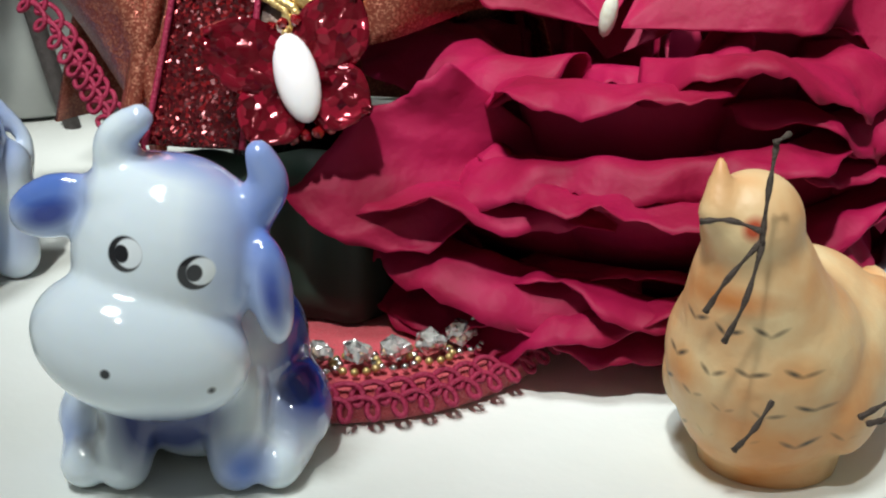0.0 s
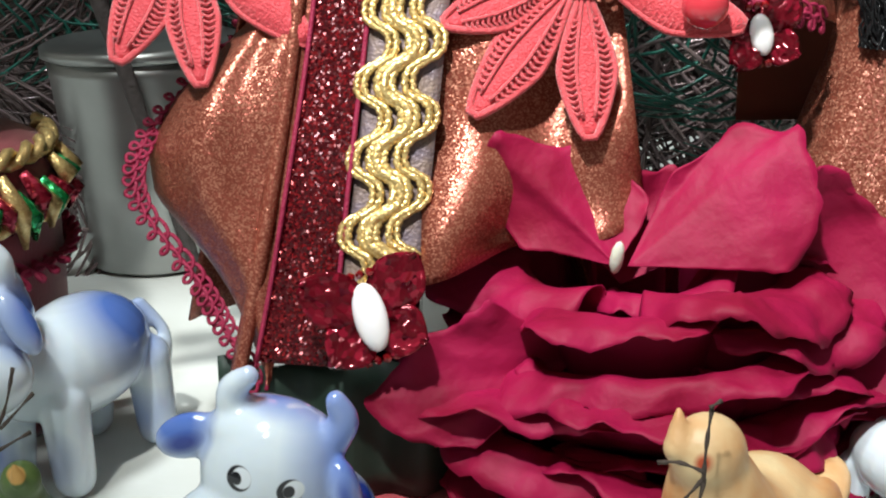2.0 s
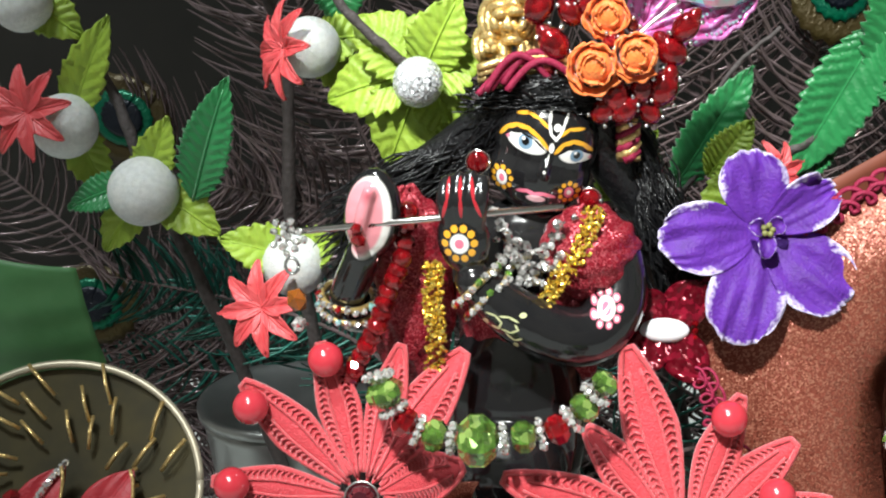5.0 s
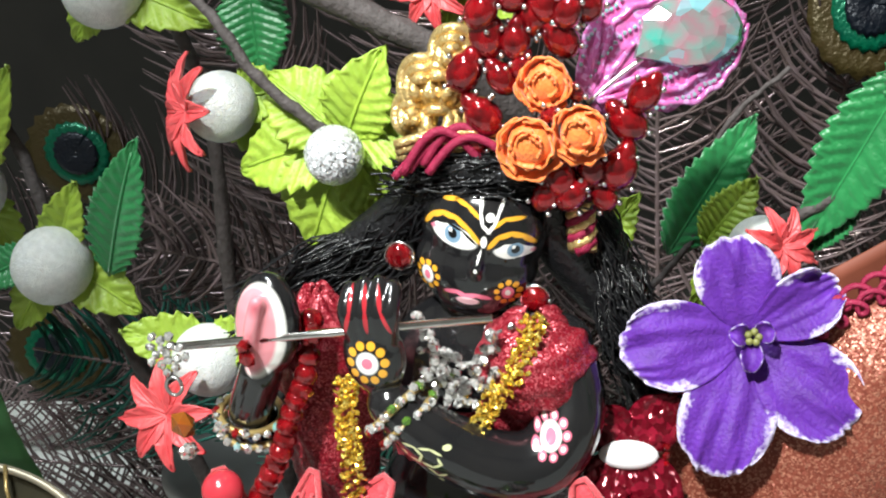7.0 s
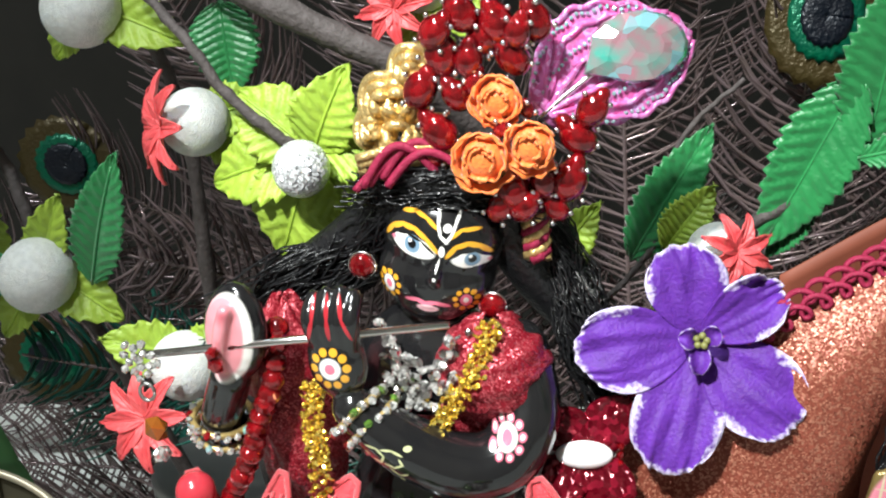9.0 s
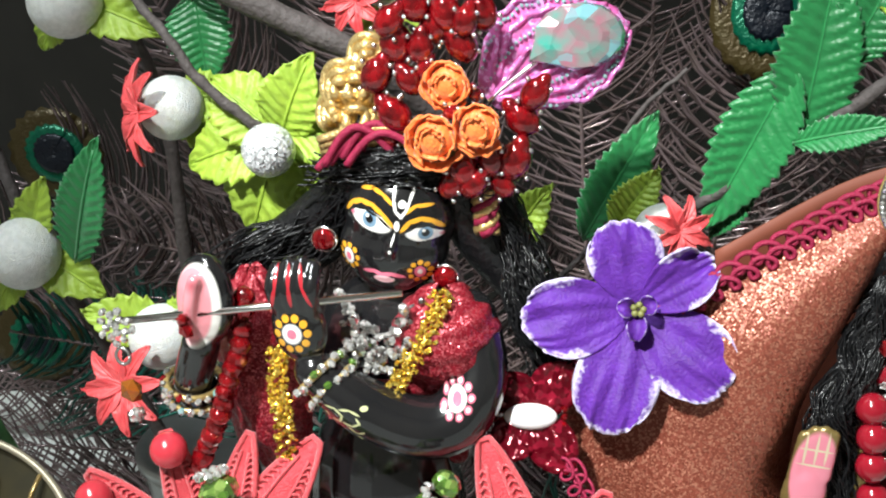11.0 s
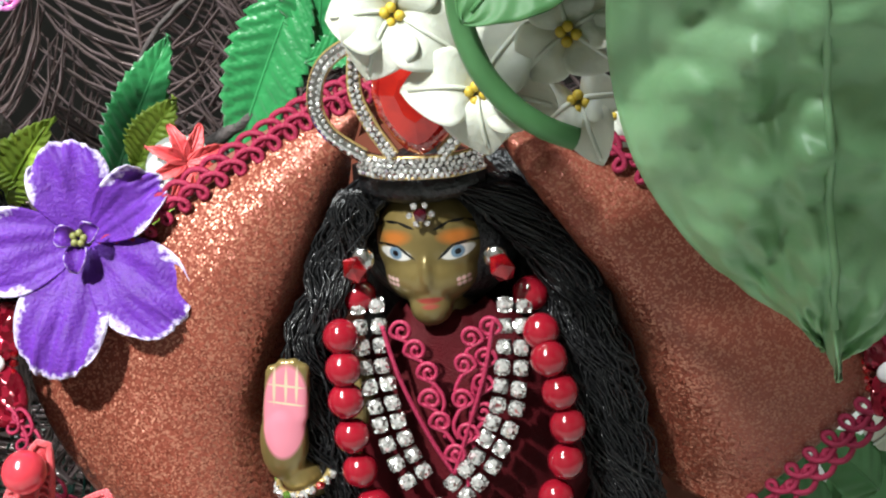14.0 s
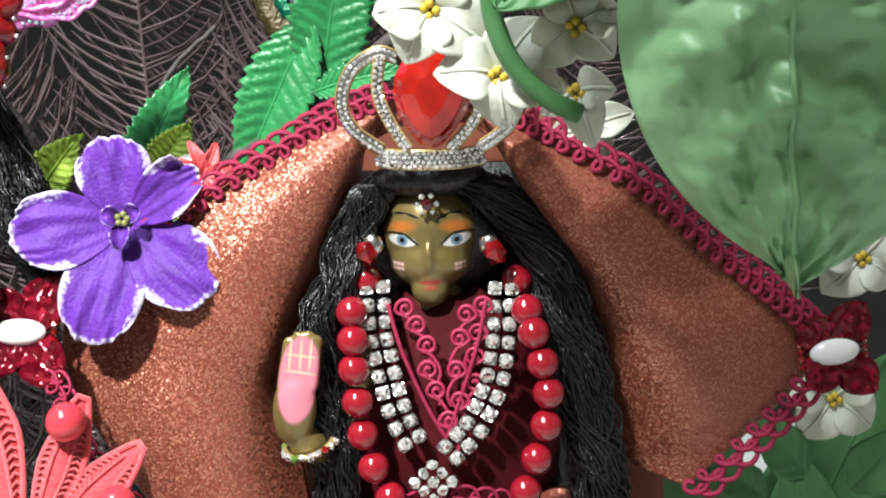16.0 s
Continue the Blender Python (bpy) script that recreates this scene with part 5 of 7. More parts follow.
# ---- copper veil ----
def panel(rows, seed):
    """A draped panel through rows of plan points, from the outer edge to the inner edge."""
    splines = [spline([V(p) for p in r], 8) for r in rows]
    n = len(splines)

    def fn(u, v):
        q = u * (n - 1)
        i = min(int(q), n - 2)
        f = q - i
        k = v * (len(splines[0]) - 1)
        a = min(int(k), len(splines[0]) - 2)
        g = k - a
        pt = lambda s: s[a].lerp(s[a + 1], g)
        p0, p1, p2, p3 = pt(splines[max(i - 1, 0)]), pt(splines[i]), pt(splines[i + 1]), pt(splines[min(i + 2, n - 1)])
        p = 0.5 * (2 * p1 + (p2 - p0) * f + (2 * p0 - 5 * p1 + 4 * p2 - p3) * f * f + (3 * p1 - p0 - 3 * p2 + p3) * f ** 3)
        return p + V(0, 0.8 * math.sin(v * 9 + u * 5 + seed), 0)

    return fn


veil = thing("veil", "copper glitter veil edged with maroon scroll trim", "veil", at=(72, 30, 90))
left = panel([[(62, 22, 190), (50, 20, 186.5), (36, 18, 179), (20, 15, 170.5), (4, 14, 160), (-14, 12, 146), (-12, 8, 126), (3, 6, 100)],
              [(61, 19, 187), (50, 14, 180), (40, 10, 172), (30, 6, 160), (21, 5, 150), (11, 5, 138), (10, 3, 120), (18, 2, 94)],
              [(59, 20, 182), (52, 15, 172), (45, 11, 160), (38, 9, 148), (33, 8, 138), (27, 8, 126), (26, 6, 110), (30, 4, 90)],
              [(57, 24, 179), (54, 24, 168), (48, 24, 156), (42, 23, 145), (38, 22, 135), (36, 22, 122), (36, 20, 106), (38, 18, 86)]], 1)
right = panel([[(82, 22, 190), (92, 20, 184.5), (105, 18, 177), (121, 17, 167), (133, 18, 154.5), (145, 19, 143), (154, 20, 135), (161, 21, 128)],
               [(84, 18, 186), (92, 13, 178), (102, 10, 168), (114, 10, 156), (124, 12, 144), (134, 14, 132), (142, 16, 124), (152, 19, 117)],
               [(86, 19, 181), (92, 15, 171), (100, 12, 160), (109, 13, 147), (116, 14, 134), (123, 15, 120), (130, 16, 110), (140, 19, 105)],
               [(87, 26, 177), (93, 27, 165), (100, 28, 152), (104, 28, 139), (108, 28, 124), (111, 28, 108), (115, 26, 98), (128, 22, 93)]], 2)
for fn in (left, right):
    part("panel", sheet(bmesh.new(), fn, 36, 60, 0.0006), COPPER_GLITTER, veil)
arch = panel([[(62, 22, 190), (69, 22, 192), (76, 22, 192), (82, 22, 190)], [(58, 25, 180), (67, 23, 184), (79, 23, 184), (86, 26, 179)]], 3)
part("panel", sheet(bmesh.new(), arch, 10, 16, 0.0006), COPPER_GLITTER, veil)
back = panel([[(20, 34, 172), (50, 40, 186), (72, 40, 190), (95, 40, 184), (124, 34, 164)], [(20, 40, 60), (45, 42, 60), (72, 42, 60), (95, 42, 60), (124, 40, 60)]], 4)
part("lining", sheet(bmesh.new(), back, 20, 30, 0.0006), shade("veil_lining", (0.2, 0.05, 0.025), 0.7, scale=80), veil)
edge = [left(0, k / 40) + V(0, -1.5, 1.2) for k in range(0, 29)][::-1] + [right(0, k / 40) + V(0, -1.5, 1.2) for k in range(1, 41)]
scroll(veil, edge, 4.6, 1.5, MAROON_CORD)
scroll(veil, [right(k / 30, 1.0) + V(1.0, -2.0, -1) for k in range(31)], 5.0, 1.6, MAROON_CORD)
scroll(veil, [left(k / 30, 1.0) + V(0, -2.0, -1) for k in range(24)], 4.0, 1.1, MAROON_CORD)
scroll(veil, spline([V(-12, -4, 137), V(-9, -6, 130), V(-8, -6, 122), V(0, -8, 112), V(4, -9, 104)], 8), 4.4, 1.0, MAROON_CORD)

# second skirt, low in front of the veil
skirt2 = thing("skirt", "copper glitter skirt with a scroll trimmed edge", "skirt", at=(60, 10, 30))


def cone(u, v):
    a = math.pi * (1.02 - 1.04 * u)
    r = 32 + 30 * v
    return V(74 + r * math.cos(a) * 1.0, 22 - (18 + 22 * v) * math.sin(a) + 2 * math.sin(u * 23 + v * 2), 92 - 84 * v)


part("cloth", sheet(bmesh.new(), cone, 60, 24, 0.0006), COPPER_GLITTER, skirt2)


# ---- violet ----
def frilled(name, core, edge):
    """Petal skin that turns pale in a ragged band along the rim value of the mesh."""
    m = shade(name, core, 0.55, tone=[c * 1.9 for c in core], scale=200, bump=0.5, bump_scale=1300, sub=0.1)
    nt = m.node_tree
    b = nt.nodes["Principled BSDF"]
    b.inputs["Specular IOR Level"].default_value = 0.22
    at = nt.nodes.new("ShaderNodeAttribute")
    at.attribute_name = "rim"
    tex, grain, add = nt.nodes.new("ShaderNodeTexCoord"), nt.nodes.new("ShaderNodeTexNoise"), nt.nodes.new("ShaderNodeMath")
    grain.inputs["Scale"].default_value, grain.inputs["Detail"].default_value = 900, 6
    nt.links.new(tex.outputs["Object"], grain.inputs["Vector"])
    add.operation = "MULTIPLY_ADD"
    add.inputs[1].default_value = 0.3
    nt.links.new(grain.outputs["Fac"], add.inputs[0])
    nt.links.new(at.outputs["Fac"], add.inputs[2])
    rg, mx = nt.nodes.new("ShaderNodeMapRange"), nt.nodes.new("ShaderNodeMix")
    rg.inputs[1].default_value, rg.inputs[2].default_value = 1.04, 1.19
    mx.data_type = "RGBA"
    mx.inputs[7].default_value = (*edge, 1)
    nt.links.new(add.outputs[0], rg.inputs[0])
    nt.links.new(rg.outputs[0], mx.inputs[0])
    nt.links.new(b.inputs["Base Color"].links[0].from_socket, mx.inputs[6])
    nt.links.new(mx.outputs[2], b.inputs["Base Color"])
    return m


def petal_sheet(fn, nu, nv, thick, rim):
    bm = bmesh.new()
    lay = bm.verts.layers.float.new("rim")
    g = []
    for i in range(nu + 1):
        g.append([bm.verts.new(fn(i / nu, j / nv)) for j in range(nv + 1)])
        for j in range(nv + 1):
            g[-1][j][lay] = rim(i / nu, j / nv)
    faces = [bm.faces.new((g[i][j], g[i + 1][j], g[i + 1][j + 1], g[i][j + 1])) for i in range(nu) for j in range(nv)]
    bmesh.ops.recalc_face_normals(bm, faces=faces)
    bmesh.ops.solidify(bm, geom=faces, thickness=thick)
    return bm


def violet():
    ob = thing("violet", "purple violet bloom with white frilled petal edges", "flower", at=(3, 12, 167))
    c = V(3, 12.5, 166.6)
    u, v, n = frame_of((0.12, -0.9, 0.4))
    if u.x < 0:
        u, v = -u, -v
    skin = frilled("violet_petal_frilled", (0.075, 0.017, 0.2), (0.74, 0.68, 0.82))
    rr = random.Random(3)
    for i, (a, b, w, lift, fold) in enumerate(((18.5, 10.5, 13, 2.6, 2.4), (-3.2, 21.5, 17, 1.2, 0.6), (-27, -1.5, 18, 1.6, 0.5), (19.5, -20, 19, 1.8, 0.6), (-10.5, -28.5, 19, 1.0, 0.8))):
        L = math.hypot(a, b) * 0.93
        d = (u * a + v * b).normalized()
        s = n.cross(d)
        own = Vector((i * 7.3, 1.7 * i, 0))

        def at(k, y, d=d, s=s, L=L, w=w, lift=lift, fold=fold, own=own, i=i):
            q = (y - 0.5) * 2
            end = 1 - 0.2 * abs(q) ** 2.6 + 0.05 * noise.noise(Vector((q * 2.6, 0, 0)) + own) + 0.022 * noise.noise(Vector((q * 9, 3, 0)) + own)
            wid = w * 0.5 * (0.2 + 0.8 * math.sin(math.pi * 0.5 * min(1.0, k / 0.72)) ** 0.9) * (1 - 0.16 * max(0.0, (k - 0.72) / 0.28) ** 2)
            frill = 1.8 * noise.noise(Vector((q * 2.6, k * 2, 5)) + own) + 1.0 * noise.noise(Vector((q * 7.5, k * 3, 9)) + own) * k ** 2
            z = lift * k + 2.4 * math.sin(k * 2.6) + fold * abs(q) ** 1.5 * k * 1.5 + frill * k * 1.3 - 0.5 * math.exp(-(q * 6) ** 2) * k + 0.5 * i * 0.12
            return c + (d * (1.2 + (L - 1.2) * k * end) + s * wid * q + n * z) * MM

        part("petal", petal_sheet(at, 30, 34, 0.0003, lambda k, y: max(k ** 2.2, (0.55 + 0.45 * abs(y - 0.5) * 2) * min(1.0, k * 1.7) if abs(y - 0.5) > 0.36 else 0.0, abs(y - 0.5) * 2 * min(1.0, 0.25 + k * 1.1))), skin, ob)
    for k, (a, r, up) in enumerate(((-1.75, 6.2, 2.6), (2.9, 4.0, 3.6), (0.4, 3.6, 3.2))):
        d = u * math.cos(a) + v * math.sin(a)
        s = n.cross(d)
        part("inner_petal", petal_sheet(lambda x, y, d=d, s=s, r=r, up=up: c + (d * (0.6 + r * x) + s * (y - 0.5) * 4.6 * math.sin(0.5 + 2.2 * x) + n * (3.2 + up * math.sin(x * 2.4) + 1.6 * (2 * y - 1) ** 2)) * MM, 10, 10, 0.0003, lambda x, y: 0.92 * max(x, abs(y - 0.5) * 2)), skin, ob, "small curled middle petal")
    bm = bmesh.new()
    for k in range(5):
        ball(bm, (c + (u * math.cos(k * 1.3) * 1.1 + v * math.sin(k * 1.3) * 1.1 + n * 6.0) * MM) / MM, 0.8, u=8, v=6)
    part("stamen", bm, shade("olive_stamen", (0.2, 0.2, 0.06), 0.5, scale=500), ob)


violet()


# ---- silk leaves, berries, twigs ----
def leaf_mesh(bm, base, tip, width, normal, pleats=9, depth=0.7, teeth=9, bow=2.0, split=None):
    base, tip = V(base), V(tip)
    d = tip - base
    L = d.length
    d.normalize()
    n = Vector(normal).normalized()
    n = (n - d * n.dot(d)).normalized()
    s = n.cross(d)

    def fn(x, y):
        q = (y - 0.5) * 2
        w = width * 0.5 * math.sin(math.pi * (0.03 + 0.97 * x) ** 0.8) ** 0.75 * (0.86 + 0.2 * ((x * teeth) % 1.0))
        if x > 0.995:
            w = 0.05
        rid = 2.3 * depth * abs(((x * pleats - abs(q) * 1.6) % 1.0) - 0.5) * min(1, abs(q) * 3)
        z = rid + bow * math.sin(math.pi * x) * 0.6 + 1.2 * abs(q) * math.sin(math.pi * x) - bow * x * x
        return base + d * L * (x + 0.045 * abs(q) * (1 - x)) + (s * w * q + n * z) * MM

    sheet(bm, fn, max(40, teeth * 6, pleats * 7), 14, 0.0003)
    rib = [fn(k / 12, 0.5) + n * 0.0002 for k in range(12)]
    if split is not None:
        tube(split, rib, 0.0004, 5)
    else:
        tube(bm, rib, 0.0004, 5)
    return bm


def leaf(base, tip, width, normal, material, label, name="silk_leaf", cat="leaf", group="silk leaves", **kw):
    ob = thing(name, label, cat, group, base)
    rib = bmesh.new()
    part("blade", leaf_mesh(bmesh.new(), base, tip, width, normal, split=rib, **kw), material, ob)
    part("midrib", rib, material, ob)
    return ob


FACE = (0.15, -0.85, 0.5)


def star_flower(at, tips, width, berry, berry_mat, label, lift=0.0):
    ob = thing("star_leaf_rosette", label, "foliage", "berry rosettes", at)
    for i, t in enumerate(tips):
        bm = bmesh.new()
        leaf_mesh(bm, (at[0], at[1] + 4, at[2]), t, width * (0.9 + 0.15 * (i % 3)), FACE, pleats=8, depth=0.9, teeth=6, bow=2.5 + 1.2 * (i % 2))
        part("leaf", bm, LIME, ob)
    bm = bmesh.new()
    ball(bm, (at[0], at[1] - 6, at[2]), berry, u=24, v=16)
    part("berry", bm, berry_mat, ob, "round frosted berry")


star_flower((-80, 26, 204.3), [(-70, 26, 224), (-106, 30, 199), (-90, 26, 181.5), (-70, 27, 187), (-97, 33, 219), (-66, 31, 211)], 18, 6.3, SILVER_BERRY, "lime silk leaves round a silver glitter berry")


def berry_sprig(c, r, leaves, petals, label, petal_dir=None):
    ob = thing("berry_sprig", label, "foliage", "berry rosettes", c)
    bm = bmesh.new()
    ball(bm, c, (r, r, r * 0.98), u=24, v=16)
    part("berry", bm, BERRY, ob, "frosted white berry")
    for t, w in leaves:
        part("leaf", leaf_mesh(bmesh.new(), (c[0], c[1] + r * 0.5, c[2]), t, w, FACE, pleats=7, depth=0.8, teeth=6), LIME, ob)
    if petals:
        pc, pr, ax = petals
        u, v, n = frame_of(ax)
        for k in range(8):
            a = k * math.pi / 4 + 0.2
            d = u * math.cos(a) + v * math.sin(a)
            bm = bmesh.new()
            leaf_mesh(bm, Vector(pc), Vector(pc) + (d * pr + n * pr * 0.12), pr * 0.42, n, pleats=3, depth=0.3, teeth=2, bow=1.5)
            part("petal", bm, PINK_PETAL, ob, "coral petal")
    return ob


berry_sprig((-163, 45, 170), 10, [((-155, 48, 190), 13), ((-143, 46, 157), 15), ((-178, 46, 152), 13)], None, "frosted white berry with lime leaves on a twig")
berry_sprig((-111, 40, 210), 8.2, [((-96, 46, 212), 14), ((-100, 48, 195), 12)], ((-116, 33, 211), 13, (-0.75, -0.62, 0.2)), "frosted berry with a coral flower and lime leaves")
berry_sprig((-187, 54, 187), 9.5, [((-172, 58, 217), 14), ((-179, 58, 165), 13)], ((-193, 44, 193.5), 13.5, (-0.1, -0.9, 0.3)), "frosted berry behind a coral flower")
berry_sprig((-116, 22, 156), 8.5, [((-134, 18, 165), 14), ((-102, 20, 165), 12)], ((-122, 9, 149), 12.5, (-0.25, -0.9, 0.35)), "frosted berry behind a coral star flower")
berry_sprig((-139, 50, 236), 9.5, [((-115, 50, 227), 15), ((-150, 52, 224), 12)], None, "frosted berry with lime leaves at the top of a twig")
berry_sprig((-195, 56, 222), 8.5, [((-180, 58, 212), 14)], None, "frosted berry among dark feathers")
berry_sprig((7, 60, 166), 8, [((-9, 58, 152), 16)], ((11, 54, 169), 9.5, (0.5, -0.8, 0.3)), "frosted berry with coral petals behind the violet")
berry_sprig((-55, 45, 238), 7, [((-42, 42, 226), 13), ((-60, 44, 222), 12)], ((-60, 38, 234), 9, (-0.2, -0.9, 0.2)), "coral flower with lime leaves above the turban")
for base, tip, w, mt, lab in (((40, 70, 206), (17, 68, 164), 20, GREEN, "pleated green silk leaf on the branch"), ((41, 70, 187), (50, 72, 230), 22, GREEN, "pleated green silk leaf pointing up"),
                              ((-15, 72, 160), (6, 70, 195), 15, GREEN, "slim green silk leaf behind the violet"), ((-6, 66, 165), (6, 66, 181), 12, LIME, "small lime silk leaf behind the violet"),
                              ((39, 66, 187), (64, 60, 193), 9, GREEN, "folded green silk leaf seen edge on"), ((30, 72, 175), (18, 72, 160), 8, GREEN, "small green leaf tip under the branch"),
                              ((-150, 48, 166), (-136, 44, 201), 15, GREEN, "dark green silk leaf beside a berry"), ((-104, 50, 236), (-103, 46, 214), 17, GREEN, "dark green silk leaf near the branch"),
                              ((-36, 56, 162), (-21, 55, 181), 14, LIME, "lime silk leaf behind the hair"), ((-28, 58, 165), (-40, 56, 178), 11, LIME, "pale lime leaf behind the hair"),
                              ((-165, 48, 172), (-186, 44, 166), 11, GREEN, "green leaf below a frosted berry"), ((78, 60, 190), (60, 52, 222), 9, LIME, "lime leaf above the crown"), ((52, 72, 205), (66, 74, 232), 18, GREEN, "green silk leaf near the crown")):
    leaf(base, tip, w, FACE, mt, lab, pleats=12, depth=0.75, teeth=13)


def twig(line, r0, r1, label, seed):
    pts = spline([V(p) for p in line], 8)
    rr = random.Random(seed)
    n = len(pts)
    pts = [p + V(rr.uniform(-0.25, 0.25), rr.uniform(-0.2, 0.2), rr.uniform(-0.25, 0.25)) for p in pts]
    solo("twig", tube(bmesh.new(), pts, [(r0 + (r1 - r0) * k / n) * (1 + rr.uniform(-0.1, 0.12)) * MM for k in range(n)], 9), BARK, label, "twig", "twigs")


twig([(-110, 42, 252), (-95, 38, 241), (-75, 36, 230), (-58, 38, 219), (-40, 55, 190), (-20, 90, 120), (0, 120, 0)], 3.2, 3.0, "thick dark branch behind the turban", 1)
twig([(-125, 44, 246), (-106, 30, 232.5), (-98, 27, 221), (-87, 27, 210), (-80, 30, 203)], 1.1, 1.5, "thin twig carrying the silver berry", 2)
twig([(-5, 74, 158), (9, 70, 166.7), (33, 70, 181), (60, 70, 199), (90, 76, 216), (120, 84, 226)], 1.8, 2.1, "dark twig with green leaves behind the veil", 3)
twig([(-130, 60, 236), (-124, 64, 200), (-128, 70, 150), (-124, 80, 90), (-118, 90, 0)], 1.6, 2.6, "upright brown stem behind the berries", 4)
twig([(-195, 60, 230), (-176, 60, 200), (-165, 55, 172), (-150, 70, 110), (-130, 95, 0)], 1.4, 2.2, "brown stem carrying frosted berries", 5)
twig([(-60, 66, 120), (-12, 70, 160), (-2, 72, 190), (14, 74, 205)], 0.9, 0.6, "thin twig behind the violet", 6)


# ---- peacock feathers ----
EYE_BRONZE = shade("feather_bronze", (0.06, 0.042, 0.014), 0.35, 0.4, tone=(0.05, 0.04, 0.01), scale=260, bump=0.6, bump_scale=900)
EYE_GREEN = shade("feather_green", (0.0, 0.13, 0.06), 0.3, 0.4, tone=(0.0, 0.07, 0.05), scale=260, bump=0.6, bump_scale=900)
EYE_DARK = shade("feather_navy", (0.004, 0.006, 0.012), 0.35, 0.3, tone=(0.006, 0.012, 0.02), scale=260, bump=0.6, bump_scale=900)
TEAL = shade("feather_teal", (0.015, 0.16, 0.12), 0.35, 0.3, tone=(0.05, 0.04, 0.03), scale=200, island=0.4)


def feather(base, mid, tip, reach, seed, teal=False, eye=1.0, count=110):
    ob = thing("peacock_feather", "dark brown peacock feather with loose barbs and a green eye", "feather", "peacock feathers", base)
    rr = random.Random(seed)
    path = spline([V(base), V(mid), V(tip)], 16)
    part("quill", tube(bmesh.new(), path, [0.0011 - 0.0007 * k / len(path) for k in range(len(path))], 6), FEATHER, ob, "pale quill")
    bm = bmesh.new()
    for i in range(count):
        for s in (-1, 1):
            q = (i + rr.uniform(0, 1)) / count * 0.96 * (len(path) - 1)
            k = min(int(q), len(path) - 2)
            p = path[k].lerp(path[k + 1], q - k)
            d = (path[k + 1] - path[k]).normalized()
            side = d.cross(Vector((0, -1, 0))).normalized() * s
            L = reach * rr.uniform(0.7, 1.1) * (0.55 + 0.45 * math.sin(math.pi * min(1, 0.15 + q / len(path))))
            lean = rr.uniform(0.45, 1.15)
            fwd = rr.uniform(-6, 3)
            pts = []
            for j in range(5):
                t = j / 4
                pts.append(p + side * L * (t - 0.22 * t * t) * MM + d * L * lean * t * (0.45 + 0.4 * t) * MM + V(rr.uniform(-0.7, 0.7) * t, fwd * t + 2.5 * t * t, rr.uniform(-1.1, 1.1) * t))
            tube(bm, pts, [0.00062, 0.0006, 0.00055, 0.0005, 0.0002], 3, False)
    tagged(part("vane", bm, TEAL if teal else FEATHER, ob), kind="stuff")
    if eye:
        c = path[-1]
        d = (path[-1] - path[-4]).normalized()
        u, v, n = frame_of((0.1, -0.95, 0.3), d)
        for name, r, off, mt in (("eye_rim", 15, 0, EYE_BRONZE), ("eye_green", 9.5, 1.0, EYE_GREEN), ("eye_heart", 6.5, 2.0, EYE_DARK)):
            def fn(x, y, r=r * eye, off=off):
                a = 2 * math.pi * x
                rad = r * y * (1 + 0.05 * math.sin(19 * a))
                return c + (u * rad * math.cos(a) + v * rad * 1.2 * math.sin(a) + n * (1.5 + off + 1.5 * y * (1 - y))) * MM
            part(name, sheet(bmesh.new(), fn, 40, 6, 0.0002), mt, ob)


for k, (base, mid, tip, reach) in enumerate((
        ((-60, 180, 0), (-130, 168, 100), (-206, 150, 166), 52), ((-50, 135, 0), (-95, 120, 120), (-128, 100, 215), 46), ((-40, 130, 0), (-60, 120, 130), (-80, 105, 250), 46),
        ((-20, 130, 0), (-20, 120, 130), (-15, 108, 262), 46), ((0, 130, 0), (15, 120, 120), (34, 104, 212), 46), ((20, 130, 0), (50, 120, 120), (78, 108, 245), 46),
        ((40, 130, 0), (90, 118, 110), (125, 105, 215), 46), ((-70, 185, 0), (-150, 165, 60), (-226, 146, 96), 52), ((50, 135, 0), (120, 122, 90), (185, 108, 170), 46),
        ((-55, 150, 0), (-100, 140, 100), (-160, 130, 240), 50), ((10, 150, 0), (0, 140, 150), (8, 130, 270), 50), ((30, 150, 0), (70, 140, 130), (100, 130, 262), 50),
        ((-80, 180, 0), (-170, 160, 60), (-270, 140, 170), 52), ((-30, 150, 0), (-55, 138, 110), (-105, 128, 270), 50))):
    feather(base, mid, tip, reach, k, eye=1.0 if k in (0, 2, 4, 7, 8, 12, 6) else 0.0)
for k, (base, mid, tip) in enumerate((((-20, 170, 16), (-110, 165, 50), (-230, 150, 70)), ((-60, 115, 30), (-10, 90, 66), (50, 80, 84)), ((-90, 180, 16), (-150, 165, 60), (-190, 150, 110)), ((60, 118, 20), (20, 100, 62), (-30, 90, 100)), ((-70, 110, 40), (-115, 80, 110), (-185, 64, 138)), ((-60, 100, 60), (-100, 80, 140), (-150, 70, 165)))):
    feather(base, mid, tip, 32, 40 + k, teal=k % 2 == 0 or k in (1, 3), eye=0.0, count=26 if k in (1, 3) else 70)
for k, (base, mid, tip) in enumerate((((-60, 160, 6), (-140, 140, 26), (-240, 118, 34)), ((-90, 130, 4), (-165, 105, 14), (-250, 86, 22)))):
    feather(base, mid, tip, 40, 60 + k, eye=0.0, count=100)
for k, (base, mid, tip) in enumerate((((-150, 205, 8), (-230, 195, 20), (-350, 180, 34)), ((-170, 235, 4), (-250, 240, 20), (-360, 236, 50)), ((-160, 180, 4), (-220, 165, 14), (-320, 140, 18)))):
    feather(base, mid, tip, 48, 70 + k, eye=0.0, count=120)

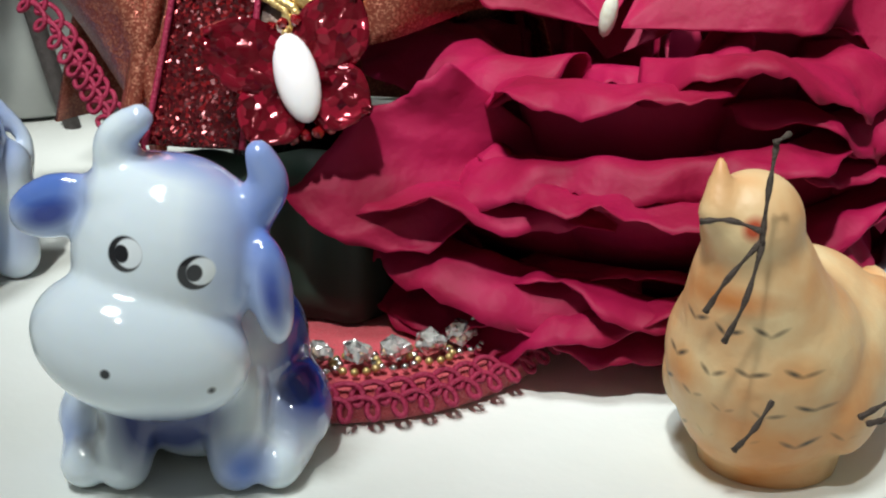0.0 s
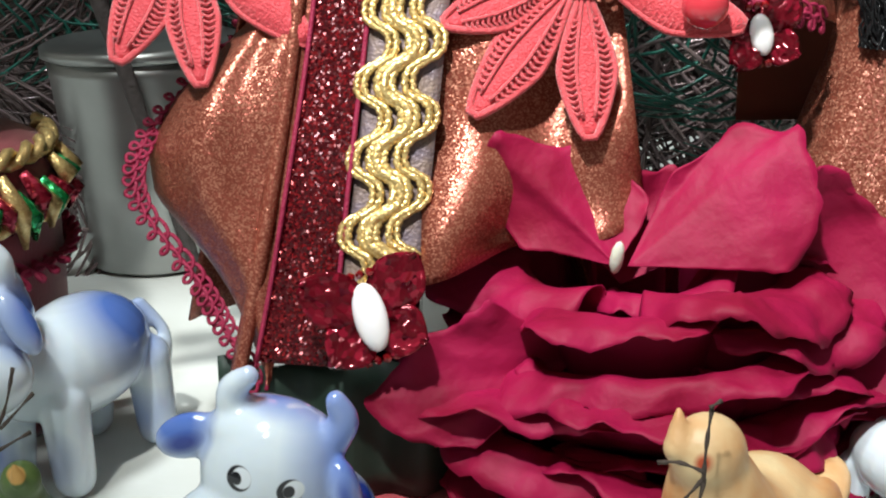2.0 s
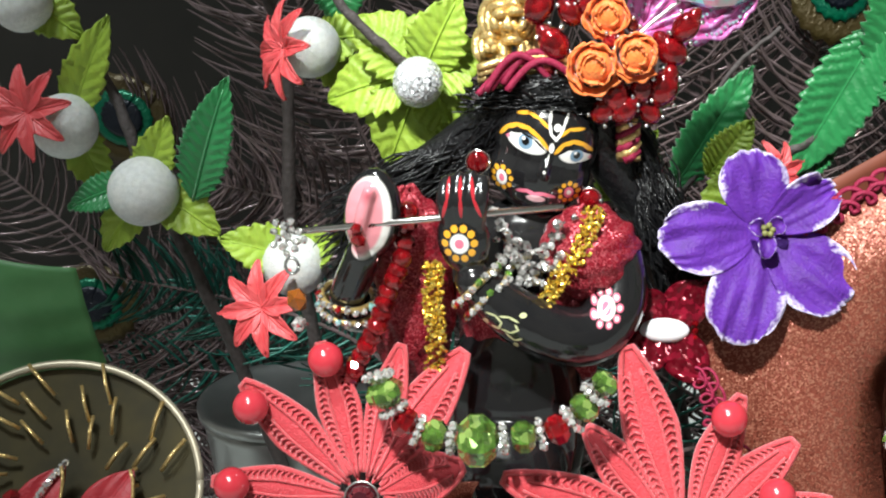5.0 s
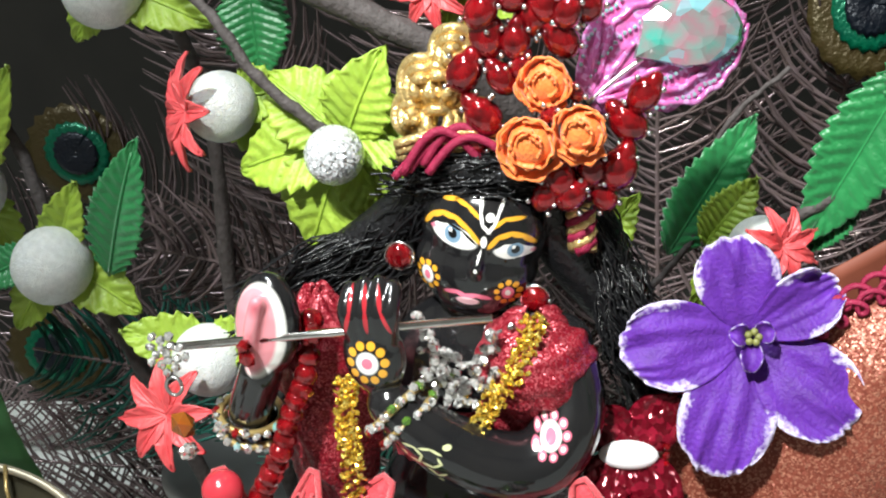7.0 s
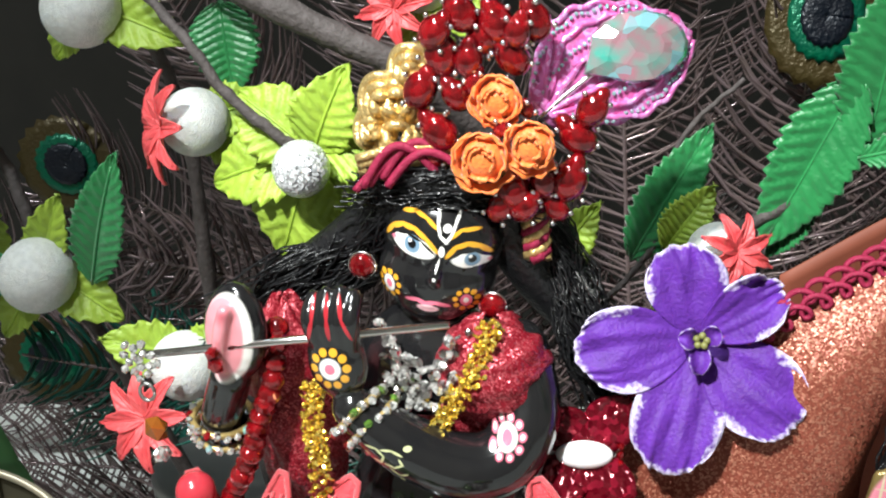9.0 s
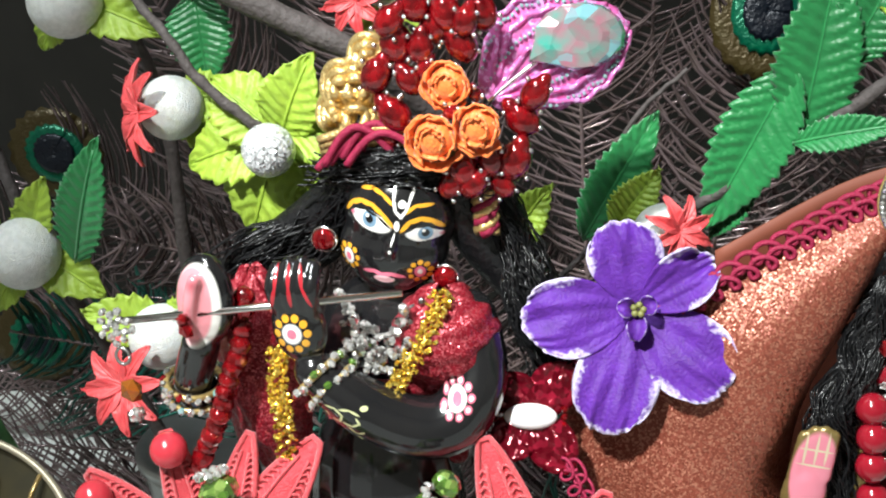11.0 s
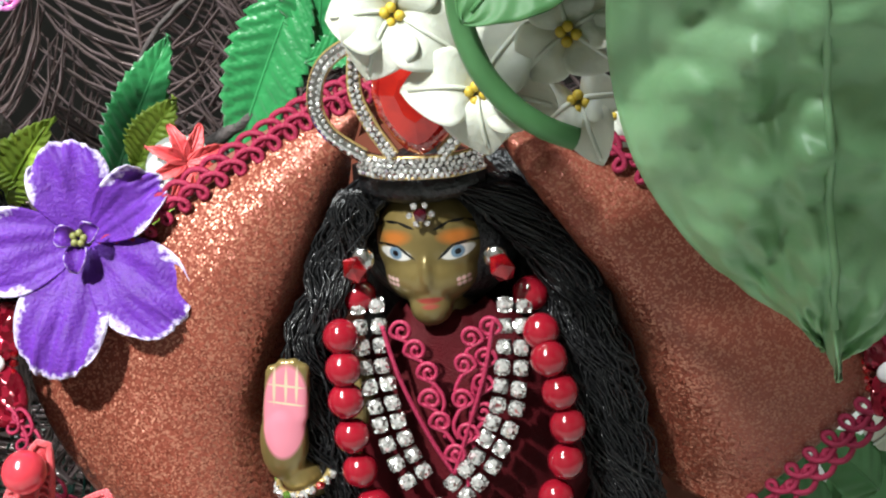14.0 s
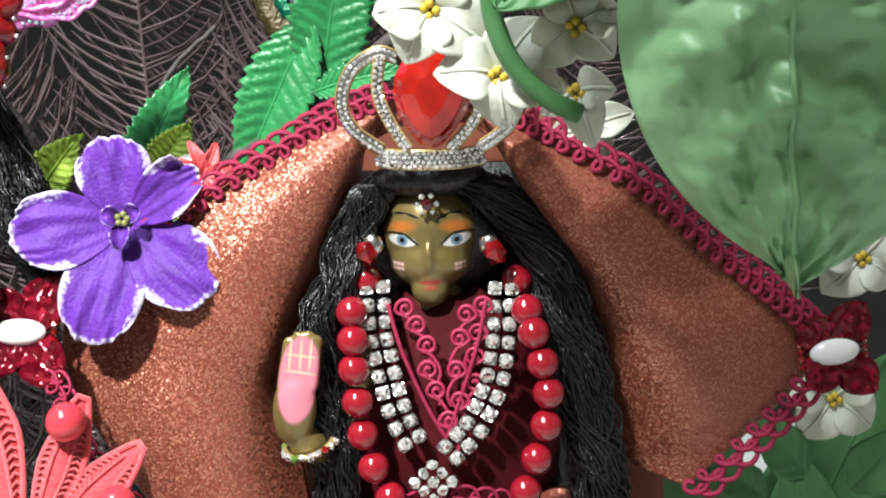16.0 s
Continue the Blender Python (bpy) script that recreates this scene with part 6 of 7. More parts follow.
# ---- fresh plant in front of the veil: large leaf, white flowers ----
plant = thing("fresh_plant", "fresh green plant with a broad leaf and white blossoms", "plant", at=(280, -28, 0))


def broad(u, v):
    """Broad puckered leaf: v from its base at the top to the tip."""
    q = (u - 0.5) * 2
    w = (27 if q < 0 else 40) * math.sin(math.pi * (0.1 + 0.9 * v) ** 0.72) ** 0.8
    w = max(w, 1.6)
    x = 136.5 + 2 * v + w * q
    z = 232 - 69 * v + 7 * abs(q) * (1 - v) - 1.5 * q - 9 * math.sin(math.pi * v) * q * q
    vein = abs(((v * 4.0 - abs(q) * 1.1) % 1.0) - 0.5)
    cell = abs(math.sin(v * 38 + abs(q) * 4)) * abs(math.sin(q * 10 + v * 5)) * (1 - q ** 4)
    puff = 1.3 * cell + 9.0 * vein * (1 - abs(q) ** 3) + 1.5 * noise.noise(Vector((q * 4, v * 7, 1))) + 0.8 * noise.noise(Vector((q * 11, v * 18, 6)))
    return V(x, -57 + 7 * abs(q) + 6 * v - puff * 1.1, z)


BROAD = shade("broad_leaf", (0.19, 0.38, 0.18), 0.42, tone=(0.33, 0.53, 0.31), scale=60, bump=0.35, bump_scale=360, sub=0.2)
part("broad_leaf", sheet(bmesh.new(), broad, 70, 80, 0.0006), BROAD, plant, "broad puckered green leaf")
part("leaf_stalk", tube(bmesh.new(), spline([V(136.5, -53, 231), V(150, -58, 258), V(200, -60, 285), V(262, -45, 220), V(280, -30, 90), V(282, -28, 0)], 8), 0.0018, 8), LEAF, plant)
part("midrib", tube(bmesh.new(), [broad(0.5, k / 20) + V(0, 0.1, 0) for k in range(19)], 0.0006, 6), BROAD, plant)


def blossom(c, tips, w, n, label="white waxy blossom"):
    fl = None
    for i, t in enumerate(tips):
        bm = leaf_mesh(bmesh.new(), c, t, w, n, pleats=2, depth=0.15, teeth=1, bow=4.0)
        ob = part("petal", bm, WHITE_PETAL, plant if fl is None else plant, label)
    bm = bmesh.new()
    for k in range(4):
        ball(bm, (c[0] + 1.2 * math.sin(k * 1.7), c[1] - 2, c[2] + 1.2 * math.cos(k * 1.7)), 0.9, u=8, v=6)
    part("stamen", bm, shade("yellow_stamen", (0.6, 0.42, 0.04), 0.5, scale=500), plant, "yellow stamens")


blossom((89, -23, 199.5), [(78.5, -27, 202), (90, -28, 191.5), (101, -25, 197), (97, -24, 210)], 13, (0, -0.9, 0.4))
blossom((77, -21, 212.5), [(67, -24, 213.5), (72, -26, 204.5), (88, -25, 205.5), (81, -22, 222)], 14, (0, -0.9, 0.3))
blossom((104, -12, 194), [(98, -15, 191.5), (107, -17, 184.5), (111, -14, 195)], 9, (0, -0.9, 0.3))
blossom((104, -25, 208), [(96, -26, 202), (111, -27, 203), (112, -25, 212), (102, -24, 217)], 11, (0, -0.9, 0.3))
blossom((107, 32, 179), [(99.5, 30, 178), (113, 30, 173), (119, 32, 183)], 9, (0, -0.9, 0.3))
blossom((172, 36, 144), [(160, 34, 150), (163, 34, 136), (180, 34, 138), (180, 36, 152)], 13, (0, -0.9, 0.3))
blossom((166, 38, 108), [(153, 36, 114), (158, 36, 98), (176, 36, 100), (176, 38, 116)], 13, (0, -0.9, 0.3))
part("flower_stalk", tube(bmesh.new(), spline([V(278, -28, 0), V(270, -34, 170), V(190, -48, 282), V(110, -44, 256), V(91, -36, 232), V(88.6, -32, 216), V(90.4, -31.5, 206), V(94.3, -31, 199.4), V(99, -30, 195), V(104, -29, 192.2)], 8), 0.0019, 8), LEAF, plant)
part("flower_stalk", tube(bmesh.new(), spline([V(100, -15, 200), V(104, -14, 214), V(112, -22, 240), V(190, -40, 280), V(268, -30, 170), V(276, -24, 0)], 8), 0.001, 8), LEAF, plant)
for base, tip, w in (((160, 40, 86), (146, 34, 104), 14), ((172, 44, 80), (184, 38, 98), 16), ((150, 40, 80), (136, 34, 92), 12), ((182, 46, 150), (176, 38, 166), 12), ((150, 70, 20), (186, 56, 112), 40), ((120, 74, 10), (142, 62, 100), 36), ((190, 66, 20), (214, 50, 110), 40), ((165, 60, 10), (160, 50, 88), 34), ((105, -26, 226), (90, -38, 214), 20), ((120, -20, 232), (108, -34, 216), 18)):
    part("small_leaf", leaf_mesh(bmesh.new(), base, tip, w, FACE, pleats=5, depth=0.5, teeth=1), LEAF, plant, "small green leaf")


# Tip is in view; the unseen upper part is added to shade the veil.
def upper(u, v):
    """A second broad leaf that leans out over the veil, its underside to the front."""
    q = (u - 0.5) * 2
    w = (24 if q < 0 else 20) * math.sin(math.pi * (0.08 + 0.9 * v)) ** 0.5
    vein = abs(((v * 6.0 - abs(q) * 1.2) % 1.0) - 0.5)
    return V(97 + 6 * v * v + w * q, -102 + 40 * v + 3 * abs(q) - 2.4 * vein * (1 - abs(q) ** 3) + 1.6 * noise.noise(Vector((u * 7, v * 12, 4))), 308 - 84 * v - 4 * q * q)


part("broad_leaf", sheet(bmesh.new(), upper, 40, 40, 0.0006), BROAD, plant, "broad puckered green leaf")
part("leaf_stalk", tube(bmesh.new(), spline([V(97, -102, 308), V(130, -90, 325), V(200, -45, 290), V(265, -40, 200), V(279, -30, 0)], 8), 0.0015, 8), LEAF, plant)
# large leaf at the far left
solo("fresh_leaf", sheet(bmesh.new(), lambda u, v: V(-228 + 50 * u - 8 * v * u, 46 - 5 * math.sin(u * 3) - 3 * math.sin(v * 3) - 0.9 * abs(((v * 4 - u) % 1) - 0.5), 110 + 46 * v * (1 - 0.12 * u) - 3 * u), 24, 24, 0.0005), LEAF, "broad smooth green leaf among the feathers", "leaf")


# ---- porcelain cows, painted birds ----
BLUE, DEEP, INK = (0.1, 0.19, 0.55), (0.02, 0.05, 0.3), (0.012, 0.013, 0.018)


def glaze(name, marks):
    return paint(shade(name, (0.7, 0.78, 0.84), 0.1, tone=(0.62, 0.73, 0.83), scale=40, clear=0.5, sub=0.1), marks)


def cow(name_label, origin, turn, marks, build):
    m = glaze("blue_white_glaze", marks)
    bm = bmesh.new()
    build(bm)
    ob = solo("cow_figurine", bm, m, name_label, "figurine", "porcelain cows")
    ob.location = V(origin)
    ob.rotation_euler = Euler([radians(a) for a in turn])
    merged(ob, 0.6, 5)
    return ob


def cow_head(bm, c, tilt):
    """Head with muzzle, ears and horns; tilt leans it to one side."""
    r = Euler((0, radians(tilt), 0)).to_matrix()
    at = lambda *p: tuple(Vector(c) + r @ Vector(p))
    ball(bm, c, (11.8, 10.5, 12.5), (0, tilt, 0), 24, 16)
    ball(bm, at(-0.5, 0.5, 5.5), (11.6, 8.6, 6.4), (0, tilt, 0), 24, 16)
    ball(bm, at(0, -5.5, -10), (13.4, 10, 8.8), (0, tilt, 0), 28, 18)
    for s in (-1, 1):
        chain(bm, [at(s * 8.0, 0, 8), at(s * 9.2, -0.6, 12.2), at(s * 7.2, -1.4, 15.6)], [3.2, 2.6, 1.8], 8)
        ball(bm, at(-14.4, 0, 1.8) if s < 0 else at(13.0, -3.5, 0.5), (6.2, 2.4, 4.0) if s < 0 else (2.7, 3.4, 7.2), (0, tilt - 34 if s < 0 else tilt - 24, 0), 16, 10)


def cow_sitting(bm):
    ball(bm, (2, 9, 12), (13, 15, 12.5), u=24, v=16)
    ball(bm, (1, 1, 12), (10.5, 9, 11), u=20, v=14)
    cow_head(bm, (-0.5, -3, 30), 17)
    for s in (-1, 1):
        chain(bm, [(s * 6, -3, 12), (s * 7, -7, 3.4)], [4.8, 3.4], 8)
        ball(bm, (s * 11.5 + 0.5, 6, 6.2), (6.0, 11, 6.2), (0, 0, s * 14), 16, 10)
        chain(bm, [(s * 13, -1, 3.2), (s * 12, -6.5, 3.2)], [3.4, 3.2], 6)


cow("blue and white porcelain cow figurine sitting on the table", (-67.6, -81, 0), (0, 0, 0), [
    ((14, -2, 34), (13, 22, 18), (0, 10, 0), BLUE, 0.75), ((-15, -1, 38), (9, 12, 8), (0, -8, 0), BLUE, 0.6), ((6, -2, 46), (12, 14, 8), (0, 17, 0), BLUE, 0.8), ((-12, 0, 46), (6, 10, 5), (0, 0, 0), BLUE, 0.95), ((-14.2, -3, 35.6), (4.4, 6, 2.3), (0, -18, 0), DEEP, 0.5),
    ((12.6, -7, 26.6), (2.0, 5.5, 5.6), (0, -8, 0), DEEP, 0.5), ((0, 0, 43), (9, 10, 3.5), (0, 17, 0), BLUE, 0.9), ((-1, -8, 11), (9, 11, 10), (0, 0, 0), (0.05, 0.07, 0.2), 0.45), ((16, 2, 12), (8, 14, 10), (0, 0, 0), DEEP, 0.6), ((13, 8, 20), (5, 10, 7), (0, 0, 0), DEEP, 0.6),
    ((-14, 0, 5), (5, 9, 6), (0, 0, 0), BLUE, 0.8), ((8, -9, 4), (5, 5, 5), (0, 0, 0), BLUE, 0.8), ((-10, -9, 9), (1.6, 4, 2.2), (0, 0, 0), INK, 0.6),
    ((-3.6, -13, 33.2), (2.2, 4.5, 2.2), (0, 0, 0), INK, 0.12), ((-3.1, -13, 33.3), (1.75, 4.5, 1.8), (0, 0, 0), (0.75, 0.8, 0.84), 0.15), ((-4.0, -13, 33.2), (1.0, 5, 1.15), (0, 0, 0), INK, 0.2),
    ((4.4, -13, 30.9), (2.2, 4.5, 2.2), (0, 0, 0), INK, 0.12), ((5.0, -13, 31), (1.75, 4.5, 1.8), (0, 0, 0), (0.75, 0.8, 0.84), 0.15), ((4.2, -13, 30.9), (1.0, 5, 1.15), (0, 0, 0), INK, 0.2),
    ((-5.4, -17.5, 20.8), (0.75, 4, 0.75), (0, 0, 0), INK, 0.4), ((6.0, -17.5, 17.4), (0.75, 4, 0.75), (0, 0, 0), INK, 0.4)], cow_sitting)


def cow_standing(bm):
    ball(bm, (4, 16, 25), (12.5, 20, 12.5), u=24, v=16)
    ball(bm, (1, 3, 26), (10, 9, 11), u=20, v=14)
    cow_head(bm, (-3, -6, 40), -6)
    for x, y in ((-5, 3), (9, 2), (-3, 29), (12, 29)):
        chain(bm, [(x, y, 20), (x * 1.1, y - 0.5, 4)], [5.2, 4.4], 8)
    chain(bm, [(8, 34, 30), (13, 35, 24), (14, 33, 18)], [1.8, 1.4, 1.6], 6)


cow("blue and white porcelain cow figurine standing by the skirt", (-131, -37, 0), (0, 0, -14), [
    ((11, 22, 31), (13, 17, 15), (0, 0, 0), BLUE, 0.6), ((12, 28, 8), (7, 7, 9), (0, 0, 0), BLUE, 0.8), ((9, 1, 9), (5, 6, 11), (0, 0, 0), DEEP, 0.7), ((-6, 0, 8), (5, 6, 8), (0, 0, 0), BLUE, 0.8),
    ((11, -5, 42), (11, 13, 11), (0, 0, 0), BLUE, 0.6), ((-17, -6, 42), (6, 7, 6), (0, 0, 0), BLUE, 0.7), ((-9, -3, 53), (8, 10, 9), (0, 0, 0), BLUE, 0.9),
    ((-7.4, -16, 42.2), (2, 4, 2), (0, 0, 0), INK, 0.12), ((-6.9, -16, 42.4), (1.5, 4, 1.6), (0, 0, 0), (0.75, 0.8, 0.84), 0.15), ((-7.6, -16, 42.2), (0.95, 4.6, 1.0), (0, 0, 0), INK, 0.2),
    ((1.4, -16, 42.6), (2, 4, 2), (0, 0, 0), INK, 0.12), ((1.9, -16, 42.8), (1.5, 4, 1.6), (0, 0, 0), (0.75, 0.8, 0.84), 0.15), ((1.2, -16, 42.6), (0.95, 4.6, 1.0), (0, 0, 0), INK, 0.2),
    ((-8, -20.5, 28), (0.7, 4, 0.7), (0, 0, 0), INK, 0.4), ((2, -20.5, 29), (0.7, 4, 0.7), (0, 0, 0), INK, 0.4)], cow_standing)
cow("blue and white porcelain cow figurine beside the painted bird", (44, -60, 0), (0, 0, 30), [
    ((0, 4, 44), (9, 12, 9), (0, 0, 0), BLUE, 0.8), ((12, 20, 28), (8, 12, 9), (0, 0, 0), BLUE, 0.8), ((-14, -6, 42), (6, 7, 6), (0, 0, 0), DEEP, 0.7)], lambda bm: cow_standing(bm)).scale = (0.62, 0.62, 0.62)


def bird(origin, turn, scale, colour, tone, marks, label):
    m = paint(shade("painted_plaster", colour, 0.5, tone=tone, scale=75, bump=0.35, bump_scale=500, amount=1.0), marks)
    bm = bmesh.new()
    ball(bm, (0, 4, 13), (12.5, 17, 13), (18, 0, 0), 24, 16)
    ball(bm, (0, -3, 17), (10.0, 10, 12), (12, 0, 0), 20, 14)
    ball(bm, (0, -9, 33.8), (5.9, 6.3, 6.2), u=20, v=14)
    chain(bm, [(0, -8, 32), (0, -6, 25), (0, -2, 16)], [5.6, 8.4, 12.0])
    chain(bm, [(-2.0, -14, 36), (-2.5, -13, 41.5)], [2.4, 0.8], 6)
    for s in (-1, 1):
        ball(bm, (s * 8.6, 8, 13), (4.5, 14, 9), (20, 0, s * 10), 16, 10)
    ball(bm, (0, 24, 12), (7, 12, 3.4), (20, 0, 0), 16, 10)
    chain(bm, [(0, 2, 6), (0, 2, 2)], [9, 9], 3)
    ob = solo("bird_figurine", bm, m, label, "figurine", "bird figurines")
    ob.location, ob.rotation_euler, ob.scale = V(origin), Euler([radians(a) for a in turn]), (scale,) * 3
    return merged(ob, 0.6, 18)


DUSK = (0.07, 0.05, 0.03)
scal = []
rnd = random.Random(12)
for k in range(20):
    row, col = k // 5, k % 5
    x, z = -8.5 + col * 4.6 + (row % 2) * 2.2 + rnd.uniform(-0.7, 0.7), 22.5 - row * 4.8 + rnd.uniform(-0.8, 0.8)
    for lean, dx in ((32, -0.85), (-24, 0.9)):
        scal.append(((x + dx, -14 + row * 2.2, z), (rnd.uniform(1.1, 1.6), 5, 0.42), (0, lean + rnd.uniform(-12, 12), 0), DUSK, 0.8))
for x, z, r in ((-6, 15, 5), (6, 8, 6), (-3, 5, 4), (9, 18, 4)):
    scal.insert(0, ((x, -13, z), (r, 7, r * 0.8), (0, 0, 0), (0.6, 0.24, 0.06), 0.95))
bird((6.8, -80, 0), (0, 0, -36), 1.05, (0.68, 0.52, 0.29), (0.6, 0.24, 0.07), [((2.5, -15, 35), (1.5, 4, 1.8), (0, 0, 0), (0.4, 0.06, 0.02), 0.6), ((0, -12, 26), (7, 8, 2.2), (0, 0, 0), (0.5, 0.16, 0.03), 0.8)] + scal, "cream and orange painted bird figurine with dark feather strokes")
bird((-121, -66, -1), (0, 0, 40), 0.62, (0.1, 0.16, 0.04), (0.03, 0.07, 0.02), [((-3, -15, 39), (4, 6, 3), (0, 0, 0), (0.5, 0.28, 0.08), 0.2), ((0, -10, 16), (6, 6, 10), (0, 0, 0), (0.3, 0.26, 0.06), 0.8)], "small green painted bird figurine with an orange beak")


def tie(c, spots, label):
    ob = thing("dry_stem_tie", label, "dried stems", "dry stem ties", c)
    mt = shade("dry_black_stem", (0.05, 0.035, 0.025), 0.8, tone=(0.1, 0.07, 0.06), scale=900, bump=0.6, bump_scale=2500)
    for line in spots:
        part("stem", tube(bmesh.new(), spline([V(p) for p in line], 5), [0.0003 + 0.00012 * math.sin(k * 1.7) for k in range(5 * (len(line) - 1))] + [0.00045], 5), mt, ob)


tie((0, -98, 34), [[(0.6, -98, 48), (-0.2, -99.5, 43), (-0.6, -100, 37)], [(-0.4, -100, 38.5), (-4, -99, 39.5), (-7, -98, 39)], [(-0.6, -100, 37.5), (-4, -100, 33), (-6, -99.5, 29)], [(-0.4, -100, 37.5), (-2, -101, 31), (-4, -101, 26)], [(2, -98, 49), (0.2, -98.5, 48)]], "dark dried stems tied at the bird's beak")
tie((2, -98, 8), [[(2, -101, 19), (0, -102, 16), (-2, -101.5, 13)], [(24, -92, 17), (17, -98, 18), (12, -101, 17)], [(24, -92, 16), (18, -98, 16), (13, -101, 16.2)]], "dark dried stems hanging on the bird's breast")
tie((-120, -60, 30), [[(-124, -72, 24), (-120, -68, 32), (-118, -66, 40)], [(-121, -70, 30), (-126, -68, 36)], [(-120, -70, 30), (-114, -68, 36)], [(-121, -71, 26), (-115, -69, 29)]], "dark dried stems beside the green bird")


def lathe(bm, c, prof, n=40):
    rings = [[bm.verts.new(V(c[0] + r * math.cos(2 * math.pi * k / n), c[1] + r * math.sin(2 * math.pi * k / n), c[2] + z)) for k in range(n)] for r, z in prof]
    for a, b in zip(rings, rings[1:]):
        for k in range(n):
            bm.faces.new((a[k], a[(k + 1) % n], b[(k + 1) % n], b[k]))
    bm.faces.new(rings[0])
    bm.faces.new(rings[-1])
    return bm


# ---- base of the flute statue ----
base = thing("pedestal", "round red cloth base edged with maroon scroll trim and crystals", "base", at=(-52, -36, 0))
BASE_CLOTH = shade("red_woven_cloth", (0.5, 0.05, 0.07), 0.6, tone=(0.38, 0.03, 0.04), scale=900, bump=0.7, bump_scale=2400, sheen=0.3)
PX, PY = -52, -36
part("disc", lathe(bmesh.new(), (PX, PY, 0), [(35, 0.4), (35.5, 1.5), (35.5, 4), (34.5, 5), (10, 5.2)], 64), BASE_CLOTH, base)
scroll(base, [V(PX + 36 * math.cos(a), PY + 36 * math.sin(a), 4.2) for a in [k * math.pi / 40 - 0.2 for k in range(-38, 40)]], 4.0, 1.1, MAROON_CORD, towards=(0, -0.7, 0.7))
for k in range(9):
    a = -2.2 + k * 0.2
    x, y = PX + 28 * math.cos(a), PY + 28 * math.sin(a)
    bm = bmesh.new()
    gem(bm, (x, y, 8), 2.3, k)
    gem(bm, (x + 1.5, y - 1, 8.5), 1.3, k + 3)
    part("crystal", bm, CRYSTAL, base, "clear crystal in a wire setting", smooth=False)
    bm = bmesh.new()
    for j in range(12):
        ball(bm, (x + 3.3 * math.cos(j * 0.524), y + 3 * math.sin(j * 0.524), 6.2), 0.62, u=8, v=6)
    tagged(part("bead_ring", bm, SILVER if k % 2 else BRASS, base, "ring of tiny metal beads"), kind="stuff")
part("hem_cloth", sheet(bmesh.new(), lambda u, v: V(-88 + 46 * u, -44 - 5 * math.sin(u * 3.1) + 2 * math.sin(u * 20) + 3 * v, 6 + 26 * v), 30, 6, 0.0006), shade("dark_green_net", (0.012, 0.03, 0.02), 0.6, scale=300), base, "dark green net under the hem")


# ---- butterfly brooches ----
def brooch(c, normal, spin, pearl, label, span=11):
    ob = thing("butterfly_brooch", label, "brooch", "butterfly brooches", c)
    u, v, n = frame_of(normal)
    a = radians(spin)
    u, v = u * math.cos(a) + v * math.sin(a), v * math.cos(a) - u * math.sin(a)
    o = V(c)
    for sx in (-1, 1):
        for sy, L, w in ((1, 1.0, 0.75), (-1, 0.78, 0.7)):
            d = (v * sx * 0.95 + u * sy * 0.75).normalized()
            s = n.cross(d)

            def fn(x, y):
                q = (y - 0.5) * 2
                ww = span * w * 0.5 * math.sin(math.pi * (0.12 + 0.86 * x) ** 1.3) ** 0.7
                return o + (d * span * L * x + s * ww * q + n * (0.8 + 2.2 * x + 0.8 * math.cos(x * 9) * math.cos(q * 7))) * MM
            part("wing", sheet(bmesh.new(), fn, 12, 8, 0.0008), SEQUIN_WING, ob, "red glitter wing")
    bm = bmesh.new()
    m = Matrix.Translation(o + n * 0.0024) @ Matrix((u, v, n)).transposed().to_4x4() @ Matrix.Diagonal((pearl[0] * MM, pearl[1] * MM, pearl[1] * 0.7 * MM, 1))
    bmesh.ops.create_uvsphere(bm, u_segments=24, v_segments=16, radius=1, matrix=m)
    part("pearl", bm, WHITE_PEARL, ob, "oval white pearl")
    for k in range(7):
        part("red_stone", gem(bmesh.new(), (o + (u * (pearl[0] + 1.5) * (1 if k % 2 else -1) + v * (k - 3) * 0.9 + n * 1.5) * MM) / MM, 1.0, k), RED_CRYSTAL, ob, smooth=False)


SEQUIN_WING = shade("red_glitter_wing", (0.13, 0.003, 0.01), 0.12, 0.45, tone=(0.07, 0.002, 0.006), scale=200, sparkle=0.7, sparkle_scale=700, tint=(0.3, 0.01, 0.03))
brooch((-55.5, -52, 44.5), (0.05, -0.95, 0.3), 104, (6.4, 3.1), "red butterfly brooch with a white oval pearl on the hem", 14)
brooch((-21, 3, 145), (0.1, -0.9, 0.4), -4, (6.0, 3.0), "red butterfly brooch with a white oval pearl by the violet", 15)
brooch((18, -5, 87), (0.2, -0.95, 0.2), 96, (4.2, 2.4), "red butterfly brooch with a pearl beside the lace flower", 11)
brooch((161, 18, 127), (0.1, -0.95, 0.25), 4, (5.8, 3.0), "red butterfly brooch with a pearl at the veil's corner", 13)

# ---- pewter pot ----
pot = thing("pewter_pot", "plain grey metal pot standing behind the skirt", "pot", at=(-150, 122, 0))


part("body", lathe(bmesh.new(), (-150, 122, 0), [(22, 0.3), (24, 2), (26, 30), (29, 62), (29.5, 66)]), PEWTER, pot)
part("rim", lathe(bmesh.new(), (-150, 122, 0), [(29.5, 66.2), (31, 67), (31, 69.5), (29, 70.5), (27, 69)]), PEWTER, pot, "rolled rim")

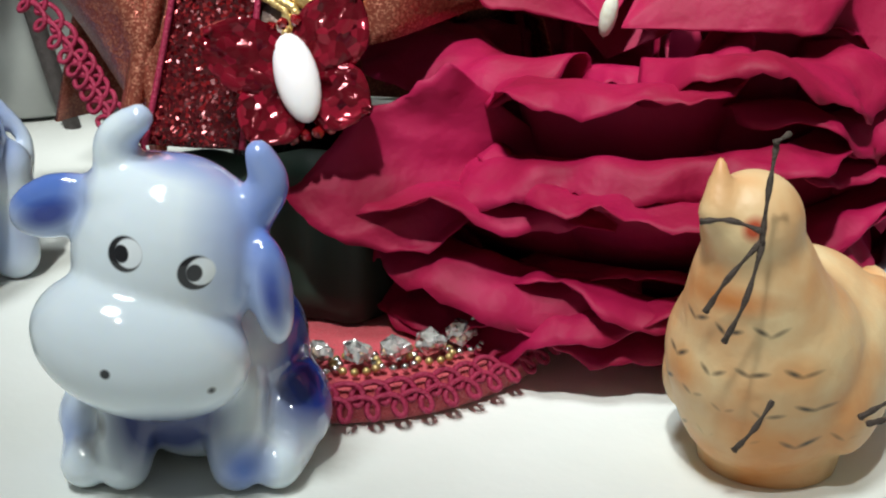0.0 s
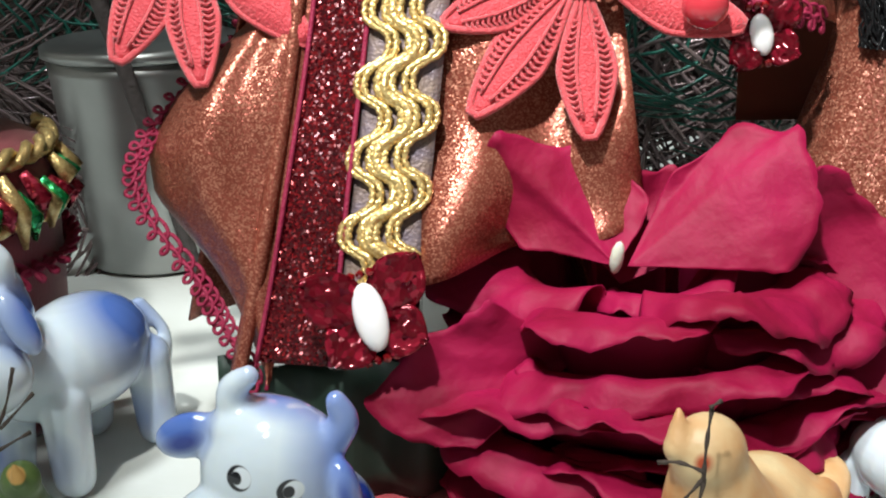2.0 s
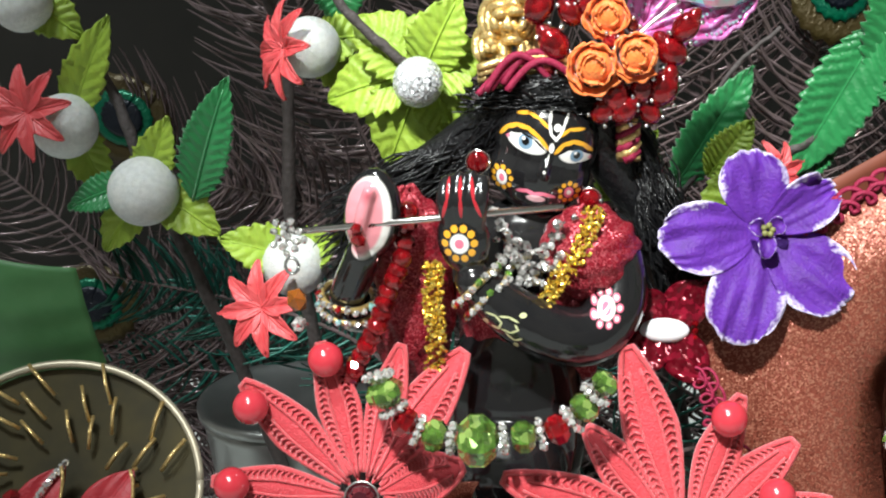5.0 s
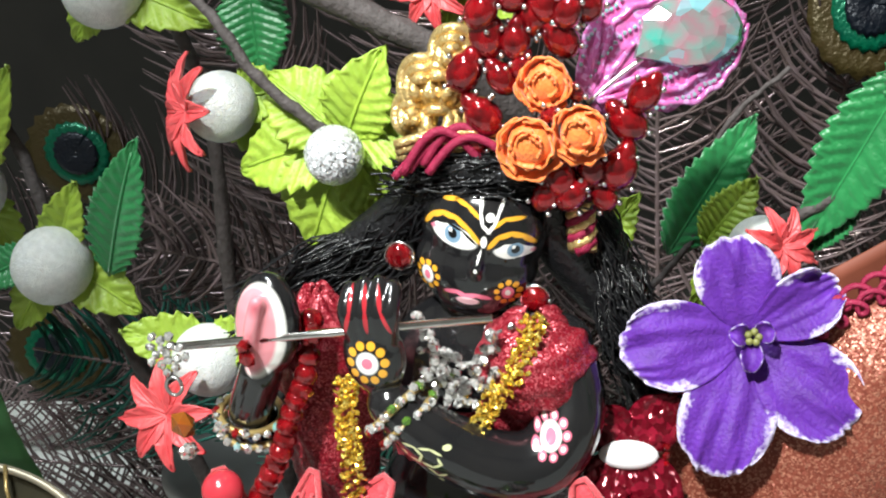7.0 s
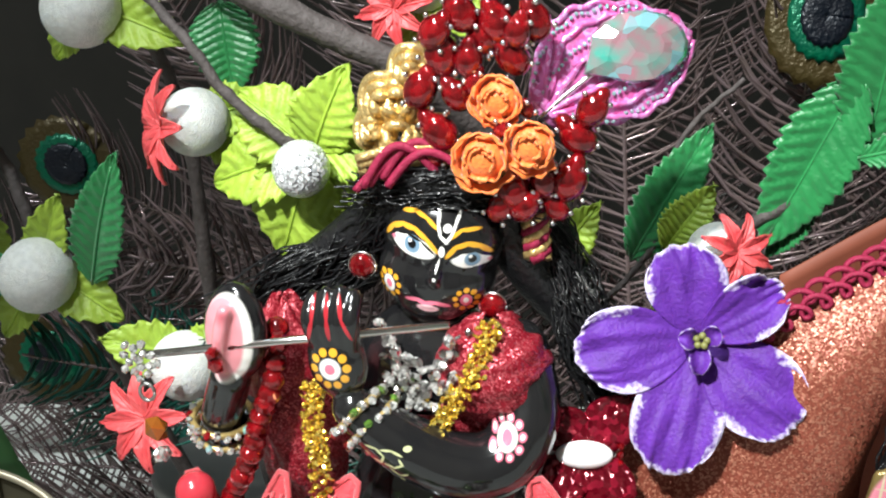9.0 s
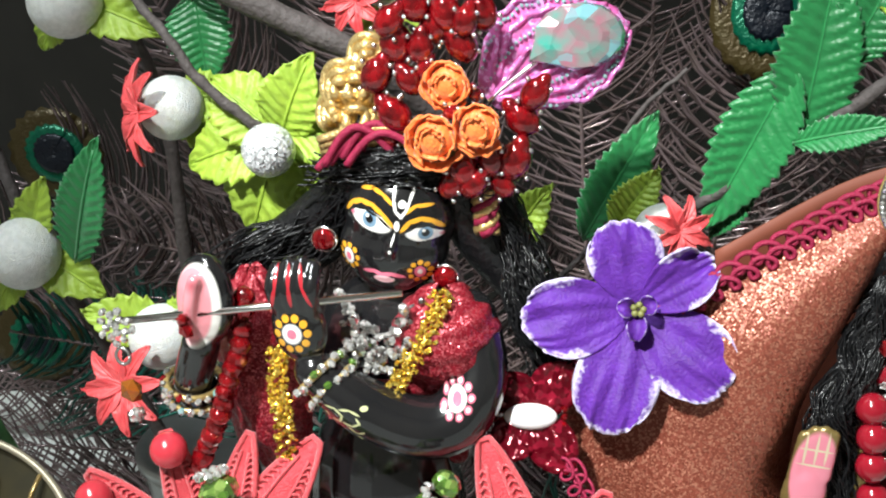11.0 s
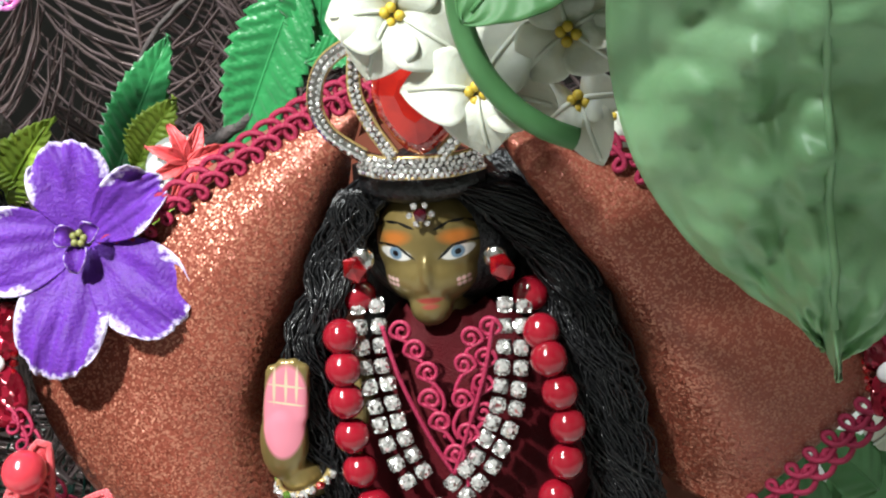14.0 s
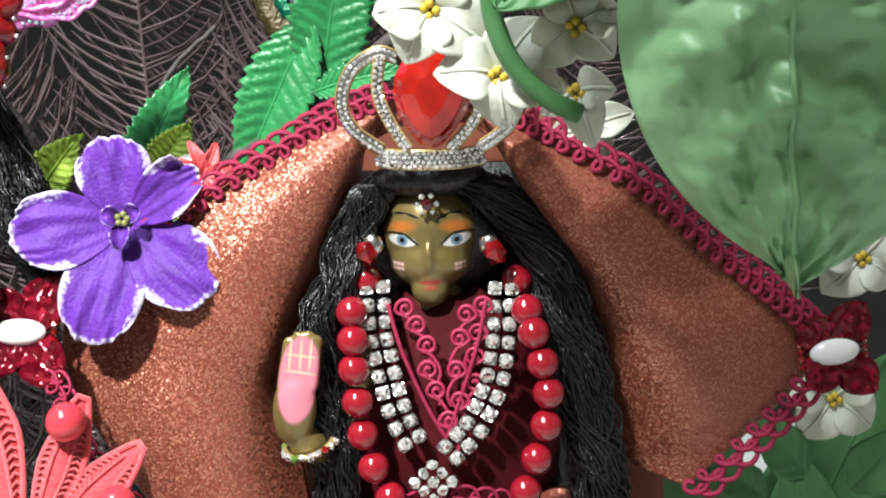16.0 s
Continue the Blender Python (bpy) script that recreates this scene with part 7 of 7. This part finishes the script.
# ---- maroon cushion stand with pearls, pompom, disc and pin ----
cush = thing("cushion_stand", "round maroon cushion edged with gold and green braid", "cushion", at=(-163, -8, 0))
MAROON = shade("maroon_felt", (0.2, 0.02, 0.03), 0.7, tone=(0.14, 0.012, 0.02), scale=200, bump=0.3, bump_scale=1500, sheen=0.3)
CX, CY = -166, -2
part("body", lathe(bmesh.new(), (CX, CY, 0), [(35, 6.4), (36, 9), (38, 40), (38.5, 66), (37, 70), (31, 73), (15, 75)]), MAROON, cush)
rr = random.Random(4)
GREEN_FOIL = shade("green_foil", (0.01, 0.22, 0.05), 0.22, 0.6, tone=(0.01, 0.1, 0.03), scale=300, sparkle=0.8, sparkle_scale=900, tint=(0.05, 0.6, 0.2))
RED_FOIL = shade("red_foil", (0.3, 0.012, 0.03), 0.25, 0.6, tone=(0.15, 0.006, 0.015), scale=300, sparkle=0.8, sparkle_scale=900, tint=(0.6, 0.06, 0.1))
for zz, rad in ((71, 37.5), (58, 39)):
    for ph in (0, math.pi):
        pts = [V(CX + (rad + 1.2 * math.cos(k * 0.9 + ph)) * math.cos(a), CY + (rad + 1.2 * math.cos(k * 0.9 + ph)) * math.sin(a), zz + 1.5 * math.sin(k * 0.9 + ph)) for k, a in enumerate([-math.pi + i * math.pi / 60 for i in range(76)])]
        part("gold_braid", tube(bmesh.new(), pts, 0.0013, 6), GOLD_THREAD, cush, "gold tinsel braid")
for k in range(46):
    a = -math.pi + k * 0.085
    p0 = V(CX + 39 * math.cos(a), CY + 39 * math.sin(a), 66 + rr.uniform(-2, 3))
    p1 = V(CX + 40 * math.cos(a + 0.09), CY + 40 * math.sin(a + 0.09), 57 + rr.uniform(-6, 3))
    bm = bmesh.new()
    tube(bm, [p0, p0.lerp(p1, 0.5) + Vector((math.cos(a), math.sin(a), 0)) * 0.0025, p1], [0.0012, 0.0024, 0.0006], 6)
    part("foil_leaf", bm, (GREEN_FOIL, RED_FOIL, GOLD_THREAD)[k % 3], cush, "foil leaf in the braid")
scroll(cush, [V(CX + 39.5 * math.cos(a), CY + 39.5 * math.sin(a), 46) for a in [-math.pi + i * math.pi / 50 for i in range(62)]], 5, 1.5, MAROON_CORD)
pearls = thing("pearl_string", "string of white freshwater pearls on the cushion", "pearls", at=(-163, -18, 76))
for k in range(16):
    a = -2.5 + k * 0.19
    bm = bmesh.new()
    ball(bm, (-168 + 25.5 * math.cos(a), -9 + 24 * math.sin(a), 78.5 + rr.uniform(-0.6, 0.6) + 1.8 * math.sin(a + 1.2)), (3.2 + rr.uniform(-0.4, 0.6), 3, 3 + rr.uniform(-0.5, 0.3)), (rr.uniform(0, 90), rr.uniform(0, 90), 0), 14, 10)
    part("pearl", bm, WHITE_PEARL, pearls)
PINK_FLUFF = shade("pink_chenille", (0.85, 0.13, 0.24), 0.9, tone=(0.6, 0.05, 0.13), scale=500, bump=1.0, bump_scale=1100, sheen=0.8)
bm = bmesh.new()
ball(bm, (-166, -14, 84), (20, 14, 10), u=24, v=16)
for k in range(160):
    a, e = rr.uniform(0, 6.3), rr.uniform(-0.2, 1.5)
    ball(bm, (-166 + 19 * math.cos(a) * math.cos(e), -14 + 13.5 * math.sin(a) * math.cos(e), 83 + 15 * math.sin(e)), rr.uniform(1.6, 2.8), u=6, v=5)
pompom = solo("pompom", bm, PINK_FLUFF, "bright pink chenille pompom inside the pearl string", "pompom")
pin = solo("long_pin", tube(bmesh.new(), [V(-215, -33, 92.5), V(-139, -24, 87)], [0.0007, 0.0009], 8), SILVER, "long silver pin lying across the pompom", "pin")
disc = thing("gilt_disc", "clear round disc with a pale gold rim and jewelled flower", "ornament", at=(-172, -4, 110))
RIM = shade("pale_gold_rim", (0.5, 0.44, 0.32), 0.4, 0.4, tone=(0.4, 0.36, 0.28), scale=200)
dc, du, dv, dn = V(-173, -2, 108), *frame_of((0.12, -0.8, 0.6))
part("rim", tube(bmesh.new(), [dc + (du * math.cos(a) * 38 + dv * math.sin(a) * 34) * MM for a in [k * math.pi / 40 for k in range(81)]], 0.0011, 6), RIM, disc)
bm = bmesh.new()
sheet(bm, lambda u, v: dc + (du * math.cos(2 * math.pi * u) * 37 * v + dv * math.sin(2 * math.pi * u) * 33 * v - dn * 1.5) * MM, 60, 8)
part("backing", bm, shade("smoky_net", (0.035, 0.03, 0.014), 0.9, tone=(0.08, 0.062, 0.02), scale=90), disc, "smoky transparent backing")
for k in range(40):
    a, r0 = k * 0.8, 14 + (k % 3) * 7
    p = dc + (du * math.cos(a) * r0 + dv * math.sin(a) * r0 * 0.9) * MM
    q = dc + (du * math.cos(a + 0.2) * (r0 + 8) + dv * math.sin(a + 0.2) * (r0 + 7)) * MM
    part("gold_thread", tube(bmesh.new(), [p + dn * 0.001, p.lerp(q, 0.5) + dn * 0.0025, q + dn * 0.001], 0.0006, 4), GOLD_THREAD, disc)
RED_SILK = shade("red_silk_petal", (0.42, 0.02, 0.03), 0.5, tone=(0.3, 0.01, 0.02), scale=200, bump=0.4, bump_scale=1200)
for k, (a, b, L) in enumerate(((16, -6, 14), (22, -16, 14), (-2, -4, 12), (8, -20, 12))):
    base_p, tip_p = dc + (du * (a - 8) + dv * (b - 9) + dn * 3) * MM, dc + (du * (a + 5) + dv * (b + 9) + dn * 6) * MM
    bm = leaf_mesh(bmesh.new(), base_p / MM, tip_p / MM, L, dn, pleats=2, depth=0.3, teeth=1)
    part("petal", bm, RED_SILK, disc, "red silk petal edged with gold")
    s = (tip_p - base_p).cross(dn).normalized()
    edge = [base_p.lerp(tip_p, j / 12) + s * L * 0.5 * MM * math.sin(math.pi * (0.03 + 0.97 * j / 12) ** 0.8) ** 0.75 + dn * 0.0012 for j in range(13)]
    part("gold_edge", tube(bmesh.new(), edge, 0.0005, 5), GOLD_THREAD, disc)
bm = bmesh.new()
for k in range(26):
    p = dc + (du * (4 - 9 * math.sin(k * 0.12)) + dv * (6 - k * 1.15) + dn * 6.5) * MM
    gem(bm, p / MM, 1.2, k)
part("stone_row", bm, CRYSTAL, disc, "curved row of clear stones", smooth=False)
for k in range(6):
    bm = bmesh.new()
    gem(bm, (dc + (du * (-10 + 3 * (k % 2)) + dv * (-2 - 5 * k) + dn * 6) * MM) / MM, 2.7, k)
    part("red_stone", bm, RED_CRYSTAL, disc, smooth=False)
for ob in (cush, pearls, pompom, pin, disc):
    ob.location += V(-7, 0, -6)
